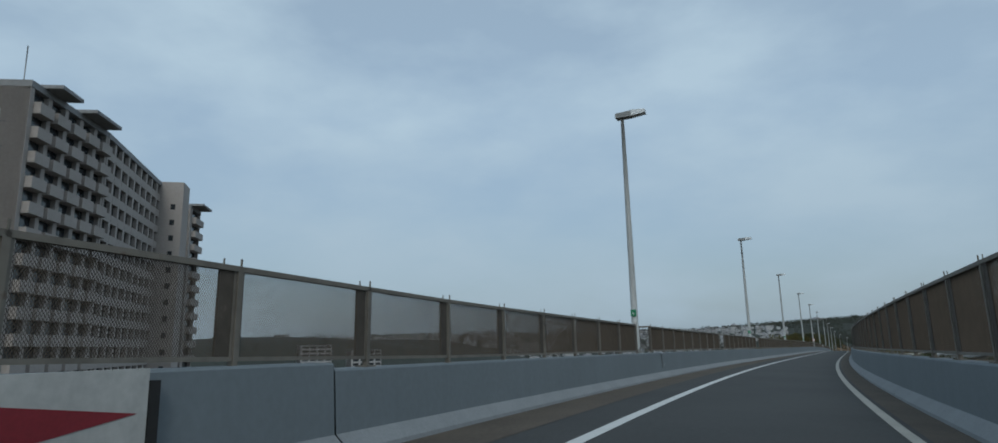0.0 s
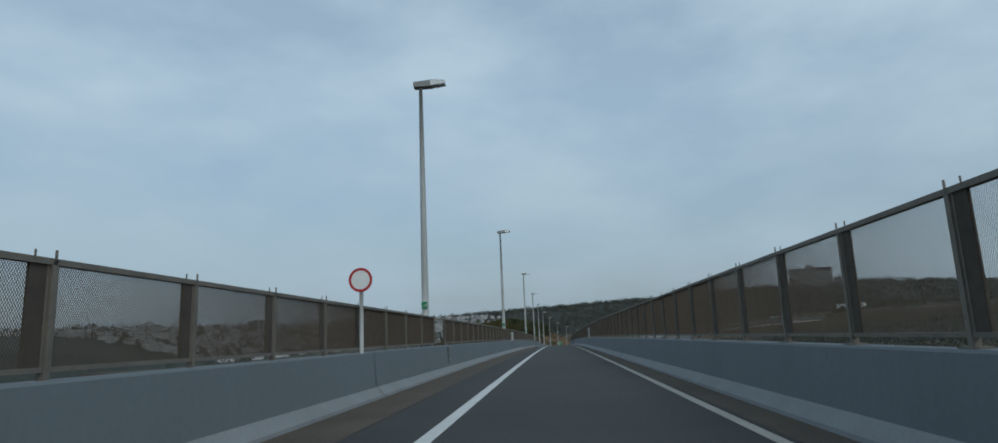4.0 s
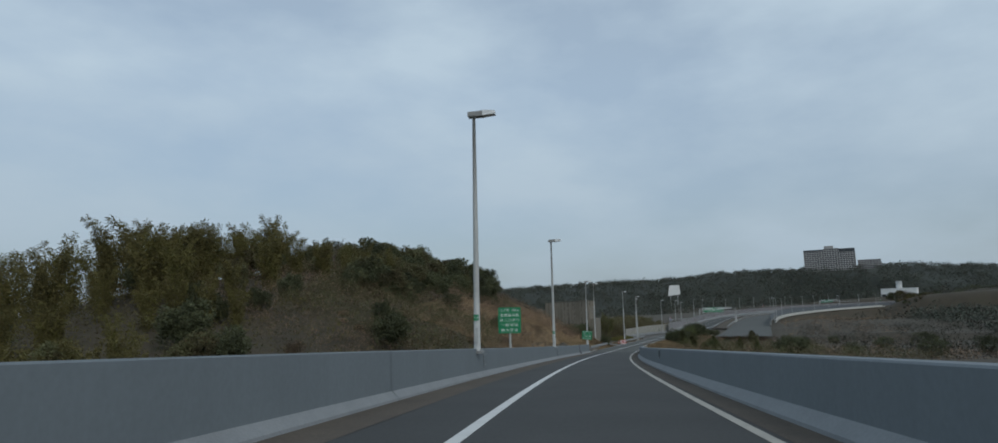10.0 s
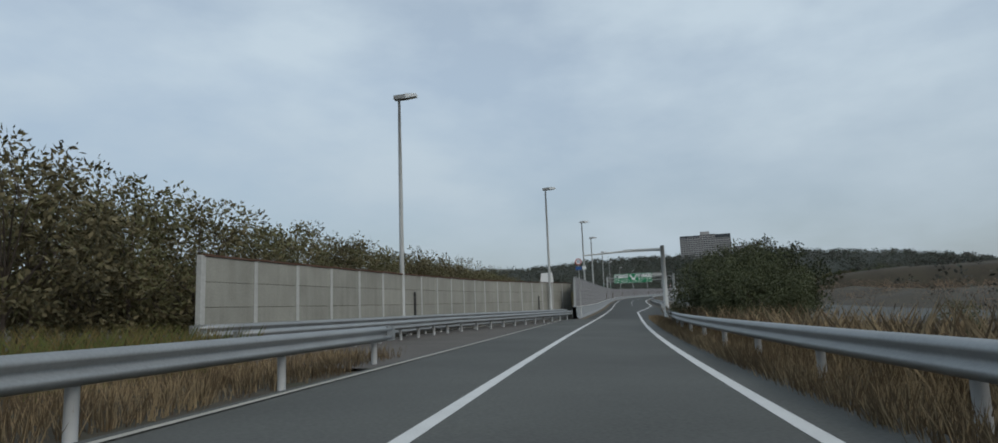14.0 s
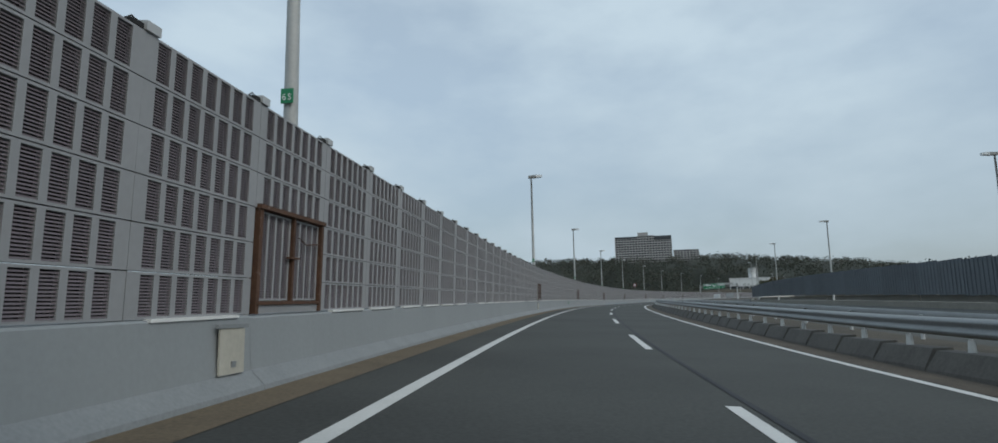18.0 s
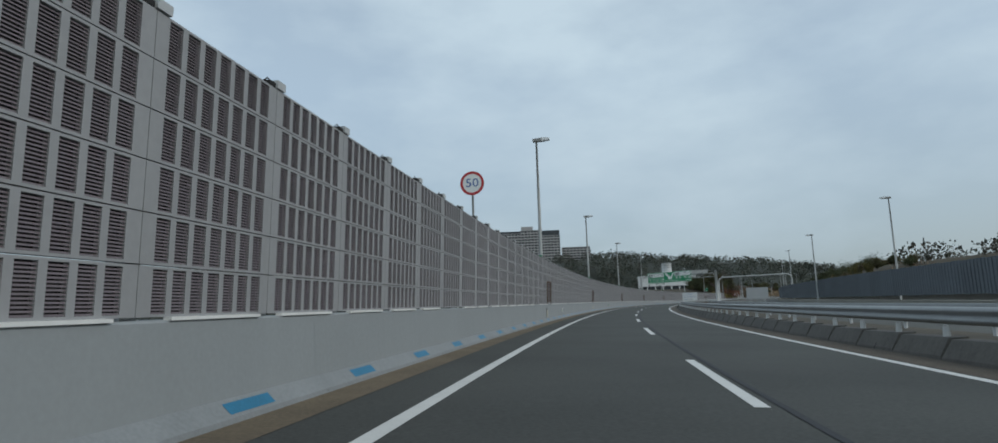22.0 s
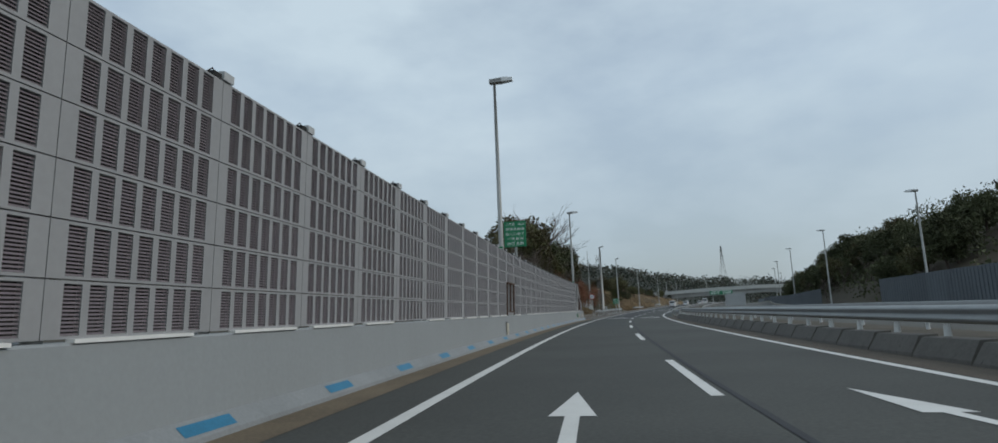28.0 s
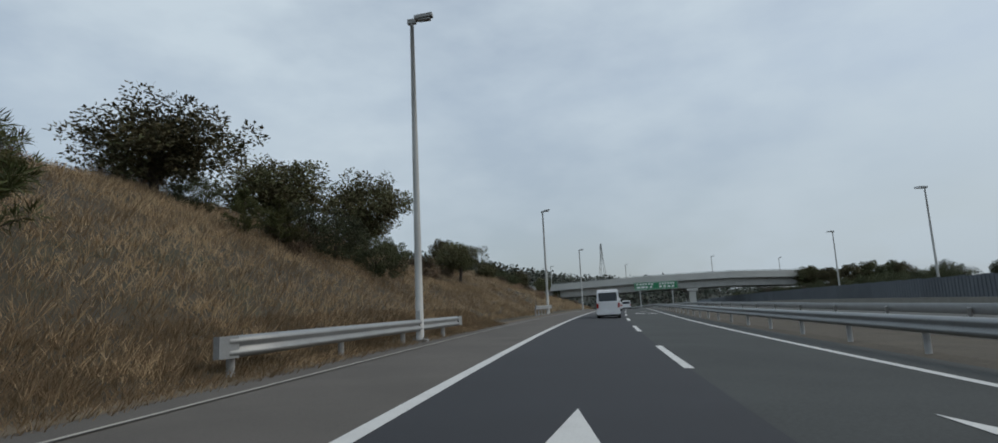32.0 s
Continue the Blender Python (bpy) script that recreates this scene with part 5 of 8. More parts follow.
# to the right of the ramp
for s, l, k in ((408.8, 7.6, 1.35), (410.6, 8.0, 1.45), (409.6, 9.4, 1.3), (411.6, 7.2, 1.1), (458, 6.8, 1.2), (460.5, 7.2, 1.55), (465.5, 6.9, 1.5), (463, 8.2, 1.8), (467, 8.4, 1.6), (469.5, 7.2, 1.2),
                (482, 9.6, 0.9), (490, 11, 0.8), (404, 8.6, 0.5)):
    grow("dark_shrub", s, l, k)
for s, l, k in ((405.9, 10.4, 0.55), (424.7, 21.7, 0.75), ):
    grow("evergreen", s, l, k, pick=1, broad=0.6)
for s, l, k in ((401.3, 9.0, 0.98), (398.0, 9.3, 0.72), (404.5, 10.5, 0.8), (391, 13.8, 0.9), (389.5, 17.6, 0.8), (383, 12, 0.6), (372, 13, 0.6), (366, 11.5, 0.55), (379, 19, 0.75), (394.5, 11, 0.7)):
    grow("pine", s, l, k)
grow("broadleaf", 441, 8.6, 0.86, pick=2)
grow("broadleaf", 392, 9.5, 0.5, pick=2)
grow("broadleaf", 396, 13.5, 0.55, pick=2)
patch("shrub", 30, 372, 470, 9, 30, 0.5, 0.9)
patch("brush", 30, 362, 480, 7, 20, 0.5, 0.9)
patch("dark_shrub", 14, 360, 470, 22, 60, 0.8, 1.4)
# hill beyond the opposite carriageway
patch("evergreen", 66, 1044, 1135, 31, 42, 0.7, 1.2, 0.4)
patch("bare_tree", 14, 1040, 1120, 29.5, 34, 0.5, 0.8)
patch("bare_tree", 14, 1030, 1110, 31, 45, 0.5, 0.8)
patch("evergreen", 26, 920, 985, 36, 60, 0.5, 0.8, 0.4)
patch("bamboo", 12, 925, 975, 38, 55, 0.5, 0.7, 0.4)
patch("bamboo", 12, 1122, 1150, 31, 38, 0.95, 1.25, 0.4)
patch("dark_shrub", 24, 1120, 1290, 30, 44, 0.9, 1.5)
patch("bare_tree", 6, 1140, 1260, 30, 38, 0.5, 0.8)
# the wooded bank after the sound barrier
for s, l, k in ((1047.5, -8.6, 0.85), (1050, -9, 1.0), (1053, -9.2, 1.3), (1056, -9.6, 1.5), (1060, -9.4, 1.4), (1062.5, -8.4, 1.1), (1064, -9.2, 1.2)):
    grow("broadleaf", s, l, k)
patch("evergreen", 12, 1043, 1053, -22, -10.5, 0.6, 0.85, 0.4)
patch("evergreen", 22, 1054, 1069, -24, -10.5, 1.0, 1.5, 0.4)
patch("bare_tree", 18, 1050, 1072, -14, -7.5, 0.7, 1.2)
for s, l, k in ((1055, -8.4, 1.9), (1058.5, -9.2, 2.0), (1049, -9, 0.9)):
    grow("bare_tree", s, l, k, pick=0)
patch("red_shrub", 14, 1058, 1073, -10, -7.5, 0.8, 1.3)
patch("brush", 20, 1060, 1078, -12, -6.4, 0.8, 1.2)
for s, l, k in ((1051.5, -10.5, 1.7), (1054.5, -11.5, 1.9), (1058, -12, 1.9), (1060, -10.6, 1.5)):
    grow("evergreen", s, l, k, pick=1)
for s, l, k in ((1069, -9.0, 1.5), (1072, -8.4, 1.55), (1066.5, -9.6, 1.5), (1074.5, -9.5, 1.2)):
    grow("evergreen", s, l, k)
for s, l, k in ((1068, -7.4, 1.2), (1062, -9.0, 1.75), (1065, -9.8, 1.7), (1071, -9.2, 1.5)):
    grow("bare_tree", s, l, k, pick=1)
for s, l, k in ((1074.5, -5.2, 1.3), (1078, -7.0, 1.2), (1071.5, -6.2, 1.1)):
    grow("red_shrub", s, l, k)
patch("bare_tree", 10, 1046, 1066, -8.5, -7.2, 0.8, 1.2)
patch("brush", 10, 1077, 1083, -12, -7.5, 0.9, 1.4)
grow("bare_tree", 1073, -6.8, 0.9, pick=0)
patch("broadleaf", 8, 1060, 1076, -16, -9, 0.6, 1.0)
# the last slope
patch("brush", 50, 1120, 1240, -17, -6, 0.4, 0.8)
patch("brush", 70, 1098, 1116, -16, -6, 0.4, 0.75)
patch("bare_tree", 26, 1098, 1118, -17, -7, 0.22, 0.42)
patch("red_shrub", 10, 1099, 1112, -13, -7.5, 0.5, 0.8)
for s, l, k in ((1131.6, -12.2, 0.98), (1139.0, -12.0, 1.0), (1146.5, -11.0, 1.2), (1163, -9.6, 0.9), (1166, -11, 0.7), (1175, -10, 0.5), (1150, -12.5, 0.6)):
    grow("broadleaf", s, l, k, 0.95 if s < 1140 else 0.3, pick=int(s) % 2, broad=1.4 if s < 1140 else 1.15)
for s, l, k in ((1134, -8.6, 0.75), (1136.5, -8.2, 0.8), (1140, -7.8, 0.8), (1131.5, -10.8, 0.5)):
    grow("dark_shrub", s, l, k)
for s, l, k in ((1119.8, -6.6, 0.95), (1120.8, -7.6, 0.85), (1131.2, -8.8, 0.5), (1132.6, -8.4, 0.55)):
    grow("pine", s, l, k, broad=1.3)
patch("evergreen", 22, 1080, 1118, -40, -24, 0.35, 0.55, 0.4)
patch("evergreen", 20, 1150, 1290, -26, -10, 0.4, 0.7, 0.3)
patch("evergreen", 22, 1165, 1262, 29.5, 36, 0.45, 0.7, 0.3)
patch("evergreen", 14, 1240, 1262, 40, 56, 0.9, 1.2, 0.3)


# ---------------------------------------------------------------- grass along the verges
def blades(name, n, area, height, material, label, lean=0.35, tuft=6):
    """Tufts of grass: area() gives s, l; one object of loose stuff."""
    v, f = [], []
    for i in range(n // 3):
        s, l, k = area()
        root = at(s, l, verge(s, l) - 0.03)
        for j in range(tuft):
            a = rng.random() * math.tau
            d = Vector((math.cos(a), math.sin(a), 0))
            p = root + d * (0.16 * rng.random())
            h = height * k * (0.4 + rng.random() * 0.8)
            e = Vector((-d.y, d.x, 0)) * (0.0028 + 0.005 * rng.random()) * (1 + 0.5 * height)
            tip = p + Vector((0, 0, h)) + d * h * lean * (0.3 + 1.2 * rng.random())
            mid = p.lerp(tip, 0.55) + Vector((0, 0, h * 0.06))
            q = len(v)
            v += [p - e, p + e, mid + e * 0.7, tip, mid - e * 0.7]
            f.append((q, q + 1, q + 2, q + 3, q + 4))
    ob = raw(name, v, f, material)
    return tagged(ob, label, "grass", kind="stuff")


U = rng.random
blades("pampas_grass", 15000, lambda: (360 + 118 * U(), 5.0 + 6.5 * U() ** 1.3, 1.0), 1.0, GRASS_DRY, "tall golden dry grass behind the guardrail", 0.5)
blades("dry_grass", 7000, lambda: (380 + 19 * U(), -3.15 - 1.7 * U(), 1.0), 0.34, GRASS_DRY, "dry brown grass along the foot of the concrete wall", 0.7)
blades("dry_grass", 30000, lambda: (357 + 125 * U(), 3.9 + 1.7 * U() ** 1.8, 1.0), 0.38, GRASS_DRY, "dry tan grass along the guardrail")
blades("dry_grass", 9000, lambda: (364 + 118 * U(), 5.5 + 9 * U(), 1.0), 0.5, GRASS_DRY, "tall dry tan grass")
blades("dry_grass", 9000, lambda: (414 + 34 * U(), -3.1 - 2.2 * U(), 1.0), 0.34, GRASS_DRY, "dry tan grass behind the guardrail")
blades("dry_grass", 12000, lambda: (357 + 36 * U(), -2.6 - 3.4 * U(), 1.0), 0.3, GRASS_DRY, "dry grass at the foot of the slope")
blades("pampas_grass", 6600, lambda: (406.6 + 2.4 * U(), -5.8 - 1.8 * U(), 1.0), 1.1, GRASS_TAN, "large tuft of tan pampas grass", 0.45)
blades("dry_grass", 66000, lambda: (1112 + 60 * U() ** 1.5, -3.5 - 10 * U(), 1.0), 0.25, GRASS_TAN, "tan dry grass on the slope", 0.7)
blades("dry_grass", 30000, lambda: (1110 + 34 * U(), -2.75 - 2.2 * U(), 1.0), 0.17, GRASS_TAN, "short dry grass along the road edge", 0.8)
blades("dry_grass", 9000, lambda: (1170 + 90 * U(), -3.6 - 9 * U(), 1.0), 0.5, GRASS_TAN, "tan dry grass on the far slope", 0.7)
blades("dry_grass", 9000, lambda: (396.5 + 9 * U(), -3.0 - 3.4 * U(), 1.0), 0.16, GRASS_DRY, "short brown grass beside the opening", 0.8)
blades("dry_grass", 32000, lambda: (336 + 56 * U(), -4.5 - 12 * U(), 1.0), 0.45, GRASS_HILL, "brown dry grass on the hillside", 0.8)
blades("green_grass", 5000, lambda: (1098 + 18 * U(), -4.2 - 3.0 * U(), 1.0), 0.22, GRASS_GREEN, "short green grass")
blades("bamboo_grass", 9000, lambda: (1048 + 22 * U(), -6.1 - 3.0 * U(), 1.0), 0.55, GRASS_GREEN, "yellow-green bamboo grass on the bank", 0.6)
blades("dry_grass", 16000, lambda: (1043 + 36 * U(), -3.55 - 2.6 * U(), 1.0), 0.10, GRASS_GREEN, "short patchy grass on the bank")
blades("dry_grass", 14000, lambda: (1043 + 130 * U() ** 1.3, 7.9 + 3.8 * U(), 1.0), 0.26, GRASS_DRY, "dry grass on the median", 0.6)

# yellow-green bamboo grass standing over the concrete grid
LEAF_SASA = leaf_mat("bamboo grass leaves", (0.175, 0.150, 0.045), 0.5, (0.24, 0.19, 0.08))
cs = []
for _ in range(2600):
    s, l = 1042 + 24 * U(), -5.85 - 2.6 * U() ** 1.3
    top = lerp(s, (1042, 2.9), (1056, 2.9), (1061, 1.9), (1066, 1.2)) + 0.5 * (-5.85 - l)
    base = verge(s, l)
    cs.append(at(s, l, base + max(0.1, top - base) * U() ** 0.7))
v, f = cards(cs, 0.30, 0.16, 9, 0.13, droop=0.25)
tagged(new("bamboo_grass", mesh_np("bamboo_grass", v, f, LEAF_SASA)), "thick yellow-green bamboo grass on the bank", "grass", kind="stuff")


# ---------------------------------------------------------------- signs
GREY_BACK = mat("bare aluminium", (0.42, 0.43, 0.43), 0.5, 0.4, vary=0.1, scale=1.5, fine=12, bump=0.03)
SIGN_INK = mat("dark sign ink", (0.03, 0.05, 0.05), 0.6, vary=0.1, bump=0.0)
BOARD_WHITE = mat("painted board", (0.66, 0.67, 0.66), 0.6, vary=0.06, scale=1.0, fine=8, bump=0.02, streak=0.5)
BOARD_BLUE = mat("board lettering blue", (0.10, 0.20, 0.42), 0.6, vary=0.2, bump=0.0)
FACE = Matrix.Rotation(radians(90), 4, "X")


def put(x, y, z):
    return Matrix.Translation((x, y, z)) @ FACE


def slab(name, parent, material, x0, x1, y0, y1, z0, z1, w=0.006, label=""):
    bm = bmesh.new()
    box(bm, x0, x1, y0, y1, z0, z1)
    if w:
        bevel(bm, w)
    return obj(name, bm, material, parent=parent, label=label)


def pipe(name, parent, material, pts, r, n=8, label=""):
    bm = bmesh.new()
    tube(bm, pts, r, n)
    return obj(name, bm, material, parent=parent, label=label, smooth=True)


def frame_strip(name, parent, material, x0, x1, z0, z1, y, w, label=""):
    """A flat border line inside the rectangle."""
    bm = bmesh.new()
    for a, b, c, d in ((x0, x1, z0, z0 + w), (x0, x1, z1 - w, z1), (x0, x0 + w, z0 + w, z1 - w), (x1 - w, x1, z0 + w, z1 - w)):
        box(bm, a, b, y - 0.001, y, c, d)
    return obj(name, bm, material, parent=parent, label=label)


def bars(parent, x0, x1, z, size, y, material, n, seed):
    """Unreadable lettering: plain bars of its size."""
    rg = random.Random(seed)
    gap = (x1 - x0) / n
    for i in range(n):
        a = x0 + gap * i + gap * 0.08
        slab("lettering", parent, material, a, a + gap * rg.uniform(0.55, 0.84), y - 0.002, y, z - size / 2, z + size / 2, 0)


def notice(s, l0, l1, z0, z1, lines, label, lean=0.0, post_l=None, turn=0.0, bend=0.0, seeds=3):
    """A green notice board on a steel post beside the road; lines: (words, height share) or a number of bars."""
    w, h = l1 - l0, z1 - z0
    ob = thing("notice_board", label, "sign", "green notice boards", m=stand(s, (l0 + l1) / 2, 0, turn) @ Matrix.Rotation(radians(lean), 4, "Y"))
    board = slab("board", ob, GREEN_SIGN, -w / 2, w / 2, -0.012, 0.012, z0, z1)
    for k, body in enumerate(lines):
        z = z1 - h * (k + 0.62) / (len(lines) + 0.25)
        size = h / (len(lines) + 0.25) * 0.66
        if isinstance(body, int):
            bars(board, -w * 0.43, w * 0.43, z, size * 0.7, -0.013, SIGN_WHITE, body, seeds + k)
        else:
            gap = w * 0.86 / max(5, len(body))
            text("lettering", body, size * 1.0, SIGN_WHITE, board, put(0, -0.014, z), width=w * (0.64 if len(body) < 4 else 0.76 if len(body) < 5 else 0.84), track=1.7 if len(body) < 4 else 1.2)
    pipe("post", ob, STEEL_PAINT, [(bend, 0.06, -0.3), (bend * 0.6, 0.06, z0 * 0.35), (0, 0.06, z0 * 0.8), (0, 0.06, z1 - 0.05)], 0.06, 10, "pale steel post")
    for z in (z0 + h * 0.25, z0 + h * 0.75):
        slab("clamp", ob, GREY_BACK, -w * 0.42, w * 0.42, 0.013, 0.045, z - 0.03, z + 0.03, 0.004)
    return ob


WORDS = ("管理用道路", "出入口", "一般車両", "駐停車禁止")
g = notice(363.5, -3.36, -2.16, 1.53, 2.58, WORDS, "green notice board with white lettering on a leaning post", lean=4.5, bend=0.12)
bm = bmesh.new()
bmesh.ops.create_uvsphere(bm, u_segments=12, v_segments=8, radius=0.06, matrix=Matrix.Translation((0.05, -0.02, 0.78)))
obj("reflector", bm, ORANGE, parent=g, label="round orange reflector", smooth=True)
notice(316.2, -3.7, -2.5, 1.7, 3.05, ("この先 100m", "管理用道路", "出入口あり", "一般車両", "進入禁止"), "green notice board with five rows of white lettering", bend=0.05)
notice(1088.4, -2.8, -1.84, 1.57, 2.5, WORDS, "green notice board with white lettering behind the guardrail")
notice(1002.4, -2.3, -1.3, 3.93, 5.1, ("この先 100m", "管理用道路", "出入口あり", "一般車両", "走行注意"), "green notice board above the sound barrier")


def round_sign(s, l, z, dia, label, number="50", pole_base=0.0, turn=0.0):
    """A round speed sign: white disc with a red ring and a number."""
    ob = thing("speed_sign", label, "sign", "round speed signs", m=stand(s, l, 0, turn))
    r = dia / 2
    bm = bmesh.new()
    bmesh.ops.create_cone(bm, cap_ends=True, segments=40, radius1=r, radius2=r, depth=0.012, matrix=put(0, 0, z))
    disc = obj("disc", bm, SIGN_WHITE, parent=ob)
    bm = bmesh.new()
    ring = [[bm.verts.new((q * math.cos(a), -0.009, z + q * math.sin(a))) for a in [math.tau * k / 40 for k in range(40)]] for q in (r * 0.99, r * 0.78)]
    for k in range(40):
        bm.faces.new((ring[0][k], ring[0][(k + 1) % 40], ring[1][(k + 1) % 40], ring[1][k]))
    obj("ring", bm, RED, parent=disc, label="red ring")
    if number:
        text("number", number, r * 1.0, BLUE_INK, disc, put(0, -0.010, z), width=r * 1.05)
    pipe("post", ob, STEEL_PAINT, [(0, 0.045, pole_base), (0, 0.045, z + r * 0.9)], 0.035, 8)
    for k in (-0.4, 0.4):
        slab("clamp", ob, GREY_BACK, -r * 0.5, r * 0.5, 0.008, 0.03, z + k * r - 0.02, z + k * r + 0.02, 0.003)
    return ob


q = round_sign(485.5, -1.4, 4.5, 0.53, "round red-ringed speed sign above small blue signs")
slab("blue_plate", q, BLUE_INK, -0.25, 0.25, -0.012, 0.0, 3.85, 4.1, 0.004, "small blue rectangular plate")
slab("arrow_plate", q, SIGN_WHITE, 0.3, 0.6, -0.012, 0.0, 3.85, 4.12, 0.004, "small white plate")
round_sign(761, -2.0, 4.65, 0.75, "round red-ringed speed sign behind the sound barrier")
round_sign(1060, -2.66, 2.59, 0.72, "round red-ringed speed sign on the grassy bank")
round_sign(91.5, -1.95, 2.05, 0.42, "small round red-ringed sign on the bridge fence", number="", pole_base=0.8)


def gantry(s, l0, l1, tops, board, zl, zr, distance):
    """A steel truss over the road with a large green direction board."""
    ob = thing("sign_gantry", "grey steel truss gantry with a green direction board", "sign gantry", "sign gantries", m=stand(s, 0, 0))
    fall = (at(s, 10).z - at(s, 0).z) / 10
    za, zb = tops[0] + fall * l0, tops[1] + fall * l1
    zl, zr = [q + fall * board[0] for q in zl], [q + fall * board[1] for q in zr]
    slope = (zb - za) / (l1 - l0)

    def zt(x):
        return za + slope * (x - l0)
    slab("left_post", ob, STEEL_PAINT, l0 - 0.17, l0 + 0.17, -0.17, 0.17, 0, za + 0.15, 0.03)
    post = pipe("right_post", ob, STEEL_PAINT, [(l1, 0, -0.3), (l1, 0, zb + 0.35)], [0.30, 0.26], 16)
    for k in range(18):
        bm = bmesh.new()
        a = 3.9 + 0.25 * (k % 3)
        tube(bm, [(l1 + 0.285 * math.cos(a), 0.285 * math.sin(a), 0.35 + k * 0.28), (l1 + 0.31 * math.cos(a), 0.31 * math.sin(a), 0.35 + k * 0.28)], 0.022, 6)
        obj("bolt", bm, STEEL, parent=post)
    for y in (-0.28, 0.28):
        for dz in (-0.25, -0.95):
            pipe("chord", ob, STEEL_PAINT, [(l0, y, zt(l0) + dz), (l1, y, zt(l1) + dz)], 0.055, 6)
        n = 18
        for k in range(n):
            xa, xb = l0 + (l1 - l0) * k / n, l0 + (l1 - l0) * (k + 1) / n
            za_, zb_ = (-0.25, -0.95) if k % 2 else (-0.95, -0.25)
            pipe("brace", ob, STEEL_PAINT, [(xa, y, zt(xa) + za_), (xb, y, zt(xb) + zb_)], 0.032, 5)
    # walkway over the truss
    for dz in (0.0, 0.35, 0.72):
        pipe("handrail", ob, STEEL, [(l0 + 0.3, -0.42, zt(l0) + dz), (l1 - 0.2, -0.42, zt(l1) + dz)], 0.018, 5)
    for k in range(11):
        x = l0 + 0.3 + (l1 - l0 - 0.5) * k / 10
        pipe("handrail_post", ob, STEEL, [(x, -0.42, zt(x) - 0.2), (x, -0.42, zt(x) + 0.72)], 0.018, 5)
    bm = bmesh.new()
    m = Matrix(((1, 0, 0, 0), (0, 1, 0, 0), (slope, 0, 1, za - slope * l0), (0, 0, 0, 1)))
    box(bm, l0 + 0.3, l1 - 0.4, -0.4, 0.4, -0.14, -0.10, m=m)
    obj("walkway", bm, GREY_BACK, parent=ob)
    bm = bmesh.new()
    box(bm, board[1] - 0.6, l1 - 1.6, 0.40, 0.43, 0.0, 0.62, m=m)
    obj("cover_sheet", bm, CONCRETE_PALE, parent=ob, label="pale sheet behind the handrail")
    # the board, tilted with the truss
    b0, b1 = board
    w, h = b1 - b0, zl[1] - zl[0]
    tilt = math.atan2(zr[0] - zl[0], w)
    top = new("direction_board")
    top.parent = ob
    top.matrix_basis = Matrix.Translation((b0, -0.5, zl[0])) @ Matrix.Rotation(-tilt, 4, "Y")
    tagged(top, "green direction board with white lettering")
    slab("panel", top, GREEN_SIGN, 0, w, -0.03, 0.03, 0, h)
    frame_strip("border", top, SIGN_WHITE, 0.05, w - 0.05, 0.05, h - 0.05, -0.032, 0.03)
    y = -0.036

    def words(body, size, x, z, material=SIGN_WHITE, width=None, yy=None):
        text("lettering", body, size, material, top, put(w * x, (yy or y), h * z), width=width * w if width else None)

    def plate(x0, x1, z0, z1, material):
        slab("plate", top, material, w * x0, w * x1, y + (0.002 if material is SIGN_WHITE else -0.001), y + 0.006, h * z0, h * z1, 0)
    plate(0.018, 0.375, 0.56, 0.93, SIGN_WHITE)
    plate(0.028, 0.118, 0.61, 0.86, SIGN_INK)
    words("E28", 0.40, 0.073, 0.735, SIGN_WHITE, 0.075, y - 0.006)
    words("神戸淡路鳴門道", 0.40, 0.245, 0.79, SIGN_INK, 0.235, y - 0.006)
    words("KOBE-AWAJI-NARUTO EXP", 0.17, 0.245, 0.635, SIGN_INK, 0.225, y - 0.006)
    plate(0.625, 0.985, 0.56, 0.93, SIGN_WHITE)
    plate(0.635, 0.735, 0.61, 0.88, SIGN_INK)
    words("E94", 0.42, 0.685, 0.745, SIGN_WHITE, 0.085, y - 0.006)
    words("第二神明北線", 0.42, 0.86, 0.79, SIGN_INK, 0.225, y - 0.006)
    words("DAINI SHINMEI KITASEN EXP", 0.17, 0.86, 0.635, SIGN_INK, 0.22, y - 0.006)
    words("徳 島", 0.52, 0.09, 0.33, width=0.125)
    words("Tokushima", 0.30, 0.09, 0.12, width=0.135)
    frame_strip("plate_border", top, SIGN_WHITE, w * 0.178, w * 0.375, h * 0.06, h * 0.42, y, 0.02)
    frame_strip("plate_border", top, SIGN_WHITE, w * 0.190, w * 0.262, h * 0.11, h * 0.37, y, 0.025)
    words("E2", 0.42, 0.226, 0.24, SIGN_WHITE, 0.055, y - 0.006)
    words("山陽道", 0.36, 0.322, 0.30, SIGN_WHITE, 0.095, y - 0.006)
    words("SANYO EXP", 0.2, 0.322, 0.13, SIGN_WHITE, 0.095, y - 0.006)
    words("垂水JCT", 0.28, 0.45, 0.17, width=0.115)
    words("Tarumi", 0.13, 0.415, 0.06, width=0.05)
    words(distance, 0.36, 0.575, 0.17, width=0.12)
    words("長 坂", 0.5, 0.71, 0.37, width=0.14)
    words("姫 路", 0.5, 0.91, 0.37, width=0.14)
    words("Nagasaka", 0.27, 0.71, 0.13, width=0.14)
    words("Himeji", 0.28, 0.92, 0.13, width=0.11)
    # forked arrow
    v = [(0.475, 0.30), (0.555, 0.30), (0.565, 0.52), (0.602, 0.78), (0.615, 0.76), (0.604, 0.95), (0.565, 0.82), (0.578, 0.80), (0.548, 0.60), (0.53, 0.50), (0.515, 0.56), (0.46, 0.79), (0.468, 0.83),
         (0.41, 0.90), (0.418, 0.68), (0.43, 0.72), (0.468, 0.52)]
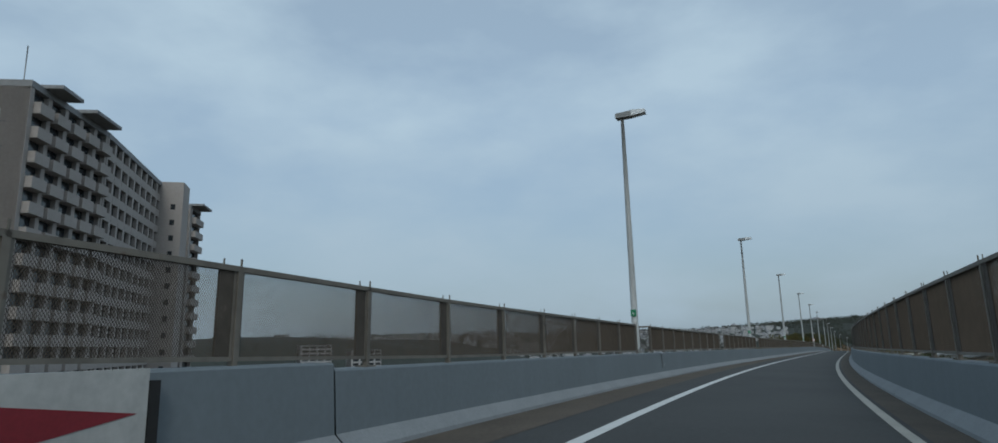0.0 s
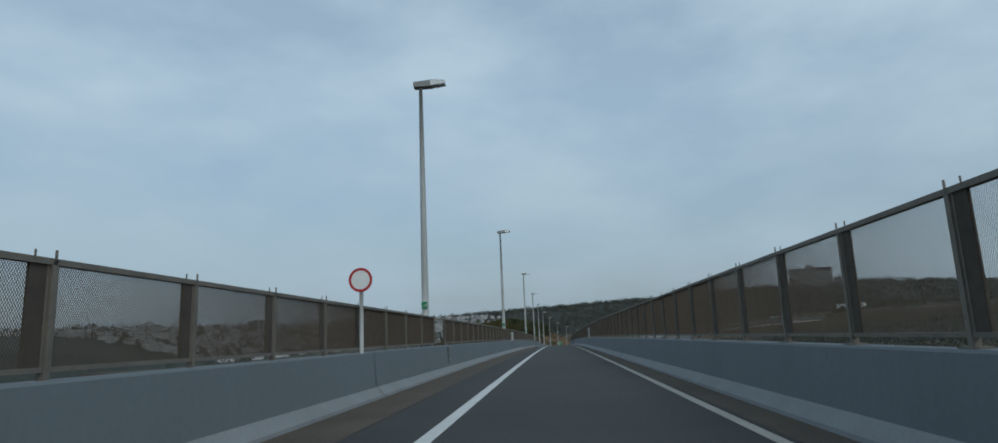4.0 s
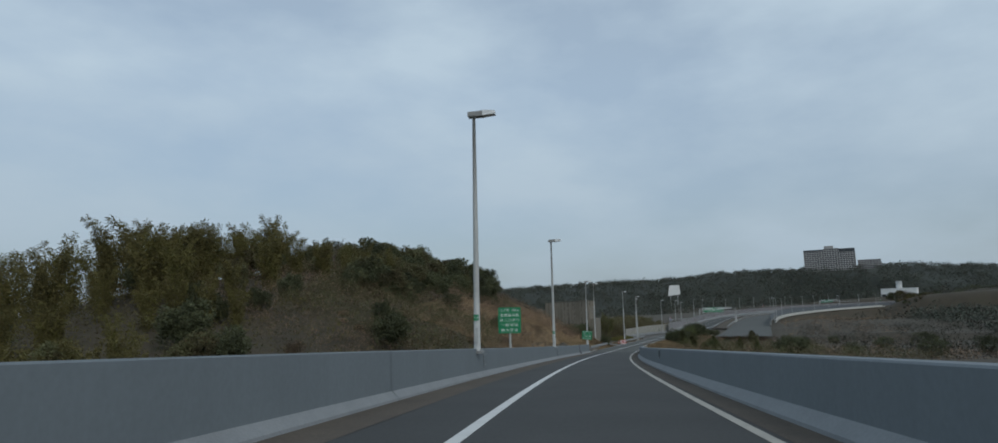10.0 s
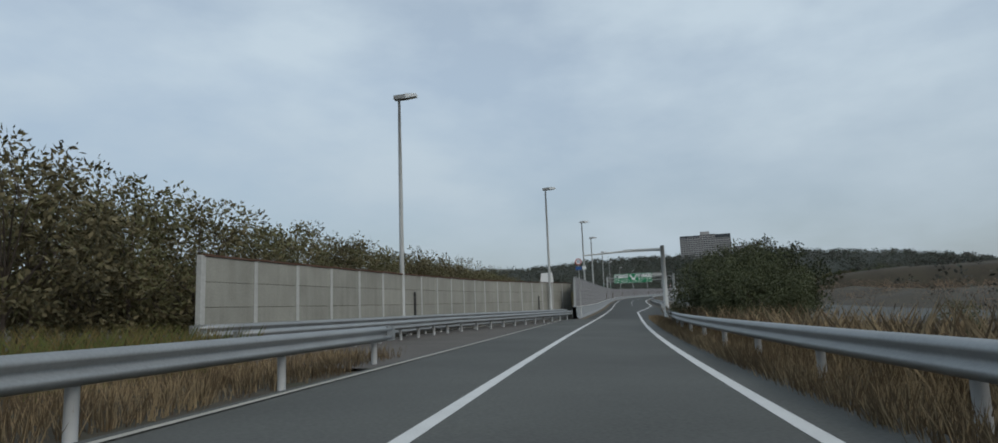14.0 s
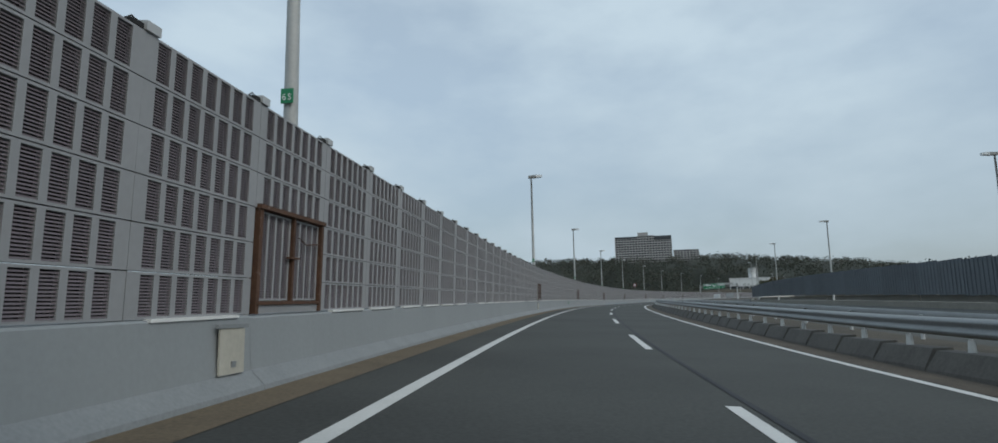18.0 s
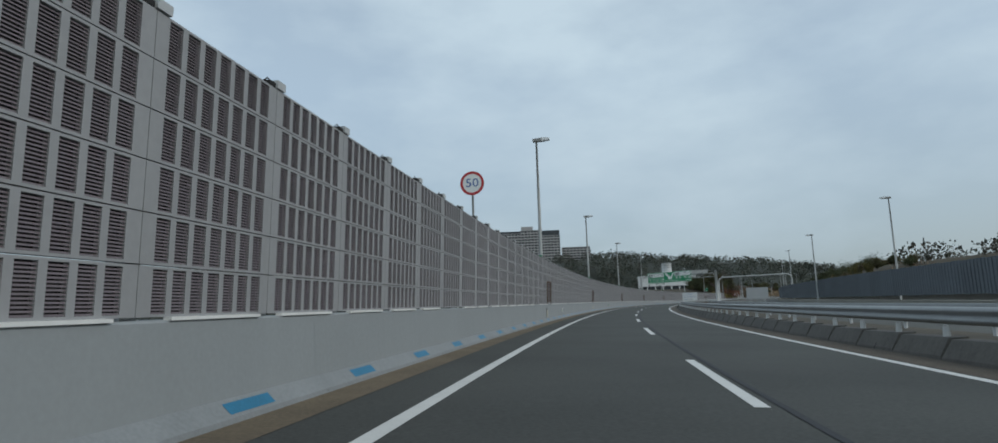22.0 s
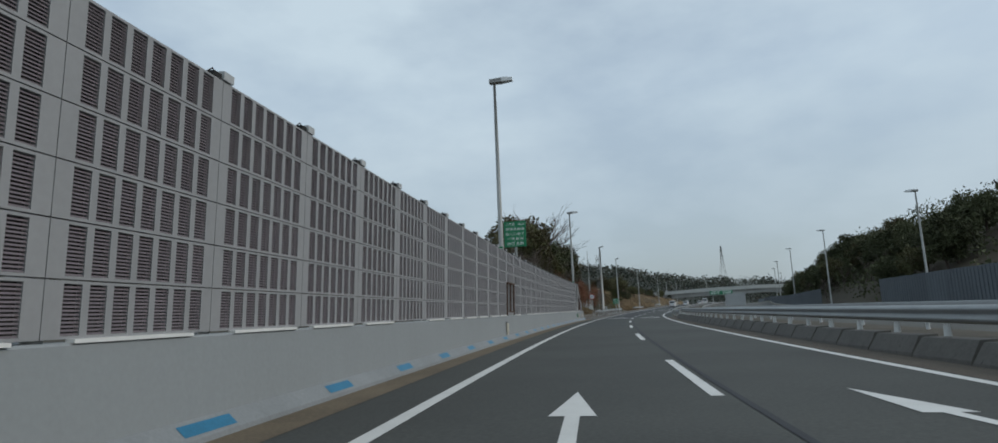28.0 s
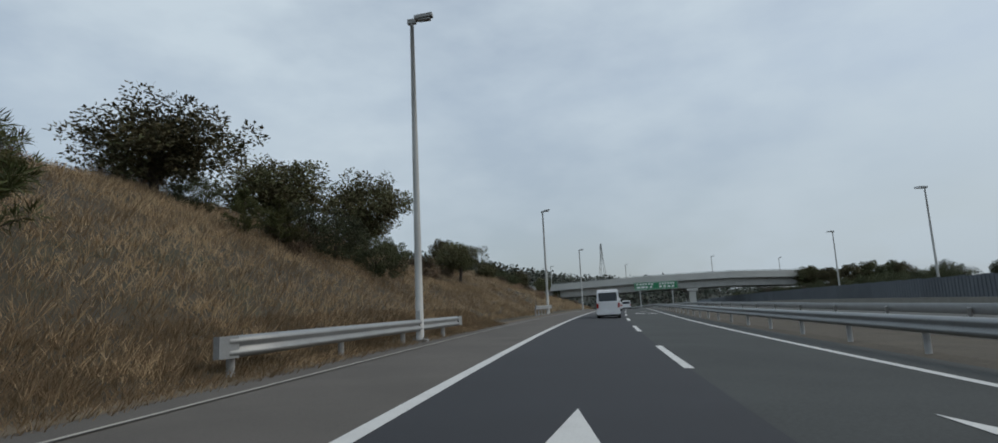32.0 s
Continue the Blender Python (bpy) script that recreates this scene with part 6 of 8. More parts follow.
    raw("forked_arrow", [(a * w, y, b * h) for a, b in v], [tuple(range(len(v)))], SIGN_WHITE, parent=top)
    slab("lane_line", top, GREEN_SIGN, w * 0.512, w * 0.519, y - 0.004, y - 0.001, h * 0.31, h * 0.42, 0)
    return ob


gantry(586, -2.17, 12.86, (5.6, 6.3), (-0.54, 8.05), (4.2, 6.3), (4.65, 6.7), "800m")
gantry(885, -1.9, 13.6, (6.1, 6.72), (-0.3, 8.7), (4.52, 6.74), (4.98, 7.2), "400m")

# mast with a long arm
ob = thing("cantilever_mast", "grey steel mast with a long arm over the ramp", "sign mast", m=stand(475.5, 4.7, 0))
pipe("mast", ob, STEEL_PAINT, [(0, 0, 0), (0, 0, 4.8)], [0.16, 0.13], 14)
pipe("arm", ob, STEEL_PAINT, [(0, 0, 4.55), (-1.6, 0, 4.6), (-5.0, 0, 4.42)], [0.10, 0.08, 0.04], 10)
slab("arm_bracket", ob, STEEL_PAINT, -2.4, -0.1, -0.05, 0.05, 4.48, 4.66, 0.02)
slab("base_plate", ob, STEEL, -0.3, 0.3, -0.3, 0.3, -0.1, 0.05)

# pipe portal over the opposite lanes
ob = thing("pipe_portal", "pale bent pipe portal over the opposite carriageway", "portal", m=stand(882, 0, 0))
pts = [(14.1, 0, 0)] + [(14.1 + 0.9 * (1 - math.cos(a)), 0, 4.2 + 0.9 * math.sin(a)) for a in np.linspace(0, math.pi / 2, 7)]
pts += [(27.8 - 0.9 * (1 - math.cos(a)), 0, 4.3 + 0.9 * math.sin(a)) for a in np.linspace(math.pi / 2, 0, 7)] + [(27.8, 0, 0)]
pipe("pipe", ob, STEEL_PAINT, pts, 0.13, 12)
for x in (17.5, 21, 24.5):
    bm = bmesh.new()
    tube(bm, [(x - 0.06, 0, 5.13), (x + 0.06, 0, 5.13)], 0.18, 12)
    obj("flange", bm, STEEL, parent=ob)
for x in (14.1, 27.8):
    slab("base_plate", ob, STEEL, x - 0.25, x + 0.25, -0.25, 0.25, -0.1, 0.04)


def plain_board(name, s, l0, l1, z0, z1, label, material, turn=0.0, face=True):
    w = l1 - l0
    ob = thing(name, label, "board", m=stand(s, (l0 + l1) / 2, 0, turn))
    board = slab("board", ob, material, -w / 2, w / 2, -0.03, 0.0, z0, z1)
    for x in (-w * 0.33, w * 0.33):
        slab("post", ob, STEEL_PAINT, x - 0.05, x + 0.05, 0.002, 0.10, -0.2, z1 - 0.05, 0.008)
    if not face:
        for k in range(4):
            z = z0 + (z1 - z0) * (k + 0.5) / 4
            slab("rib", ob, GREY_BACK, -w * 0.49, w * 0.49, -0.065, -0.032, z - 0.03, z + 0.03, 0.004)
    return ob, board, w


ob, board, w = plain_board("slogan_board", 864, 7.6, 10.2, 0.75, 2.3, "white roadside board with a blue slogan", BOARD_WHITE, turn=-6)
text("lettering", "人・まち・未来の", 0.32, BOARD_BLUE, board, put(-0.42, -0.034, 1.98), width=1.45)
text("lettering", "コミュニケーション・ロード", 0.32, BOARD_BLUE, board, put(0.05, -0.034, 1.52), width=2.25)
bm = bmesh.new()
bmesh.ops.create_cone(bm, cap_ends=True, segments=16, radius1=0.13, radius2=0.13, depth=0.004, matrix=put(-0.75, -0.034, 1.05) @ Matrix.Diagonal((1.1, 0.6, 1, 1)))
obj("emblem", bm, BOARD_BLUE, parent=board)
bars(board, -0.5, 0.5, 1.06, 0.16, -0.032, STEEL_PAINT, 7, 4)
slab("label_plate", board, SIGN_WHITE, 0.55, 0.85, -0.036, -0.032, 0.96, 1.18, 0)
plain_board("roadside_board", 834, 16.3, 19.0, 0.9, 2.4, "pale back of a roadside board", GREY_BACK, face=False)
plain_board("roadside_board", 1078, 15.3, 18.2, 0.95, 2.72, "ribbed grey back of a large roadside board", GREY_BACK, face=False)
plain_board("roadside_board", 1091, 15.9, 16.9, 1.0, 1.35, "narrow grey back of a small sign", GREY_BACK, face=False)

# white board with a red warning wedge where the bridge parapet starts
ob = thing("warning_board", "white parapet facing with a dark red wedge", "sign", m=stand(-36.85, -1.80, 0.0))
slab("facing", ob, CONCRETE_PALE, -0.03, 0.05, -7.5, 1.75, 0.12, 0.84, 0.01)
raw("wedge", [(0.054, -7.0, 0.30), (0.054, 0.0, 0.30), (0.054, 1.68, 0.56), (0.054, 0.1, 0.78), (0.054, -7.0, 0.78)], [(0, 1, 2, 3, 4)], WEDGE_RED, parent=ob, label="dark red wedge")
slab("joint", ob, DARK, 0.0, 0.05, 1.76, 1.84, 0.0, 0.76, 0)

# small plates on the parapets
def wall_plate(s, l, z, w, h, material, label, body="", ink=None, n=0, turn=90):
    ob = thing("parapet_plate", label, "plate", "parapet plates", m=stand(s, l, z, turn))
    p = slab("plate", ob, material, -w / 2, w / 2, -0.012, 0.03, -h / 2, h / 2, 0.004)
    if body:
        text("lettering", body, h * 0.62, ink, p, put(w * 0.18 if n else 0, -0.014, 0), width=w * (0.42 if n else 0.8))
    for k in range(n):
        slab("bar", p, ink, -w * 0.42, -w * 0.18, -0.014, -0.011, h * (0.28 - 0.2 * k) - h * 0.05, h * (0.28 - 0.2 * k) + h * 0.05, 0)
    return ob


wall_plate(784.2, -1.47, 0.50, 0.5, 0.17, SIGN_WHITE, "white plate with bars and a kilometre figure", "0.9", SIGN_INK, 3)
wall_plate(829.0, -1.49, 0.50, 0.14, 0.14, GREEN_SIGN, "small green and white plate on the parapet", "", SIGN_INK, 1)
wall_plate(1031.95, -1.47, 0.49, 0.46, 0.26, GREEN_SIGN, "green plate with a place name and number", "名谷 11", SIGN_WHITE)
wall_plate(655.0, -1.47, 0.52, 0.42, 0.26, GREEN_SIGN, "green plate with a place name and number", "名谷 11", SIGN_WHITE)
for s in (33.0, 152.0, 235.0):
    wall_plate(s, 3.99, 0.52, 0.12, 0.14, BEIGE, "small pale plate on the bridge parapet", "", SIGN_INK, 2, turn=-90)

wall_plate(136.4, left_face(136.4) - 0.02, 0.58, 0.62, 0.13, GREEN_SIGN, "green plate with a junction name in white", "名谷JCT(垂水)入 6", SIGN_WHITE)
wall_plate(189.0, left_face(189.0) - 0.02, 0.55, 0.3, 0.14, GREEN_SIGN, "small green plate on the bridge parapet", "", SIGN_WHITE, 2)
for s0, s1, a, b in ((184.5, 187.9, 1.6, 3.05), (240, 246, 2.2, 3.1), (143, 146, 2.3, 3.0)):
    tagged(ribbon("asphalt_patch", [(a, 0.005), (b, 0.005)], s0, s1, 2, ASPHALT_WORN), "dark asphalt repair patch on the bridge", "road", kind="structure")

# electrical cabinets in the bridge fence
for s, l, h in ((131.8, -2.2, 0.62), (135.5, 4.2, 0.8)):
    ob = thing("electrical_cabinet", "grey steel electrical cabinet standing in the fence", "cabinet", "fence cabinets", m=stand(s, l, left_top(s) if l < 0 else 0.78))
    slab("body", ob, STEEL_PAINT, -0.16, 0.16, -0.3, 0.3, 0, h, 0.02)
    d = slab("door", ob, STEEL_PAINT, 0.162 if l < 0 else -0.175, 0.175 if l < 0 else -0.162, -0.27, 0.27, 0.05, h - 0.06, 0.004)
    slab("handle", d, DARK, 0.178 if l < 0 else -0.2, 0.2 if l < 0 else -0.178, 0.2, 0.23, h * 0.4, h * 0.6, 0)
    slab("roof", ob, GREY_BACK, -0.19, 0.19, -0.33, 0.33, h, h + 0.03, 0.005)

# loops of loose wire on the fences
for s, l, z in ((-27.0, -2.0, 1.42), (-9.2, -2.0, 1.42), (2.0, -2.0, 1.42), (14.5, 3.95, 1.65), (216.5, 3.95, 1.65), (66.0, -2.0, 1.45)):
    bm = bmesh.new()
    m = stand(s, l, z)
    tube(bm, [m @ Vector((0.02, 0.05 + 0.16 * math.sin(a) , -0.16 + 0.16 * math.cos(a))) for a in np.linspace(-0.5, 3.0, 10)], 0.006, 5)
    tagged(obj("wire_loop", bm, DARK), "thin dark wire hanging off the fence", "wire", "loose wires")

# ---------------------------------------------------------------- lane names painted on the road
def lane_name(body, s, l, w, length):
    ob = text("lane_name", body, 1.0, PAINT, depth=0.0)
    me = ob.data
    xs, ys = [v.co.x for v in me.vertices], [v.co.y for v in me.vertices]
    x0, x1, y0, y1 = min(xs), max(xs), min(ys), max(ys)
    for v in me.vertices:
        v.co = at(s + (v.co.y - y0) / (y1 - y0) * length, l + ((v.co.x - x0) / (x1 - x0) - 0.5) * w, 0.008)
    return tagged(ob, "white lane name painted on the asphalt", "road marking", kind="structure")


for s, a, b in ((901.5, "徳島", "姫路"), (968.7, "徳島", "姫路"), (1040, "山陽道", "長坂"), (1106, "徳島", "姫路"), (1166, "山陽道", "長坂")):
    lane_name(a, s, 1.65, 2.0, 3.4)
    lane_name(b, s, 4.9, 2.0, 3.4)

# tar seam beside the centre line, and repaired patches
tagged(ribbon("tar_seam", [(3.36, 0.006), (3.44, 0.006)], 548, 1043, 4, ASPHALT_DARK), "dark sealed seam between the lanes", "road marking", kind="structure")
tagged(ribbon("tar_seam", [(1.5, 0.006), (1.53, 0.006)], 366, 398, 4, ASPHALT_DARK), "thin dark crack along the ramp", "road marking", kind="structure")
for s0, s1, a, b in ((400, 418, 0.9, 1.75), (424, 437, 1.2, 1.9), (372, 380, 1.1, 1.6), (1012, 1040, 0.3, 2.9), (648, 652, -0.8, -0.4), (738, 741, -0.7, -0.35)):
    tagged(ribbon("asphalt_patch", [(a, 0.005), (b, 0.005)], s0, s1, 4, ASPHALT if s0 < 500 else ASPHALT_WORN), "dark asphalt repair patch on the lane", "road", kind="structure")

# ---------------------------------------------------------------- the maintenance opening
tagged(ribbon("side_road", [(-14, -0.30), (-9, -0.15), (-4.5, -0.03), (-2.70, -0.016)], 396.5, 421, 3, ASPHALT_OLD), "cracked grey asphalt of the maintenance opening", "road", kind="structure")
tagged(ribbon("side_road", [(-6.6, -0.03), (-4.5, -0.025), (-2.7, -0.02)], 445, 486, 3, ASPHALT_OLD),
       "worn asphalt strip before the noise wall", "road", kind="structure")
for s0, a, b in ((406.0, -7.0, -5.2), (408.5, -9.5, -7.5), (411, -6.6, -4.6)):
    line(s0, s0 + 0.12, (a + b) / 2, w=b - a, z=0.004)
CHECK_RED = mat("red reflective film", (0.45, 0.03, 0.035), 0.5, vary=0.2, scale=4, bump=0.0)
ob = thing("crash_cushion", "red and white chequered box with an orange top", "crash box", m=stand(413, -2.75, 0))
slab("core", ob, SIGN_WHITE, -0.5, 0.5, -0.5, 0.5, 0.0, 0.72, 0.02)
for j in range(4):
    for i in range(6):
        if (i + j) % 2 == 0:
            slab("check", ob, CHECK_RED, -0.48 + i * 0.16, -0.48 + (i + 1) * 0.16, -0.512, -0.502, 0.05 + j * 0.16, 0.05 + (j + 1) * 0.16, 0)
            slab("check", ob, CHECK_RED, 0.502, 0.512, -0.48 + i * 0.16, -0.48 + (i + 1) * 0.16, 0.05 + j * 0.16, 0.05 + (j + 1) * 0.16, 0)
slab("lid", ob, ORANGE, -0.53, 0.53, -0.53, 0.53, 0.72, 0.78, 0.02, "orange lid")


def cone(s, l, z=0.0, h=0.66):
    ob = thing("traffic_cone", "orange traffic cone with white bands", "traffic cone", "traffic cones", m=stand(s, l, z))
    slab("base", ob, DARK, -0.19, 0.19, -0.19, 0.19, 0, 0.05, 0.015)
    r = [0.14, 0.11, 0.10, 0.08, 0.07, 0.05, 0.03]
    zs = [0.05, 0.2, 0.3, 0.4, 0.5, 0.58, 0.66]
    for k, (a, b, c, d) in enumerate(zip(r, r[1:], zs, zs[1:])):
        bm = bmesh.new()
        tube(bm, [(0, 0, c * h / 0.66), (0, 0, d * h / 0.66)], [a, b], 14, cap=k == 5)
        obj("band", bm, SIGN_WHITE if k in (1, 3) else ORANGE, parent=ob)


cone(413.2, -3.7)

# stepped concrete walls at the end of the hill
ob = setting("retaining_wall", "tall streaked concrete wing walls stepping down to the road", "wall")


def road_block(name, parent, pts, z0, tops, material):
    """An upright prism over a plan of (s, l), each corner with its own top."""
    n = len(pts)
    v = [at(s, l, z0) for s, l in pts] + [at(s, l, z) for (s, l), z in zip(pts, tops)]
    f = [tuple(range(n)), tuple(range(n, 2 * n))[::-1]] + [(i, n + i, n + (i + 1) % n, (i + 1) % n) for i in range(n)]
    o = raw(name, v, f, material, parent=parent)
    return o


road_block("wing_wall", ob, [(392.8, -6.0), (396.3, -14.3), (397.2, -14.0), (393.6, -6.0)], -1, [7.75, 7.6, 7.6, 7.75], STAINED)
road_block("wing_wall", ob, [(393.62, -6.6), (393.62, -5.9), (399.15, -5.95), (399.15, -6.6)], -1, [6.75, 6.75, 6.85, 6.85], STAINED)
road_block("wing_wall", ob, [(399.2, -8.4), (399.2, -5.95), (399.7, -5.95), (399.7, -8.4)], -1, [8.15, 8.0, 8.0, 8.15], STAINED)
for z0, z1, z2 in ((-1, 2.86, 3.05), (2.9, 4.68, 4.96)):
    road_block("abutment_block", ob, [(392.8, -6.58), (392.8, -4.92), (399.98, -5.06), (399.98, -6.58)], z0, [z1, z1, z2, z2], STAINED)
road_block("coping", ob, [(392.7, -6.05), (396.2, -14.35), (396.6, -14.2), (393.1, -5.95)], 7.77, [7.86, 7.8, 7.8, 7.86], STAINED)
road_block("bank_wall", ob, [(408.0, -18.5), (408.0, -10.6), (408.5, -10.6), (408.5, -18.5)], -1, [7.0, 3.95, 3.95, 7.0], STAINED)
bank_fence = thing("wire_fence", "grey chain-link fence on top of a sloping bank wall", "fence")
BANK = [(l, 3.95 - 0.386 * (l + 10.6)) for l in (-16.6, -14.9, -13.0, -11.1, -10.7)]
for l, z in BANK:
    pipe("post", bank_fence, STEEL_PAINT, [at(408.25, l, z - 0.1), at(408.25, l, z + (0.98 if l < -11 else 0.6))], [0.022, 0.022], 8)
pipe("top_rail", bank_fence, STEEL_PAINT, [at(408.25, l, z + (0.96 if l < -11 else 0.6)) for l, z in BANK], [0.017] * 5, 6)
bm = bmesh.new()
for i in range(64):
    a = -16.6 + i * 0.09
    for k in (-0.42, 0.42):
        b = min(-11.1, max(-16.6, a + k))
        za, zb = (3.95 - 0.386 * (q + 10.6) for q in (a, b))
        tube(bm, [at(408.25, a, za + 0.05), at(408.25, b, zb + 0.05 + 0.9 * abs(b - a) / 0.42)], [0.004, 0.004], 3, cap=False)
obj("wire_mesh", bm, STEEL_PAINT, parent=bank_fence)
for s, a, b in ((418.5, -12.8, -7.7),):
    ob = thing("short_guardrail", "short weathered guardrail beside the opening", "guardrail", m=stand(s, 0, 0))
    slab("beam", ob, BOARD_WHITE, a, b, -0.05, 0.02, 0.38, 0.66, 0.02)
    for x in (a + 0.3, b - 0.3):
        slab("post", ob, BOARD_WHITE, x - 0.06, x + 0.06, 0.03, 0.15, -0.3, 0.62, 0.01)

# ---------------------------------------------------------------- concrete slab noise wall
SLAB = mat("aggregate slab", (0.275, 0.27, 0.235), 0.9, vary=0.25, scale=1.0, fine=28, bump=0.3, streak=0.7, rand=0.2)
ob = setting("noise_wall", "pale concrete slab noise wall with light posts", "wall")
LINE = [(446.6, -7.3), (458, -6.75), (471, -5.9), (480, -4.0), (486.8, -2.2)]
pts, d = [], 0.0
dense = [(float(s), lerp(s, *LINE)) for s in np.arange(446.6, 487.0, 0.1)]
last = dense[0]
pts.append(last)
for q in dense:
    if math.hypot(q[0] - last[0], q[1] - last[1]) >= 2.0:
        pts.append(q)
        last = q
post_bm = bmesh.new()
box(post_bm, -0.06, 0.06, -0.08, 0.08, -0.3, 2.5)
post_me = bpy.data.meshes.new("post")
post_bm.to_mesh(post_me)
post_bm.free()
post_me.materials.append(CONCRETE_PALE)
for k, (a, b) in enumerate(zip(pts, pts[1:])):
    pa, pb = at(a[0], a[1], 0), at(b[0], b[1], 0)
    e = pb - pa
    m = Matrix.Translation(pa) @ Matrix.Rotation(math.atan2(-e.x, e.y), 4, "Z")
    top = lerp(a[0], (440, 2.2), (446.6, 2.3), (486.8, 2.8))
    for i in range(4):
        bm = bmesh.new()
        box(bm, -0.05, 0.05, 0.065, e.length - 0.065, top * i / 4 + 0.006 - (0.2 if i == 0 else 0), top * (i + 1) / 4 - 0.006)
        bevel(bm, 0.006)
        obj("slab", bm, SLAB, parent=ob, m=m)
    bm = bmesh.new()
    box(bm, -0.08, 0.08, 0.0, e.length, top, top + 0.05)
    obj("coping", bm, RUST, parent=ob, m=m, label="dark coping")
    share("post", post_me, ob, m @ Matrix.Diagonal((1, 1, (top + 0.02) / 2.5, 1)))
    # black strip on the slab face, painting the shade of a narrow opening
    if k in (6, 16):
        bm = bmesh.new()
        box(bm, 0.052, 0.07, e.length * 0.55, e.length * 0.55 + 0.22, 0.75, 1.75)
        obj("slit", bm, DARK, parent=ob, m=m, label="narrow black strip painted as a shaded opening")

# ---------------------------------------------------------------- camera tower, mast, fenced yard
ob = thing("camera_tower", "slim grey steel tower with a caged ladder and camera", "mast", m=stand(1076.5, -3.0, 0))
pipe("mast", ob, STEEL_PAINT, [(0, 0, 0), (0, 0, 10.2)], [0.17, 0.11], 14)
for x in (-0.62, -0.28):
    pipe("ladder_rail", ob, STEEL, [(x, -0.05, 0.4), (x, -0.05, 9.4)], 0.022, 6)
for k in range(30):
    pipe("rung", ob, STEEL, [(-0.62, -0.05, 0.6 + k * 0.3), (-0.28, -0.05, 0.6 + k * 0.3)], 0.012, 4)
for k in range(13):
    z = 2.6 + k * 0.55
    pipe("cage_hoop", ob, STEEL, [(-0.45 + 0.36 * math.cos(a), -0.05 - 0.45 * math.sin(a), z) for a in np.linspace(0, math.pi, 9)], 0.012, 4)
for a in (0.5, 1.57, 2.6):
    pipe("cage_bar", ob, STEEL, [(-0.45 + 0.36 * math.cos(a), -0.05 - 0.45 * math.sin(a), 2.6), (-0.45 + 0.36 * math.cos(a), -0.05 - 0.45 * math.sin(a), 9.2)], 0.010, 4)
slab("platform", ob, STEEL, -0.75, -0.1, -0.45, 0.2, 8.6, 8.66)
slab("camera_housing", ob, STEEL_PAINT, -0.1, 0.1, -0.28, 0.12, 10.25, 10.45, 0.03)
slab("bracket", ob, STEEL, -0.03, 0.03, -0.03, 0.03, 10.15, 10.27, 0)
slab("control_box", ob, STEEL_PAINT, 0.2, 0.55, -0.2, 0.2, 0.3, 1.2, 0.02)
slab("base", ob, CONCRETE_PALE, -0.75, 0.75, -0.5, 0.5, -0.2, 0.16)

ob = thing("step_bolt_mast", "tall grey steel mast with step bolts", "mast", m=stand(1091.4, -7.25, 0))
pipe("mast", ob, STEEL_PAINT, [(0, 0, -0.2), (0, 0, 9.6)], [0.12, 0.075], 12)
pipe("antenna", ob, STEEL, [(0.0, 0, 9.6), (0, 0, 11.2)], 0.03, 6)
for z, x in ((8.7, 0.45), (9.2, -0.35), (9.7, 0.4), (8.3, -0.3)):
    pipe("antenna_arm", ob, STEEL, [(0, 0, z), (x, 0, z + 0.15)], 0.025, 5)
for k in range(22):
    a = 0.4 if k % 2 else 3.5
    pipe("step_bolt", ob, STEEL, [(0.1 * math.cos(a), 0.1 * math.sin(a), 1.6 + k * 0.4), (0.26 * math.cos(a), 0.26 * math.sin(a), 1.6 + k * 0.4)], 0.012, 4)
pipe("cable_duct", ob, STEEL, [(0.14, -0.02, 0), (0.12, -0.02, 5.0)], 0.03, 6)

# small white building with a slab roof
PLASTER = mat("weathered white render", (0.74, 0.74, 0.71), 0.85, vary=0.12, scale=0.8, fine=12, bump=0.1, streak=0.8)
ob = thing("equipment_building", "small white rendered equipment building with a flat roof", "building", m=stand(1091.5, -10.6, 0))
slab("wall", ob, PLASTER, -2.4, 1.2, -3.2, 1.0, -0.3, 2.75, 0.01)
slab("roof", ob, CONCRETE_PALE, -2.8, 1.6, -3.6, 1.4, 2.75, 2.98, 0.02)
d = slab("door", ob, STEEL_PAINT, 1.202, 1.25, -1.6, -0.8, 0.0, 1.95, 0.01)
slab("door_handle", d, DARK, 1.252, 1.29, -0.95, -0.9, 0.9, 1.05, 0)
for y in (-2.6, 0.2):
    wd = slab("louvre_window", ob, STEEL_PAINT, 1.202, 1.235, y - 0.35, y + 0.35, 1.4, 2.1, 0.01)
    for k in range(6):
        slab("louvre", wd, GREY_BACK, 1.237, 1.26, y - 0.32, y + 0.32, 1.45 + k * 0.105, 1.51 + k * 0.105, 0)
slab("air_unit", ob, BEIGE, 1.3, 1.65, -0.4, 0.4, 0.0, 0.7, 0.02, "beige air-conditioning unit")

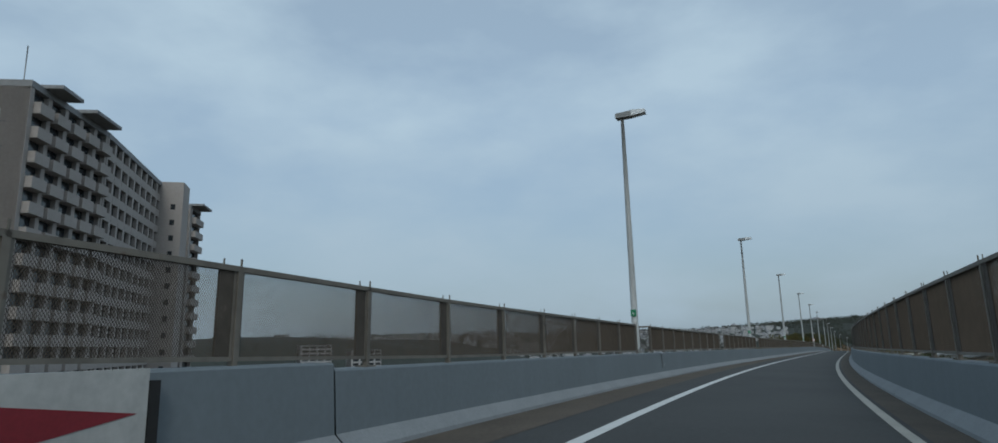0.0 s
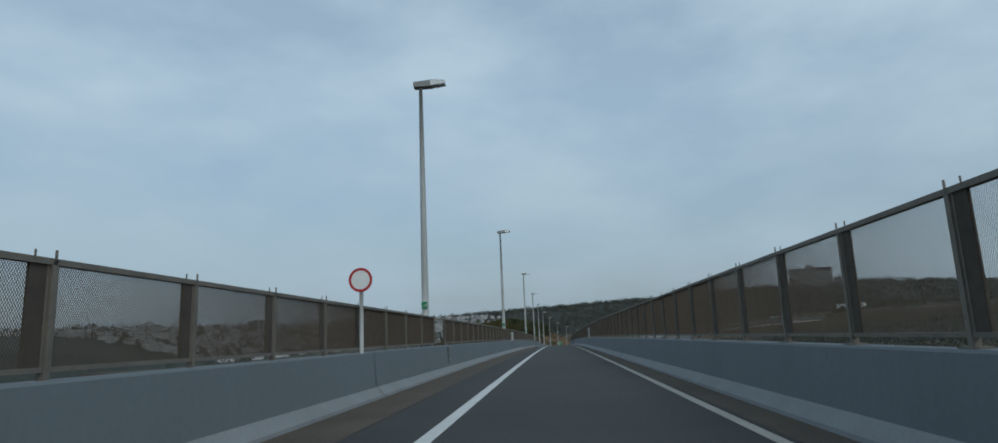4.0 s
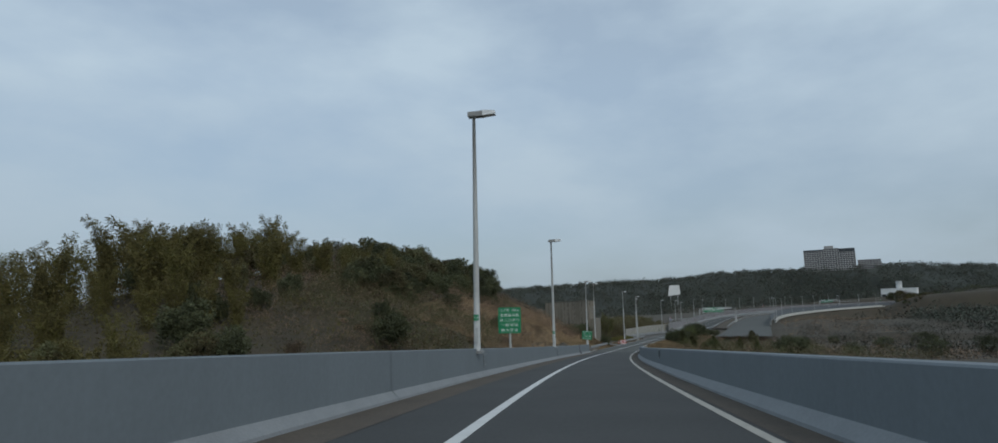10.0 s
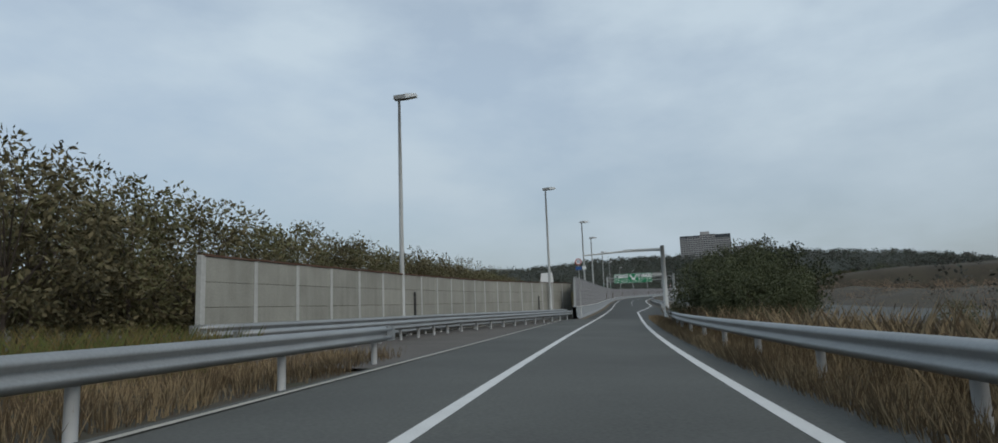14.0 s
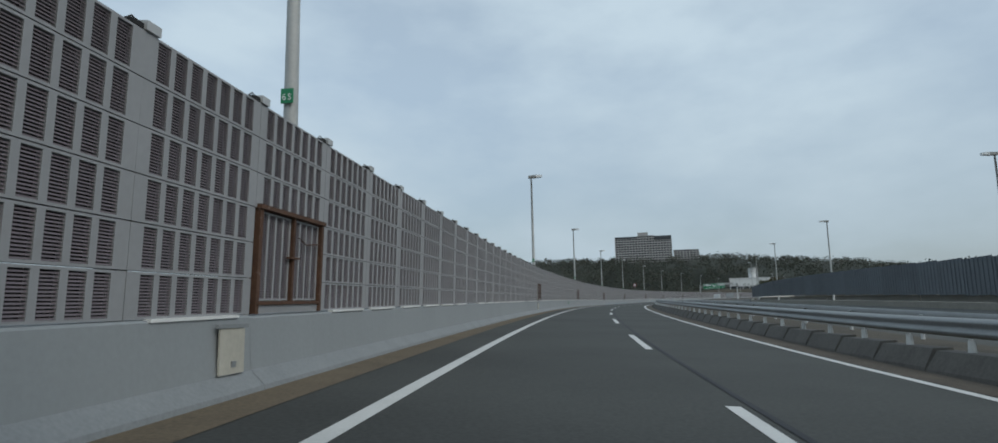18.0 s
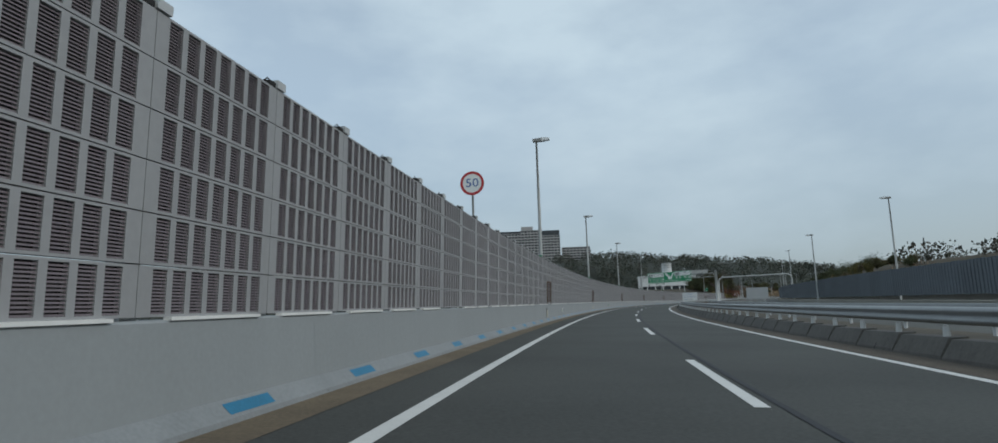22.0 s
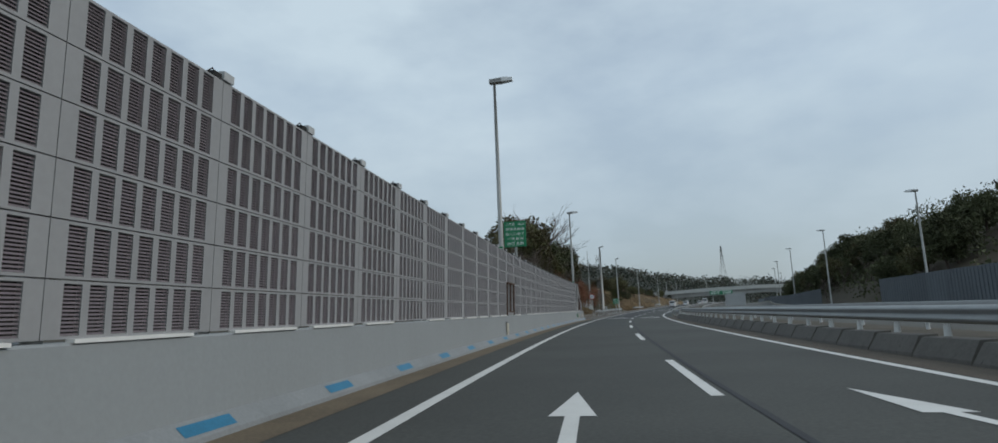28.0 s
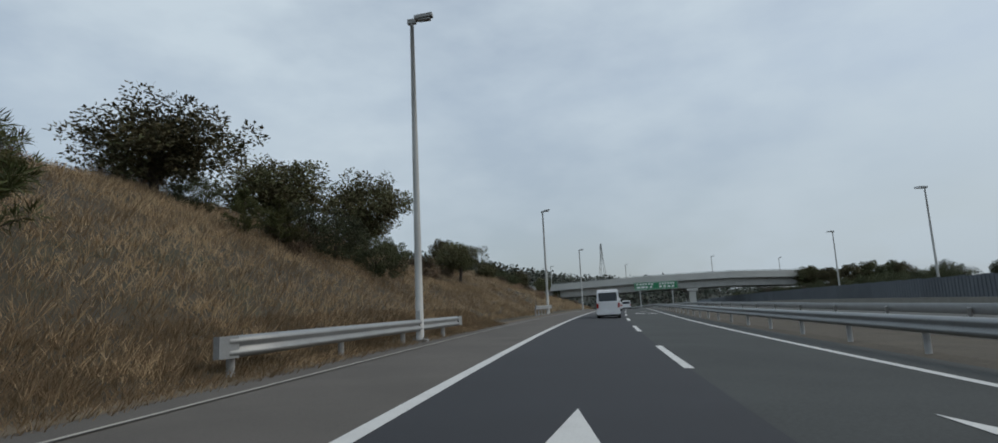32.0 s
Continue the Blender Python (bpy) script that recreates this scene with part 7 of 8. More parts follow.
def yard_fence(a, b, h, n, name="yard_fence"):
    ob = thing(name, "pale steel mesh fence round the equipment yard", "fence", "yard fences")
    me = mesh_panel(1.0, h - 0.15, 46, 40)
    me.materials[0], me.materials[1] = STEEL_PAINT, STEEL_PAINT
    for k in range(n + 1):
        q = k / n
        s, l = a[0] + (b[0] - a[0]) * q, a[1] + (b[1] - a[1]) * q
        pipe("post", ob, STEEL_PAINT, [at(s, l, -0.3), at(s, l, h + 0.35)], 0.04, 6)
        if k < n:
            s2, l2 = a[0] + (b[0] - a[0]) * (k + 1) / n, a[1] + (b[1] - a[1]) * (k + 1) / n
            pa, pb = at(s, l, 0.1), at(s2, l2, 0.1)
            e = pb - pa
            share("panel", me, ob, Matrix.Translation(pa) @ Matrix.Rotation(math.atan2(-e.x, e.y), 4, "Z") @ Matrix.Diagonal((1, e.length, 1, 1)))
            pipe("mid_rail", ob, STEEL_PAINT, [at(s, l, h * 0.52), at(s2, l2, h * 0.52)], 0.03, 6)


yard_fence((1082.5, -8.0), (1093.2, -7.1), 2.05, 7)
yard_fence((1093.2, -7.1), (1094.0, -13), 2.05, 4)
yard_fence((1082.5, -8.0), (1083.0, -14), 1.95, 4)
tagged(ribbon("yard", [(-16, 0.0), (-9, 0.0), (-2.78, -0.014)], 1081, 1098, 3, ASPHALT_OLD), "grey paved yard behind the guardrail", "ground", kind="structure")
ob = thing("flat_rail", "short white flat steel rail behind the guardrail", "guardrail", m=stand(1088.2, -2.85, 0))
slab("beam", ob, WHITE, -0.03, 0.03, 0, 4.6, 0.52, 0.74, 0.01)
for y in (0.5, 2.3, 4.1):
    pipe("post", ob, STEEL_PAINT, [(-0.08, y, -0.1), (-0.08, y, 0.72)], 0.04, 8)
for s in (1066.6, 1072.2, 1080.0, 1086.0):
    ob = thing("rail_reflector", "small blue reflective patch on the guardrail", "reflector", "rail reflectors", m=stand(s, lerp(s, (1060, -3.2), (1066, -2.4), (1094, -2.0)) + 0.05, 0.6))
    slab("patch", ob, BLUE_MARK, -0.003, 0.004, -0.09, 0.09, 0.02, 0.13, 0.002)
ob = thing("small_signpost", "small white sign on a thin post", "sign", m=stand(1065, -2.35, 0))
slab("plate", ob, SIGN_WHITE, -0.18, 0.18, -0.01, 0.0, 0.72, 0.84, 0.004)
pipe("post", ob, STEEL, [(0, 0.02, -0.1), (0, 0.02, 0.8)], 0.018, 6)

# concrete grid on the lower bank
CONCRETE_BROWN = mat("brownish old concrete", (0.165, 0.150, 0.124), 0.92, vary=0.3, scale=0.9, fine=12, bump=0.35, streak=0.8, tint=(0.10, 0.09, 0.07), tint_at=0.62)
ob = setting("slope_grid", "concrete grid beams on the grassy bank", "retaining structure")
ribbon("toe_wall", [(-3.15, -0.1), (-3.18, 0.27), (-3.5, 0.29), (-3.5, -0.1)], 1043, 1076, 3, CONCRETE_BROWN, ob, closed=True)
ribbon("beam", [(-3.9, 0.22), (-3.92, 0.40), (-4.12, 0.46), (-4.12, 0.22)], 1043, 1076, 3, CONCRETE_BROWN, ob, closed=True)
ribbon("beam", [(-5.45, 0.6), (-5.45, 0.95), (-5.7, 1.05), (-5.7, 0.6)], 1043, 1076, 3, CONCRETE_BROWN, ob, closed=True)
for k in range(20):
    s = 1044 + k * 1.65
    ribbon("rib", [(-4.1, 0.30), (-4.1, 0.48), (-5.5, 1.03), (-5.5, 0.7)], s, s + 0.18, 0.18, CONCRETE_BROWN, ob, closed=True)
cs = []
for _ in range(3200):
    s, l = 1043.2 + 32.5 * U(), -3.55 - 2.1 * U()
    cs.append(at(s, l, verge(s, l) + 0.02 + 0.12 * U() ** 2))
v, f = cards(cs, 0.075, 0.07, 5, 0.4)
tagged(new("fallen_leaves", mesh_np("fallen_leaves", v, f, LEAF_LITTER)), "dry tan leaves between the concrete beams", "leaves", kind="stuff")
tagged(ribbon("verge_strip", [(-3.3, 0.0), (-2.78, -0.014)], 1043, 1081, 3, GUTTER), "brown earth strip beside the shoulder", "ground", kind="structure")
tagged(ribbon("verge_strip", [(-3.3, 0.0), (-2.78, -0.014)], 1098, 1300, 3, GUTTER), "brown earth strip beside the shoulder", "ground", kind="structure")


# ---------------------------------------------------------------- vehicles
CAR_WHITE = mat("car white", (0.74, 0.75, 0.76), 0.25, vary=0.03, bump=0.0)
CAR_GLASS = mat("dark car glass", (0.02, 0.025, 0.03), 0.08, vary=0.1, bump=0.0)
TYRE = mat("tyre", (0.02, 0.02, 0.02), 0.85, vary=0.1, bump=0.1)
TAIL = mat("tail lamp red", (0.35, 0.01, 0.01), 0.25, vary=0.1, bump=0.0)


def vehicle(name, s, l, w, h, length, label, nose=0.25, z=0.0):
    """Seen from behind: body with glazed cabin, wheels, lamps; y ahead."""
    ob = thing(name, label, "vehicle", "vehicles on the road", m=stand(s, l, z))
    bm = bmesh.new()
    prof = [(0.0, 0.22), (0.0, h * 0.55), (0.10, h * 0.94), (0.22, h), (length * (1 - nose), h * 0.98), (length * (1 - nose * 0.35), h * 0.56), (length, h * 0.48), (length, 0.25)]
    rows = []
    for x in (-1, 1):
        rows.append([bm.verts.new((x * w / 2 * (1.0 if zz < h * 0.6 else 0.88), yy, zz)) for yy, zz in prof])
    n = len(prof)
    for k in range(n):
        bm.faces.new((rows[0][k], rows[0][(k + 1) % n], rows[1][(k + 1) % n], rows[1][k]))
    bm.faces.new(rows[0][::-1])
    bm.faces.new(rows[1])
    bmesh.ops.recalc_face_normals(bm, faces=bm.faces)
    bevel(bm, 0.05, 2)
    obj("body", bm, CAR_WHITE, parent=ob, smooth=False)
    a = math.atan2(0.10, h * 0.39)
    bm = bmesh.new()
    box(bm, -w * 0.38, w * 0.38, -0.02, 0.0, 0, h * 0.30)
    bevel(bm, 0.015)
    obj("rear_window", bm, CAR_GLASS, parent=ob, m=Matrix.Translation((0, 0.015, h * 0.59)) @ Matrix.Rotation(-a, 4, "X"))
    for x in (-1, 1):
        slab("side_window", ob, CAR_GLASS, x * w * 0.462 - 0.012, x * w * 0.462 + 0.012, 0.3, length * 0.7, h * 0.6, h * 0.86, 0.01)
        slab("tail_lamp", ob, TAIL, x * w * 0.44 - 0.06, x * w * 0.44 + 0.06, -0.02, 0.03, h * 0.36, h * 0.52, 0.01, "red tail lamp")
        slab("wing_mirror", ob, DARK, x * w * 0.58 - 0.06, x * w * 0.58 + 0.06, length * 0.72, length * 0.72 + 0.08, h * 0.58, h * 0.68, 0.02)
        for y in (0.55, length - 0.6):
            bm = bmesh.new()
            tube(bm, [(x * w * 0.36, y, 0.28), (x * w * 0.49, y, 0.28)], 0.28, 16)
            wheel = obj("wheel", bm, TYRE, parent=ob)
            bm = bmesh.new()
            tube(bm, [(x * w * 0.485, y, 0.28), (x * w * 0.497, y, 0.28)], 0.16, 12)
            obj("rim", bm, STEEL, parent=wheel)
    slab("bumper", ob, CAR_WHITE, -w * 0.48, w * 0.48, -0.06, 0.06, 0.22, 0.42, 0.03)
    slab("number_plate", ob, SIGN_WHITE, -0.15, 0.15, -0.075, -0.061, 0.30, 0.40, 0.003, "small plate with plain bars")
    slab("valance", ob, DARK, -w * 0.44, w * 0.44, -0.02, length - 0.1, 0.14, 0.24, 0.02)


vehicle("van", 1153.0, 2.1, 1.45, 1.75, 4.1, "white high-roofed van driving ahead", 0.14)
vehicle("car", 1186.0, 2.1, 1.45, 1.35, 3.4, "small white car further ahead", 0.25)
vehicle("car", 1222.0, 3.2, 1.5, 1.35, 3.6, "white car near the overpass", 0.25)
vehicle("lorry", 1270.0, 2.0, 1.9, 2.6, 6.0, "dark lorry under the overpass", 0.1)

# ---------------------------------------------------------------- overpass at the end
OVER = mat("overpass concrete", (0.50, 0.50, 0.47), 0.85, vary=0.12, scale=0.3, fine=6, bump=0.1, streak=0.6)
ob = setting("overpass", "pale concrete overpass with steel girders across the expressway", "bridge")


def span(name, pts, z0, z1, wide, material, label=""):
    """A long bar over plan points (s, l, base z)."""
    v, f = [], []
    for s, l, z in pts:
        for ds, zz in ((0, z0), (wide, z0), (wide, z1), (0, z1)):
            v.append(at(1258, 0, 0) + Vector((0, 0, z + zz)) + (at(s + ds, l, 0) - at(1258, 0, 0)) * Vector((1, 1, 0)))
    for i in range(len(pts) - 1):
        for k in range(4):
            a, b = i * 4 + k, i * 4 + (k + 1) % 4
            f.append((a, b, b + 4, a + 4))
    f += [(3, 2, 1, 0), tuple(len(v) - 4 + k for k in range(4))]
    return raw(name, v, f, material, parent=ob, label=label)


curve = [(1249 + 0.010 * (x - 12) ** 2 * 0.5, x, lerp(x, (-60, 3.8), (-10, 4.7), (8, 5.15), (24, 5.3), (40, 4.9), (70, 4.2), (110, 3.6))) for x in range(-60, 46, 5)]
span("deck", curve, -0.25, 0.05, 9.5, OVER)
span("parapet", curve, 0.052, 1.05, 0.3, OVER)
span("parapet", [(s + 9.2, l, z) for s, l, z in curve], 0.052, 1.05, 0.3, OVER)
span("handrail", curve, 1.15, 1.22, 0.1, STEEL, "thin steel handrail")
for d in (0.9, 3.4, 6.0, 8.4):
    span("girder", [(s + d, l, z) for s, l, z in curve], -1.85, -0.26, 0.35, CONCRETE_PALE)
span("drain_line", [(s - 0.05, l, z) for s, l, z in curve], -0.34, -0.26, 0.12, STEEL)
for l in (-24, 17.0, 43):
    for d in (1.2, 7.0):
        bm = bmesh.new()
        box(bm, -0.65, 0.65, -0.55, 0.55, -1.0, 3.6)
        bevel(bm, 0.06)
        obj("pier", bm, OVER, parent=ob, m=stand(1249 + d, l, 0))
    bm = bmesh.new()
    box(bm, -1.1, 1.1, -0.5, 7.4, 3.2, 3.75)
    obj("pier_cap", bm, OVER, parent=ob, m=stand(1249.8, l, 0))
for s, l in ((1252, -12), (1253, 4), (1254, 22), (1256, 36)):
    street_lamp(s, l, 9.3 + (l == 22), 5.5, label="slender lamp standing on the overpass", group="overpass lamps", modern=True)
g = thing("direction_sign", "green direction sign hung below the overpass", "sign", m=stand(1247.0, 9.6, 0))
b = slab("board", g, GREEN_SIGN, -4.3, 4.3, -0.05, 0.05, 3.75, 5.3, 0.01)
frame_strip("border", b, SIGN_WHITE, -4.2, 4.2, 3.84, 5.2, -0.055, 0.05)
bars(b, -3.9, -0.4, 4.9, 0.3, -0.056, SIGN_WHITE, 6, 1)
bars(b, -3.9, -0.4, 4.3, 0.4, -0.056, SIGN_WHITE, 4, 2)
bars(b, 0.6, 3.9, 4.9, 0.3, -0.056, SIGN_WHITE, 6, 3)
bars(b, 0.6, 3.9, 4.3, 0.4, -0.056, SIGN_WHITE, 4, 4)
for x in (-3.2, 3.2):
    slab("post", g, STEEL_PAINT, x - 0.12, x + 0.12, 0.06, 0.26, 0, 5.2, 0.01)
# ground and structures in the distance beyond the overpass
ob2 = thing("far_wall", "grey noise wall beyond the overpass", "wall", kind="structure")
ribbon("panel", [(-6, -0.2), (-6, 2.2), (-6.3, 2.2)], 1278, 1335, 6, PARAPET, ob2)
ribbon("panel", [(30, -0.2), (30, 2.2), (30.3, 2.2)], 1262, 1335, 6, PARAPET, ob2)


def pylon(x, y, z, h, label="distant steel lattice pylon"):
    ob = thing("lattice_pylon", label, "pylon", "lattice pylons", m=Matrix.Translation((x, y, z)))
    w = h * 0.085
    r = h * 0.006
    for sx in (-1, 1):
        for sy in (-1, 1):
            pipe("leg", ob, STEEL, [(sx * w, sy * w, 0), (sx * w * 0.35, sy * w * 0.35, h * 0.6), (sx * w * 0.1, sy * w * 0.1, h)], r, 4)
    for k in range(8):
        a, b = h * k / 8, h * (k + 1) / 8
        wa, wb = [w * (1 - 0.65 * q / (h * 0.6)) if q < h * 0.6 else w * 0.35 * (1 - 0.72 * (q - h * 0.6) / (h * 0.4)) for q in (a, b)]
        for sx in (-1, 1):
            pipe("brace", ob, STEEL, [(-sx * wa, -wa, a), (sx * wb, -wb, b)], r * 0.6, 4)
            pipe("brace", ob, STEEL, [(-sx * wa, wa, a), (sx * wb, wb, b)], r * 0.6, 4)
    for k in (0.62, 0.75, 0.88):
        pipe("cross_arm", ob, STEEL, [(-h * 0.1, 0, h * k), (h * 0.1, 0, h * k)], r, 4)


# ---------------------------------------------------------------- buildings
FACADE = mat("beige facade", (0.36, 0.325, 0.30), 0.85, vary=0.1, scale=0.2, fine=3, bump=0.05, streak=0.4)
FACADE_GREY = mat("grey facade", (0.33, 0.325, 0.32), 0.85, vary=0.1, scale=0.1, fine=2, bump=0.05)
PANE = mat("dark window glass", (0.035, 0.04, 0.045), 0.12, vary=0.3, scale=0.6, fine=3, bump=0.0)
ROOF = mat("roof", (0.25, 0.25, 0.25), 0.8, vary=0.2, scale=0.1, fine=2)


def block(name, p, q, z0, z1, depth, storeys, bays, label, material, side=1, balcony=False, steps=(), group="", near=False):
    """An apartment slab over the plan line p-q: floors, piers, recessed dark windows, roof; depth away from the camera."""
    p, q = Vector((p[0], p[1], 0)), Vector((q[0], q[1], 0))
    d = (q - p)
    L = d.length
    ang = math.atan2(d.y, d.x)
    m = Matrix.Translation((p.x, p.y, z0)) @ Matrix.Rotation(ang, 4, "Z")
    ob = thing(name, label, "apartment block", group, m=m)
    h = z1 - z0
    f = h / storeys
    yy = depth * side
    slab("core", ob, PANE, 0.3, L - 0.3, min(0.5 * side, yy - 0.3 * side), max(0.5 * side, yy - 0.3 * side), 0, h - 0.2, 0, "dark glazed storeys")

    def cols(k):
        for a, b, drop in steps:
            if a <= (k + 0.5) / bays < b:
                return storeys - drop
        return storeys
    for k in range(bays):
        n = cols(k)
        a, b = L * k / bays, L * (k + 1) / bays
        bm = bmesh.new()
        box(bm, a, a + L / bays * 0.22, min(0, yy), max(0, yy), 0, n * f)
        obj("pier", bm, material, parent=ob)
        o = -0.75 * side if balcony else -0.02 * side
        bm = bmesh.new()
        for i in range(n):
            box(bm, a + L / bays * 0.22, b, min(o, yy), max(o, yy), i * f, i * f + f * (0.46 if balcony else 0.42))
            if near and i > n - 14:
                obj("balcony" if balcony else "floor_band", bm, material, parent=ob)
                bm = bmesh.new()
        if len(bm.verts):
            obj("floor_band", bm, material, parent=ob)
        else:
            bm.free()
        bm = bmesh.new()
        box(bm, a - 0.02, b + 0.02, min(-0.1 * side, yy + 0.1 * side), max(-0.1 * side, yy + 0.1 * side), n * f, n * f + 0.7)
        obj("roof", bm, ROOF, parent=ob)
    for a in (0.0, L - 0.4):
        bm = bmesh.new()
        box(bm, a, a + 0.4, min(-0.03 * side, yy), max(-0.03 * side, yy), 0, h * (cols(0) if a == 0 else cols(bays - 1)) / storeys)
        obj("end_wall", bm, material, parent=ob)
    return ob


WINDOW_WHITE = mat("white cladding", (0.68, 0.69, 0.68), 0.6, vary=0.06, scale=0.2, fine=2, bump=0.02)
# the tall apartment slab beside the bridge
near_block = block("apartment_block", (-67.3, -5.3), (-76.5, 8.2), -24, 28.6, 12, 20, 5, "tall beige apartment block with projecting balconies", FACADE, balcony=True, near=True, group="apartment blocks")
for k in range(8):
    z = 49.2 - k * 2.63
    slab("end_window", near_block, WINDOW_WHITE, -0.06, 0.0, 2.6, 4.1, z, z + 0.95, 0.02, "small pale window")
    slab("end_band", near_block, ROOF, -0.03, 0.0, 2.0, 8.5, z - 0.45, z - 0.35, 0)
for x, w in ((2.2, 4.2), (9.5, 6.2)):
    slab("roof_slab", near_block, ROOF, x, x + w, -1.9, 0.5, 53.3, 53.7, 0.03)
pipe("aerial", near_block, STEEL, [(2.0, 2.0, 53), (2.0, 2.0, 58)], 0.06, 5)
block("apartment_block", (-76.6, 8.35), (-94.0, 27.9), -24, 28.6, 12, 20, 9, "tall beige apartment block with rows of dark windows", FACADE, near=True, group="apartment blocks")
ang = math.atan2(19.6, -17.4)
tw = thing("stair_tower", "plain beige stair tower of the apartment block", "tower", m=Matrix.Translation((-93.6, 27.6, -24)) @ Matrix.Rotation(ang, 4, "Z"))
slab("shaft", tw, FACADE, 0, 4.4, -3.4, 6, 0, 53.4, 0.05)
for k in range(18):
    slab("slot_window", tw, PANE, -0.05, 0.0, -2.3, -1.6, 4 + k * 2.63, 4.9 + k * 2.63, 0)
wing = block("apartment_block", (-104.6, 41.3), (-108.5, 46.5), -24, 28.6, 9, 20, 1, "beige apartment wing with projecting curved balconies", FACADE, balcony=True, group="apartment blocks")
slab("roof_slab", wing, ROOF, 0.5, 6.4, -2.2, 0.5, 53.3, 53.7, 0.03)
# distant towers seen past the bridge
block("apartment_block", (-330, 300), (-318, 318), -45, 4, 14, 17, 4, "small distant grey apartment tower", FACADE_GREY, group="apartment blocks")
block("apartment_block", (-300, 318), (-288, 336), -45, 0, 14, 16, 4, "small distant grey apartment tower", FACADE_GREY, group="apartment blocks")
# the large block on the hill
block("hilltop_block", (487.7, 1388.3), (555.6, 1351.8), 50, 93, 16, 13, 20, "large grey apartment block stepping up on the hilltop", FACADE_GREY, steps=((0, 0.38, 1), (0.70, 1.01, 2)), group="hilltop blocks")
block("hilltop_block", (561, 1357), (590, 1341), 48, 72, 12, 8, 8, "lower grey apartment block beside the large one", FACADE_GREY, group="hilltop blocks")
slab("penthouse", new("roof_house"), FACADE_GREY, 0, 14, 0, 8, 0, 5, 0.05)
rh = bpy.data.objects["roof_house"]
rh.matrix_basis = Matrix.Translation((518, 1378, 93.7)) @ Matrix.Rotation(math.atan2(-36.5, 67.9), 4, "Z")
tagged(rh, "grey plant room on the roof of the block", "roof house")
# the white building with a ringed tower
d = Vector((28, -21, 0))
wb = thing("white_building", "long white building with a ringed cylindrical tower", "building", m=Matrix.Translation((418, 1035, 4)) @ Matrix.Rotation(math.atan2(d.y, d.x), 4, "Z"))
slab("lower_storey", wb, PANE, 0.6, 34.4, 0.6, 14, -8, 5.0, 0, "dark recessed lower storey")
slab("upper_storey", wb, WINDOW_WHITE, 0, 35, 0, 15, 5.0, 11.0, 0.1)
slab("roof_edge", wb, WINDOW_WHITE, -0.4, 35.4, -0.4, 15.4, 11.0, 11.5, 0.05)
for k in range(8):
    slab("column", wb, WINDOW_WHITE, 0.2 + k * 4.9, 0.7 + k * 4.9, 0.1, 0.58, -8, 5.0, 0)
bm = bmesh.new()
tube(bm, [(18, 4.5, 11), (18, 4.5, 19.5)], 3.0, 24)
tower = obj("tower", bm, WINDOW_WHITE, parent=wb, label="white cylindrical tower")
for k in range(6):
    bm = bmesh.new()
    tube(bm, [(18, 4.5, 11.8 + k * 1.35), (18, 4.5, 12.3 + k * 1.35)], 3.08, 24)
    obj("ring", bm, GREY_BACK, parent=tower)
# white board on the far hillside
fb = thing("hillside_board", "large white board on the far hillside", "board", m=Matrix.Translation((227, 1224, 17)) @ Matrix.Rotation(radians(-8), 4, "Z"))
raw("board", [(-8.5, 0, 0), (9, 0, 2), (7.5, 0, 15.5), (-6.5, 0, 15.0), (-8.5, .5, 0), (9, .5, 2), (7.5, .5, 15.5), (-6.5, .5, 15.0)],
    [(0, 1, 2, 3), (7, 6, 5, 4), (0, 4, 5, 1), (1, 5, 6, 2), (2, 6, 7, 3), (3, 7, 4, 0)], WINDOW_WHITE, parent=fb)
for x in (-5, 5):
    slab("post", fb, STEEL_PAINT, x - 0.4, x + 0.4, 0.52, 1.2, -20, 8, 0)
pylon(1108, 1263, 44, 42)
pylon(1335, 1025, 4, 38)

# ---------------------------------------------------------------- outer edge of the expressway viaduct
ob = setting("viaduct", "pale concrete edge girder and piers of the expressway viaduct", "bridge")
for k in range(12):
    a, b = 590 + k * 29.0, 590 + (k + 1) * 29.0 - 0.15
    ribbon("girder", [(28.2, -2.1), (28.35, -0.4), (28.9, -0.3), (28.9, 0.95), (28.5, 0.95)], a, b, 5, OVER, ob)
    ribbon("soffit", [(20, -2.1), (28.2, -2.1)], a, b, 5, OVER, ob)
    bm = bmesh.new()
    box(bm, -1.4, 1.4, -0.9, 0.9, -13, -2.1)
    bevel(bm, 0.15)
    obj("pier", bm, OVER, parent=ob, m=stand(b, 25.8, 0))

# ---------------------------------------------------------------- town and woods in the distance
HOUSE = mat("house walls", (0.37, 0.37, 0.365), 0.85, vary=0.35, scale=0.02, fine=0.08, bump=0.0)
TILE = mat("house roofs", (0.24, 0.235, 0.24), 0.8, vary=0.4, scale=0.03, fine=0.1, bump=0.0)
rg = random.Random(11)
v, f, mi = [], [], []


def house(x, y, z, w, d, h, a, flat):
    k = len(v)
    c, s_ = math.cos(a), math.sin(a)
    def P(px, py, pz):
        v.append((x + px * c - py * s_, y + px * s_ + py * c, z + pz))
    for zz in (-3, h):
        for px, py in ((-w, -d), (w, -d), (w, d), (-w, d)):
            P(px, py, zz)
    for i in range(4):
        f.append((k + i, k + (i + 1) % 4, k + 4 + (i + 1) % 4, k + 4 + i))
        mi.append(0)
    if flat:
        f.append((k + 4, k + 5, k + 6, k + 7))
        mi.append(0)
    else:
        P(-w * 0.6, 0, h + d * 0.6)
        P(w * 0.6, 0, h + d * 0.6)
        for q in ((4, 5, 9, 8), (6, 7, 8, 9), (5, 6, 9), (7, 4, 8)):
            f.append(tuple(k + j for j in q))
            mi.append(1)


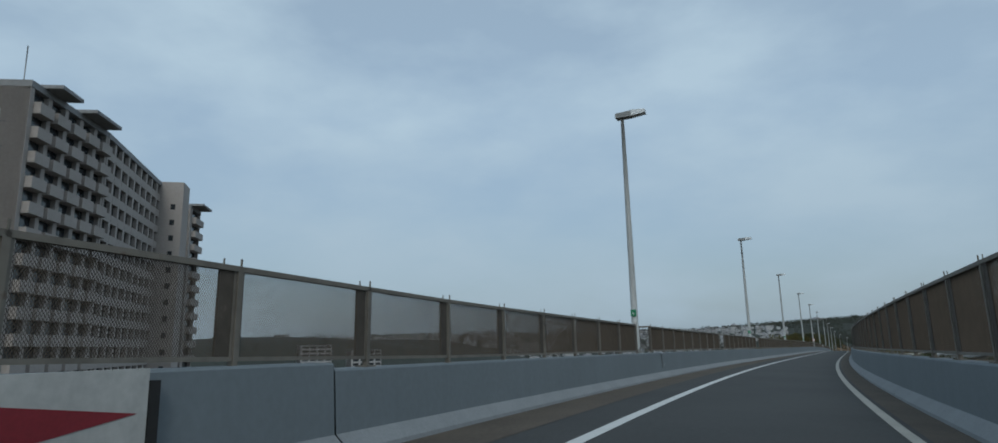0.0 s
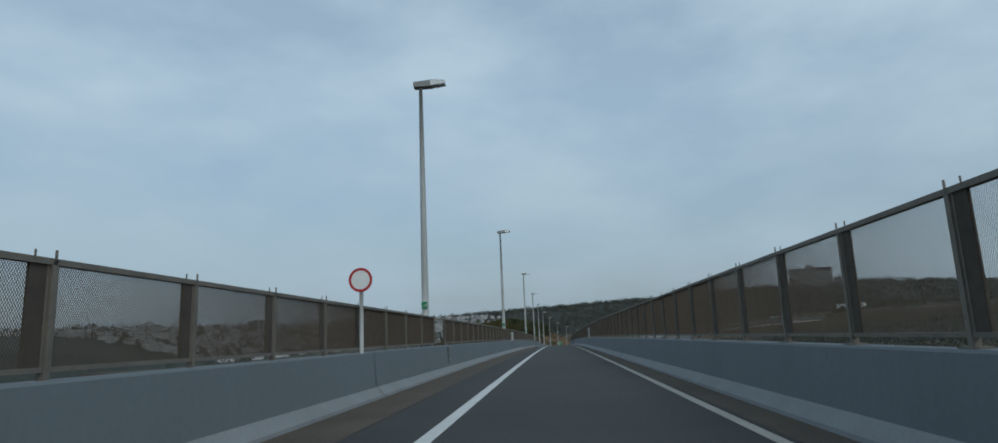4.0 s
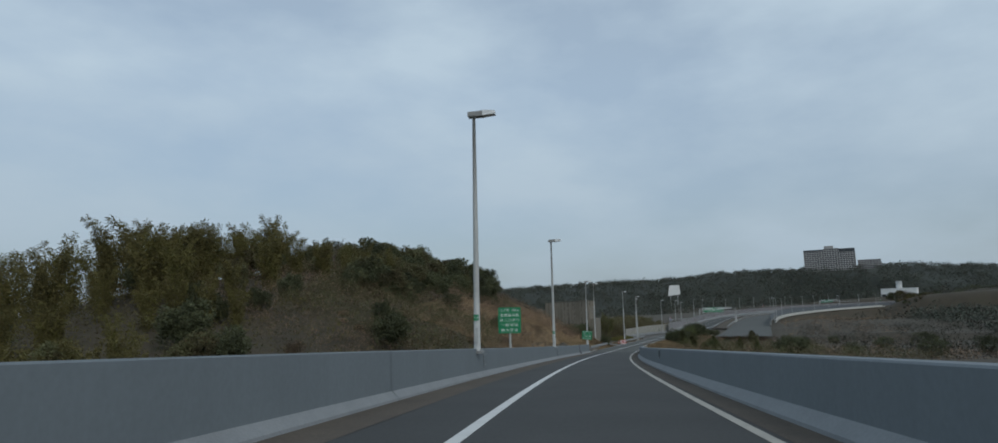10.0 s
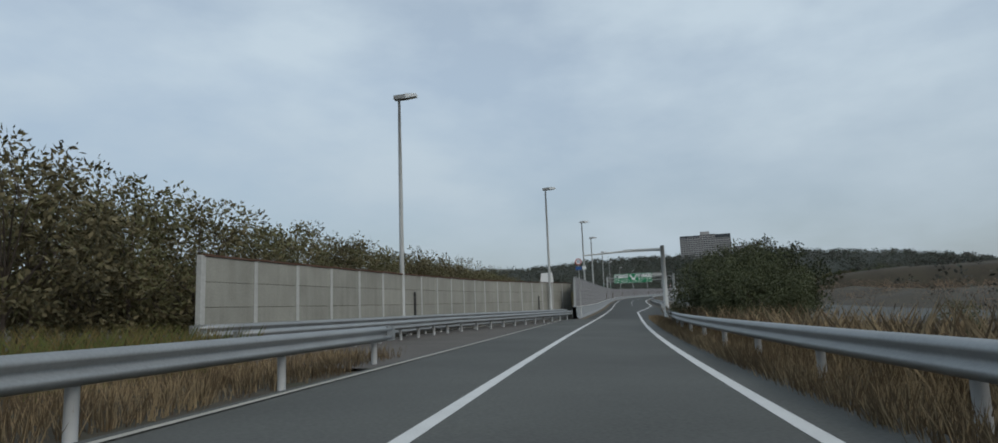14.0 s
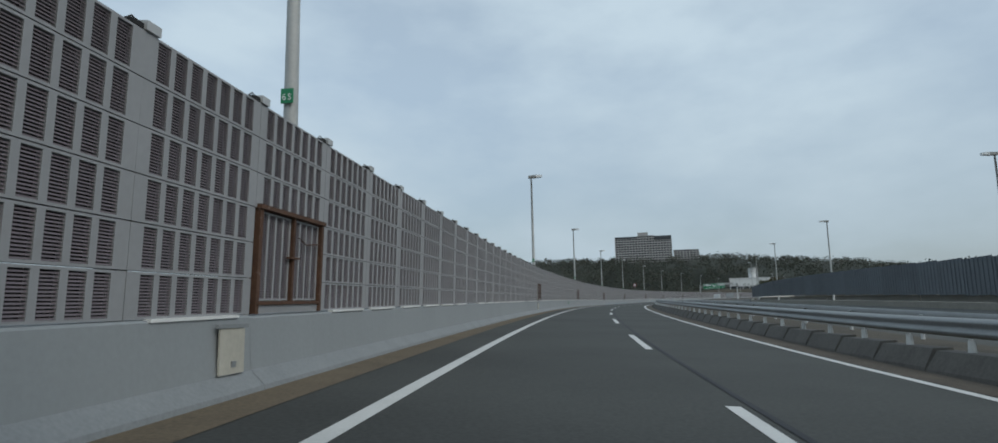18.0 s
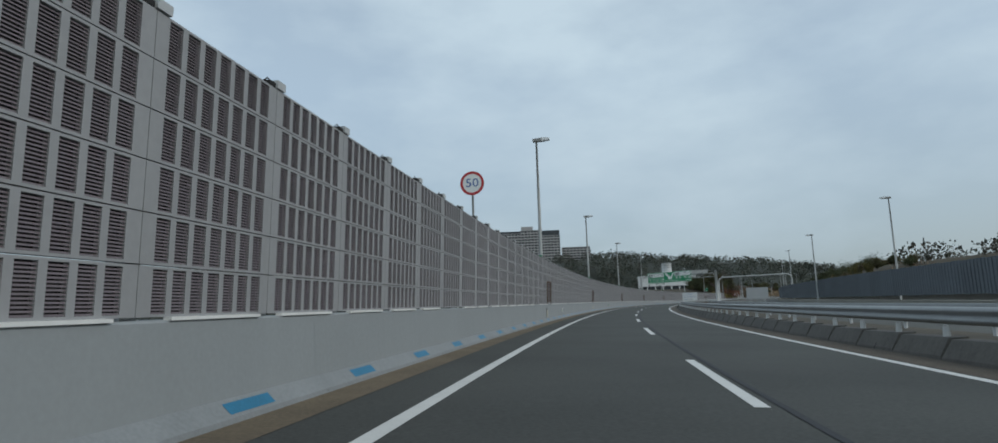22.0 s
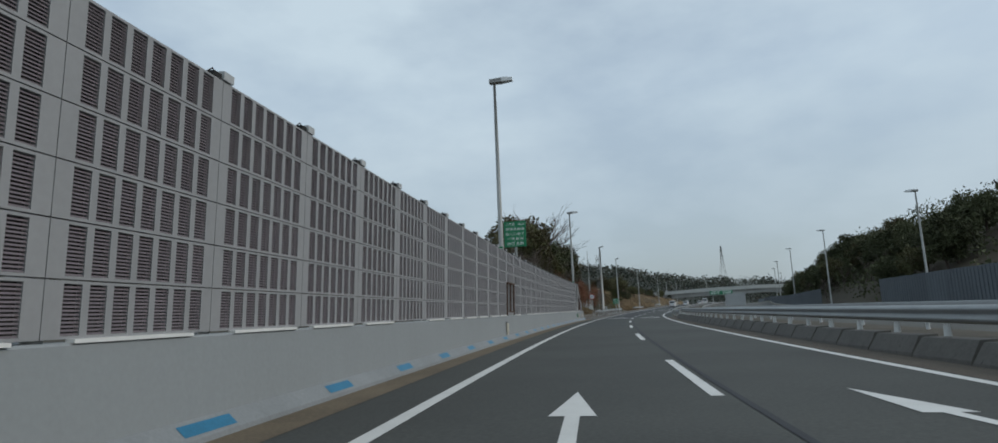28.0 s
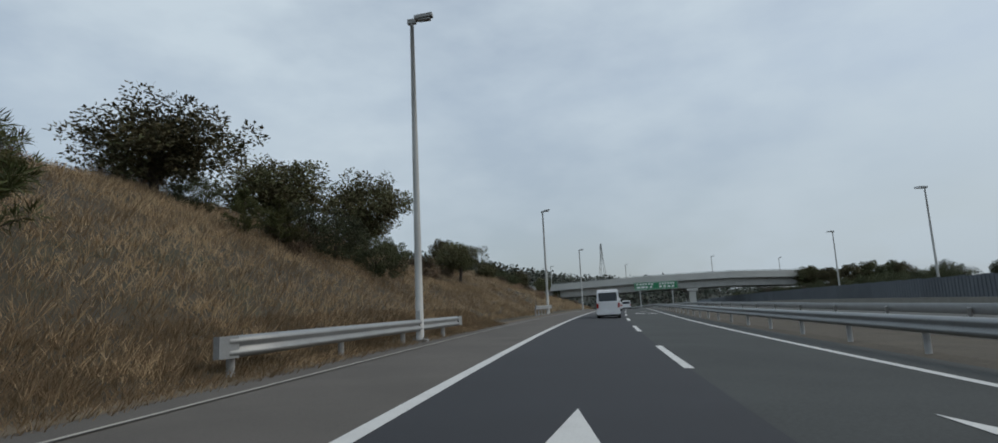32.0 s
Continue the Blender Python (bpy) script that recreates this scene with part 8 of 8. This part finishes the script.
for _ in range(3600):
    a, r = radians(rg.uniform(-92, -34)), rg.uniform(470, 1250)
    x, y = 330 + r * math.sin(a), 640 + r * math.cos(a)
    big = rg.random() < 0.06
    house(x, y, far_z(x, y), rg.uniform(1.9, 3.3) * (2.2 if big else 1), rg.uniform(1.6, 2.6) * (1.7 if big else 1), rg.uniform(2.6, 4.2) * (1.7 if big else 1), rg.uniform(0, 3), big)
for _ in range(260):
    a, r = radians(rg.uniform(-30, 80)), rg.uniform(900, 1500)
    x, y = 330 + r * math.sin(a), 640 + r * math.cos(a)
    house(x, y, far_z(x, y), rg.uniform(4, 9), rg.uniform(3.5, 6), rg.uniform(5, 9), rg.uniform(0, 3), rg.random() < 0.4)
tagged(raw("town_houses", v, f, HOUSE, TILE, index=mi), "crowded hillside town of small pale houses", "town", kind="stuff")
for _ in range(6):
    a, r = radians(rg.uniform(-88, -40)), rg.uniform(700, 1150)
    x, y = 330 + r * math.sin(a), 640 + r * math.cos(a)
    z = far_z(x, y)
    t_ = rg.uniform(-0.6, 0.6)
    block("town_block", (x, y), (x + 26 * math.cos(t_), y + 26 * math.sin(t_)), z - 2, z + rg.uniform(7, 13), 11, 4, 3, "mid-rise pale apartment block in the town", FACADE_GREY, group="town blocks")


def woods(name, n, place, label, material, size=(4.0, 7.5), per=64, leaf=0.24, aspect=0.85):
    """Crowns of many leaf sprays scattered over the land."""
    c, r = [], []
    for _ in range(n):
        x, y, z = place()
        k = rng.uniform(*size)
        c.append((x, y, z + k * 0.4))
        r.append(k)
    v, f = cards(c, 1.0, np.array(r), per, aspect, upright=0.4)
    grown = np.repeat(np.array(r), per * 4)[:, None] * leaf
    root = np.repeat(v.reshape(-1, 4, 3).mean(1), 4, 0)
    ob = new(name, mesh_np(name, root + (v - root) * grown, f, material))
    return tagged(ob, label, "woods", kind="stuff")


def on_hills(lo, hi, r0, r1):
    def place():
        a, r = radians(rng.uniform(lo, hi)), rng.uniform(r0, r1)
        x, y = 330 + r * math.sin(a), 640 + r * math.cos(a)
        return x, y, far_z(x, y)
    return place


# woodland green, lightened and greyed to put distance haze into the colour
LEAF_FAR_HAZED = leaf_mat("hazed far woodland", (0.048, 0.056, 0.044), 0.5, (0.075, 0.068, 0.056))
woods("woodland", 5200, on_hills(-34, 64, 470, 1050), "dense mixed woods on the far hills", LEAF_FAR_HAZED)
woods("woodland", 900, on_hills(-95, -34, 420, 1200), "scattered woods among the town houses", LEAF_FAR_HAZED, (4, 8))


def beside(s0, s1, l0, l1):
    def place():
        s, l = rng.uniform(s0, s1), rng.uniform(l0, l1)
        return tuple(at(s, l, verge(s, l)))
    return place


woods("woodland", 420, beside(575, 1000, 60, 320), "dark woods in the valley beside the viaduct", LEAF_FAR_HAZED, (2.5, 5.0))
woods("woodland", 160, beside(1000, 1180, 62, 320), "dark woods beyond the opposite carriageway", LEAF_FAR_HAZED, (2.5, 5.0))
woods("woodland", 320, beside(400, 1340, -320, -60), "dark woods behind the roadside", LEAF_FAR_HAZED, (2.5, 5.0))
woods("woodland", 2600, beside(300, 575, 75, 320), "dark scrub woods in the valley", LEAF_FAR_HAZED, (2.0, 4.0), 80, 0.2, 0.7)
woods("scrub", 300, beside(478, 600, 31, 60), "brown scrub beyond the opposite lanes", LEAF_DRY, (0.4, 0.9), 90, 0.4, 0.14)
woods("scrub", 1000, beside(350, 474, 9, 60), "brown scrub and brambles beside the ramp", LEAF_DRY, (0.4, 0.9), 90, 0.34, 0.12)
woods("scrub", 420, beside(352, 440, 9, 34), "olive green scrub beside the ramp", LEAF_OLIVE, (0.5, 1.1), 150, 0.16, 0.4)
woods("scrub", 260, beside(360, 520, 34, 90), "dark scrub trees on the valley floor", LEAF_FAR_HAZED, (1.0, 2.2), 120, 0.15, 0.6)
woods("woodland", 150, beside(318, 400, 52, 120), "dark woods at the edge of the valley", LEAF_FAR_HAZED, (2.2, 4.2), 150, 0.13, 0.6)
woods("scrub", 300, beside(575, 960, 31, 62), "brown scrub below the viaduct", LEAF_DRY, (0.8, 1.8), 90, 0.36, 0.2)
woods("undergrowth", 2300, beside(322, 391, -32, -6), "brown dry brush covering the hillside", LEAF_DRY, (0.35, 0.8), 110, 0.30, 0.10)
woods("undergrowth", 420, beside(327, 343, -24, -8.5), "dark olive brush on the hillside", LEAF_OLIVE, (0.4, 0.9), 150, 0.17, 0.4)
woods("undergrowth", 90, beside(343, 391, -17, -6), "olive brush among the dry brush", LEAF_OLIVE, (0.3, 0.6), 130, 0.17, 0.35)
woods("undergrowth", 300, beside(340, 364, -30, -16), "dark evergreen brush under the trees", LEAF_OLIVE, (0.6, 1.2), 150, 0.15, 0.45)
woods("undergrowth", 620, beside(276, 336, -50, -9), "dark green brush between the bamboo", LEAF_OLIVE, (0.6, 1.2), 170, 0.14, 0.4)
woods("undergrowth", 420, beside(276, 326, -48, -10), "yellow-green low bamboo on the hillside", LEAF_BAMBOO, (0.7, 1.4), 150, 0.17, 0.2)
woods("undergrowth", 260, beside(1043, 1078, -22, -6.5), "dark brush under the trees of the bank", LEAF_DRY, (0.4, 1.0), 120, 0.3, 0.14)
woods("undergrowth", 220, beside(1044, 1076, -14, -8), "olive and brown brush between the tree trunks", LEAF_OLIVE, (0.6, 1.4), 110, 0.2, 0.35)
woods("undergrowth", 90, beside(1050, 1078, -11, -7.4), "red-brown leaves still hanging on thin shrubs", LEAF_RED, (0.5, 1.2), 90, 0.13, 0.5)
woods("woodland", 90, beside(1044, 1135, 41, 56), "dense dark evergreen woods on the hill", LEAF_DARK, (2.2, 4.0), 320, 0.1, 0.55)
woods("undergrowth", 200, beside(1030, 1150, 30, 55), "dark brush on the wooded hill", LEAF_DARK, (1.0, 2.2), 80, 0.22)
woods("undergrowth", 170, beside(1096, 1118, -24, -6), "brown and grey brush on the bank", LEAF_DRY, (0.3, 0.7), 120, 0.34, 0.13)
woods("undergrowth", 200, beside(1096, 1116, -24, -6), "dark evergreen brush on the bank", LEAF_OLIVE, (0.3, 0.8), 110, 0.24, 0.3)

# ---------------------------------------------------------------- girder and piers under the ramp bridge
ob = setting("ramp_bridge", "concrete box girder and piers carrying the ramp", "bridge")
ribbon("girder", [(-2.55, -0.06), (-2.55, -0.8), (-1.3, -2.0), (3.0, -2.0), (4.5, -0.8), (4.5, -0.06)], -62, 346, 6, OVER, ob)
for s in (-50, -6, 38, 82, 126, 170, 214, 258, 302):
    bm = bmesh.new()
    box(bm, -1.6, 1.6, -1.0, 1.0, -27.0 if s < 250 else -20.0, -2.0)
    bevel(bm, 0.2)
    obj("pier", bm, OVER, parent=ob, m=stand(s, 0.9, 0))

blades("bamboo_grass", 3600, lambda: (431 + 15 * U(), -5.6 - 2.6 * U(), 1.0), 0.8, GRASS_GREEN, "yellow-green grass clump behind the guardrail", 0.5)
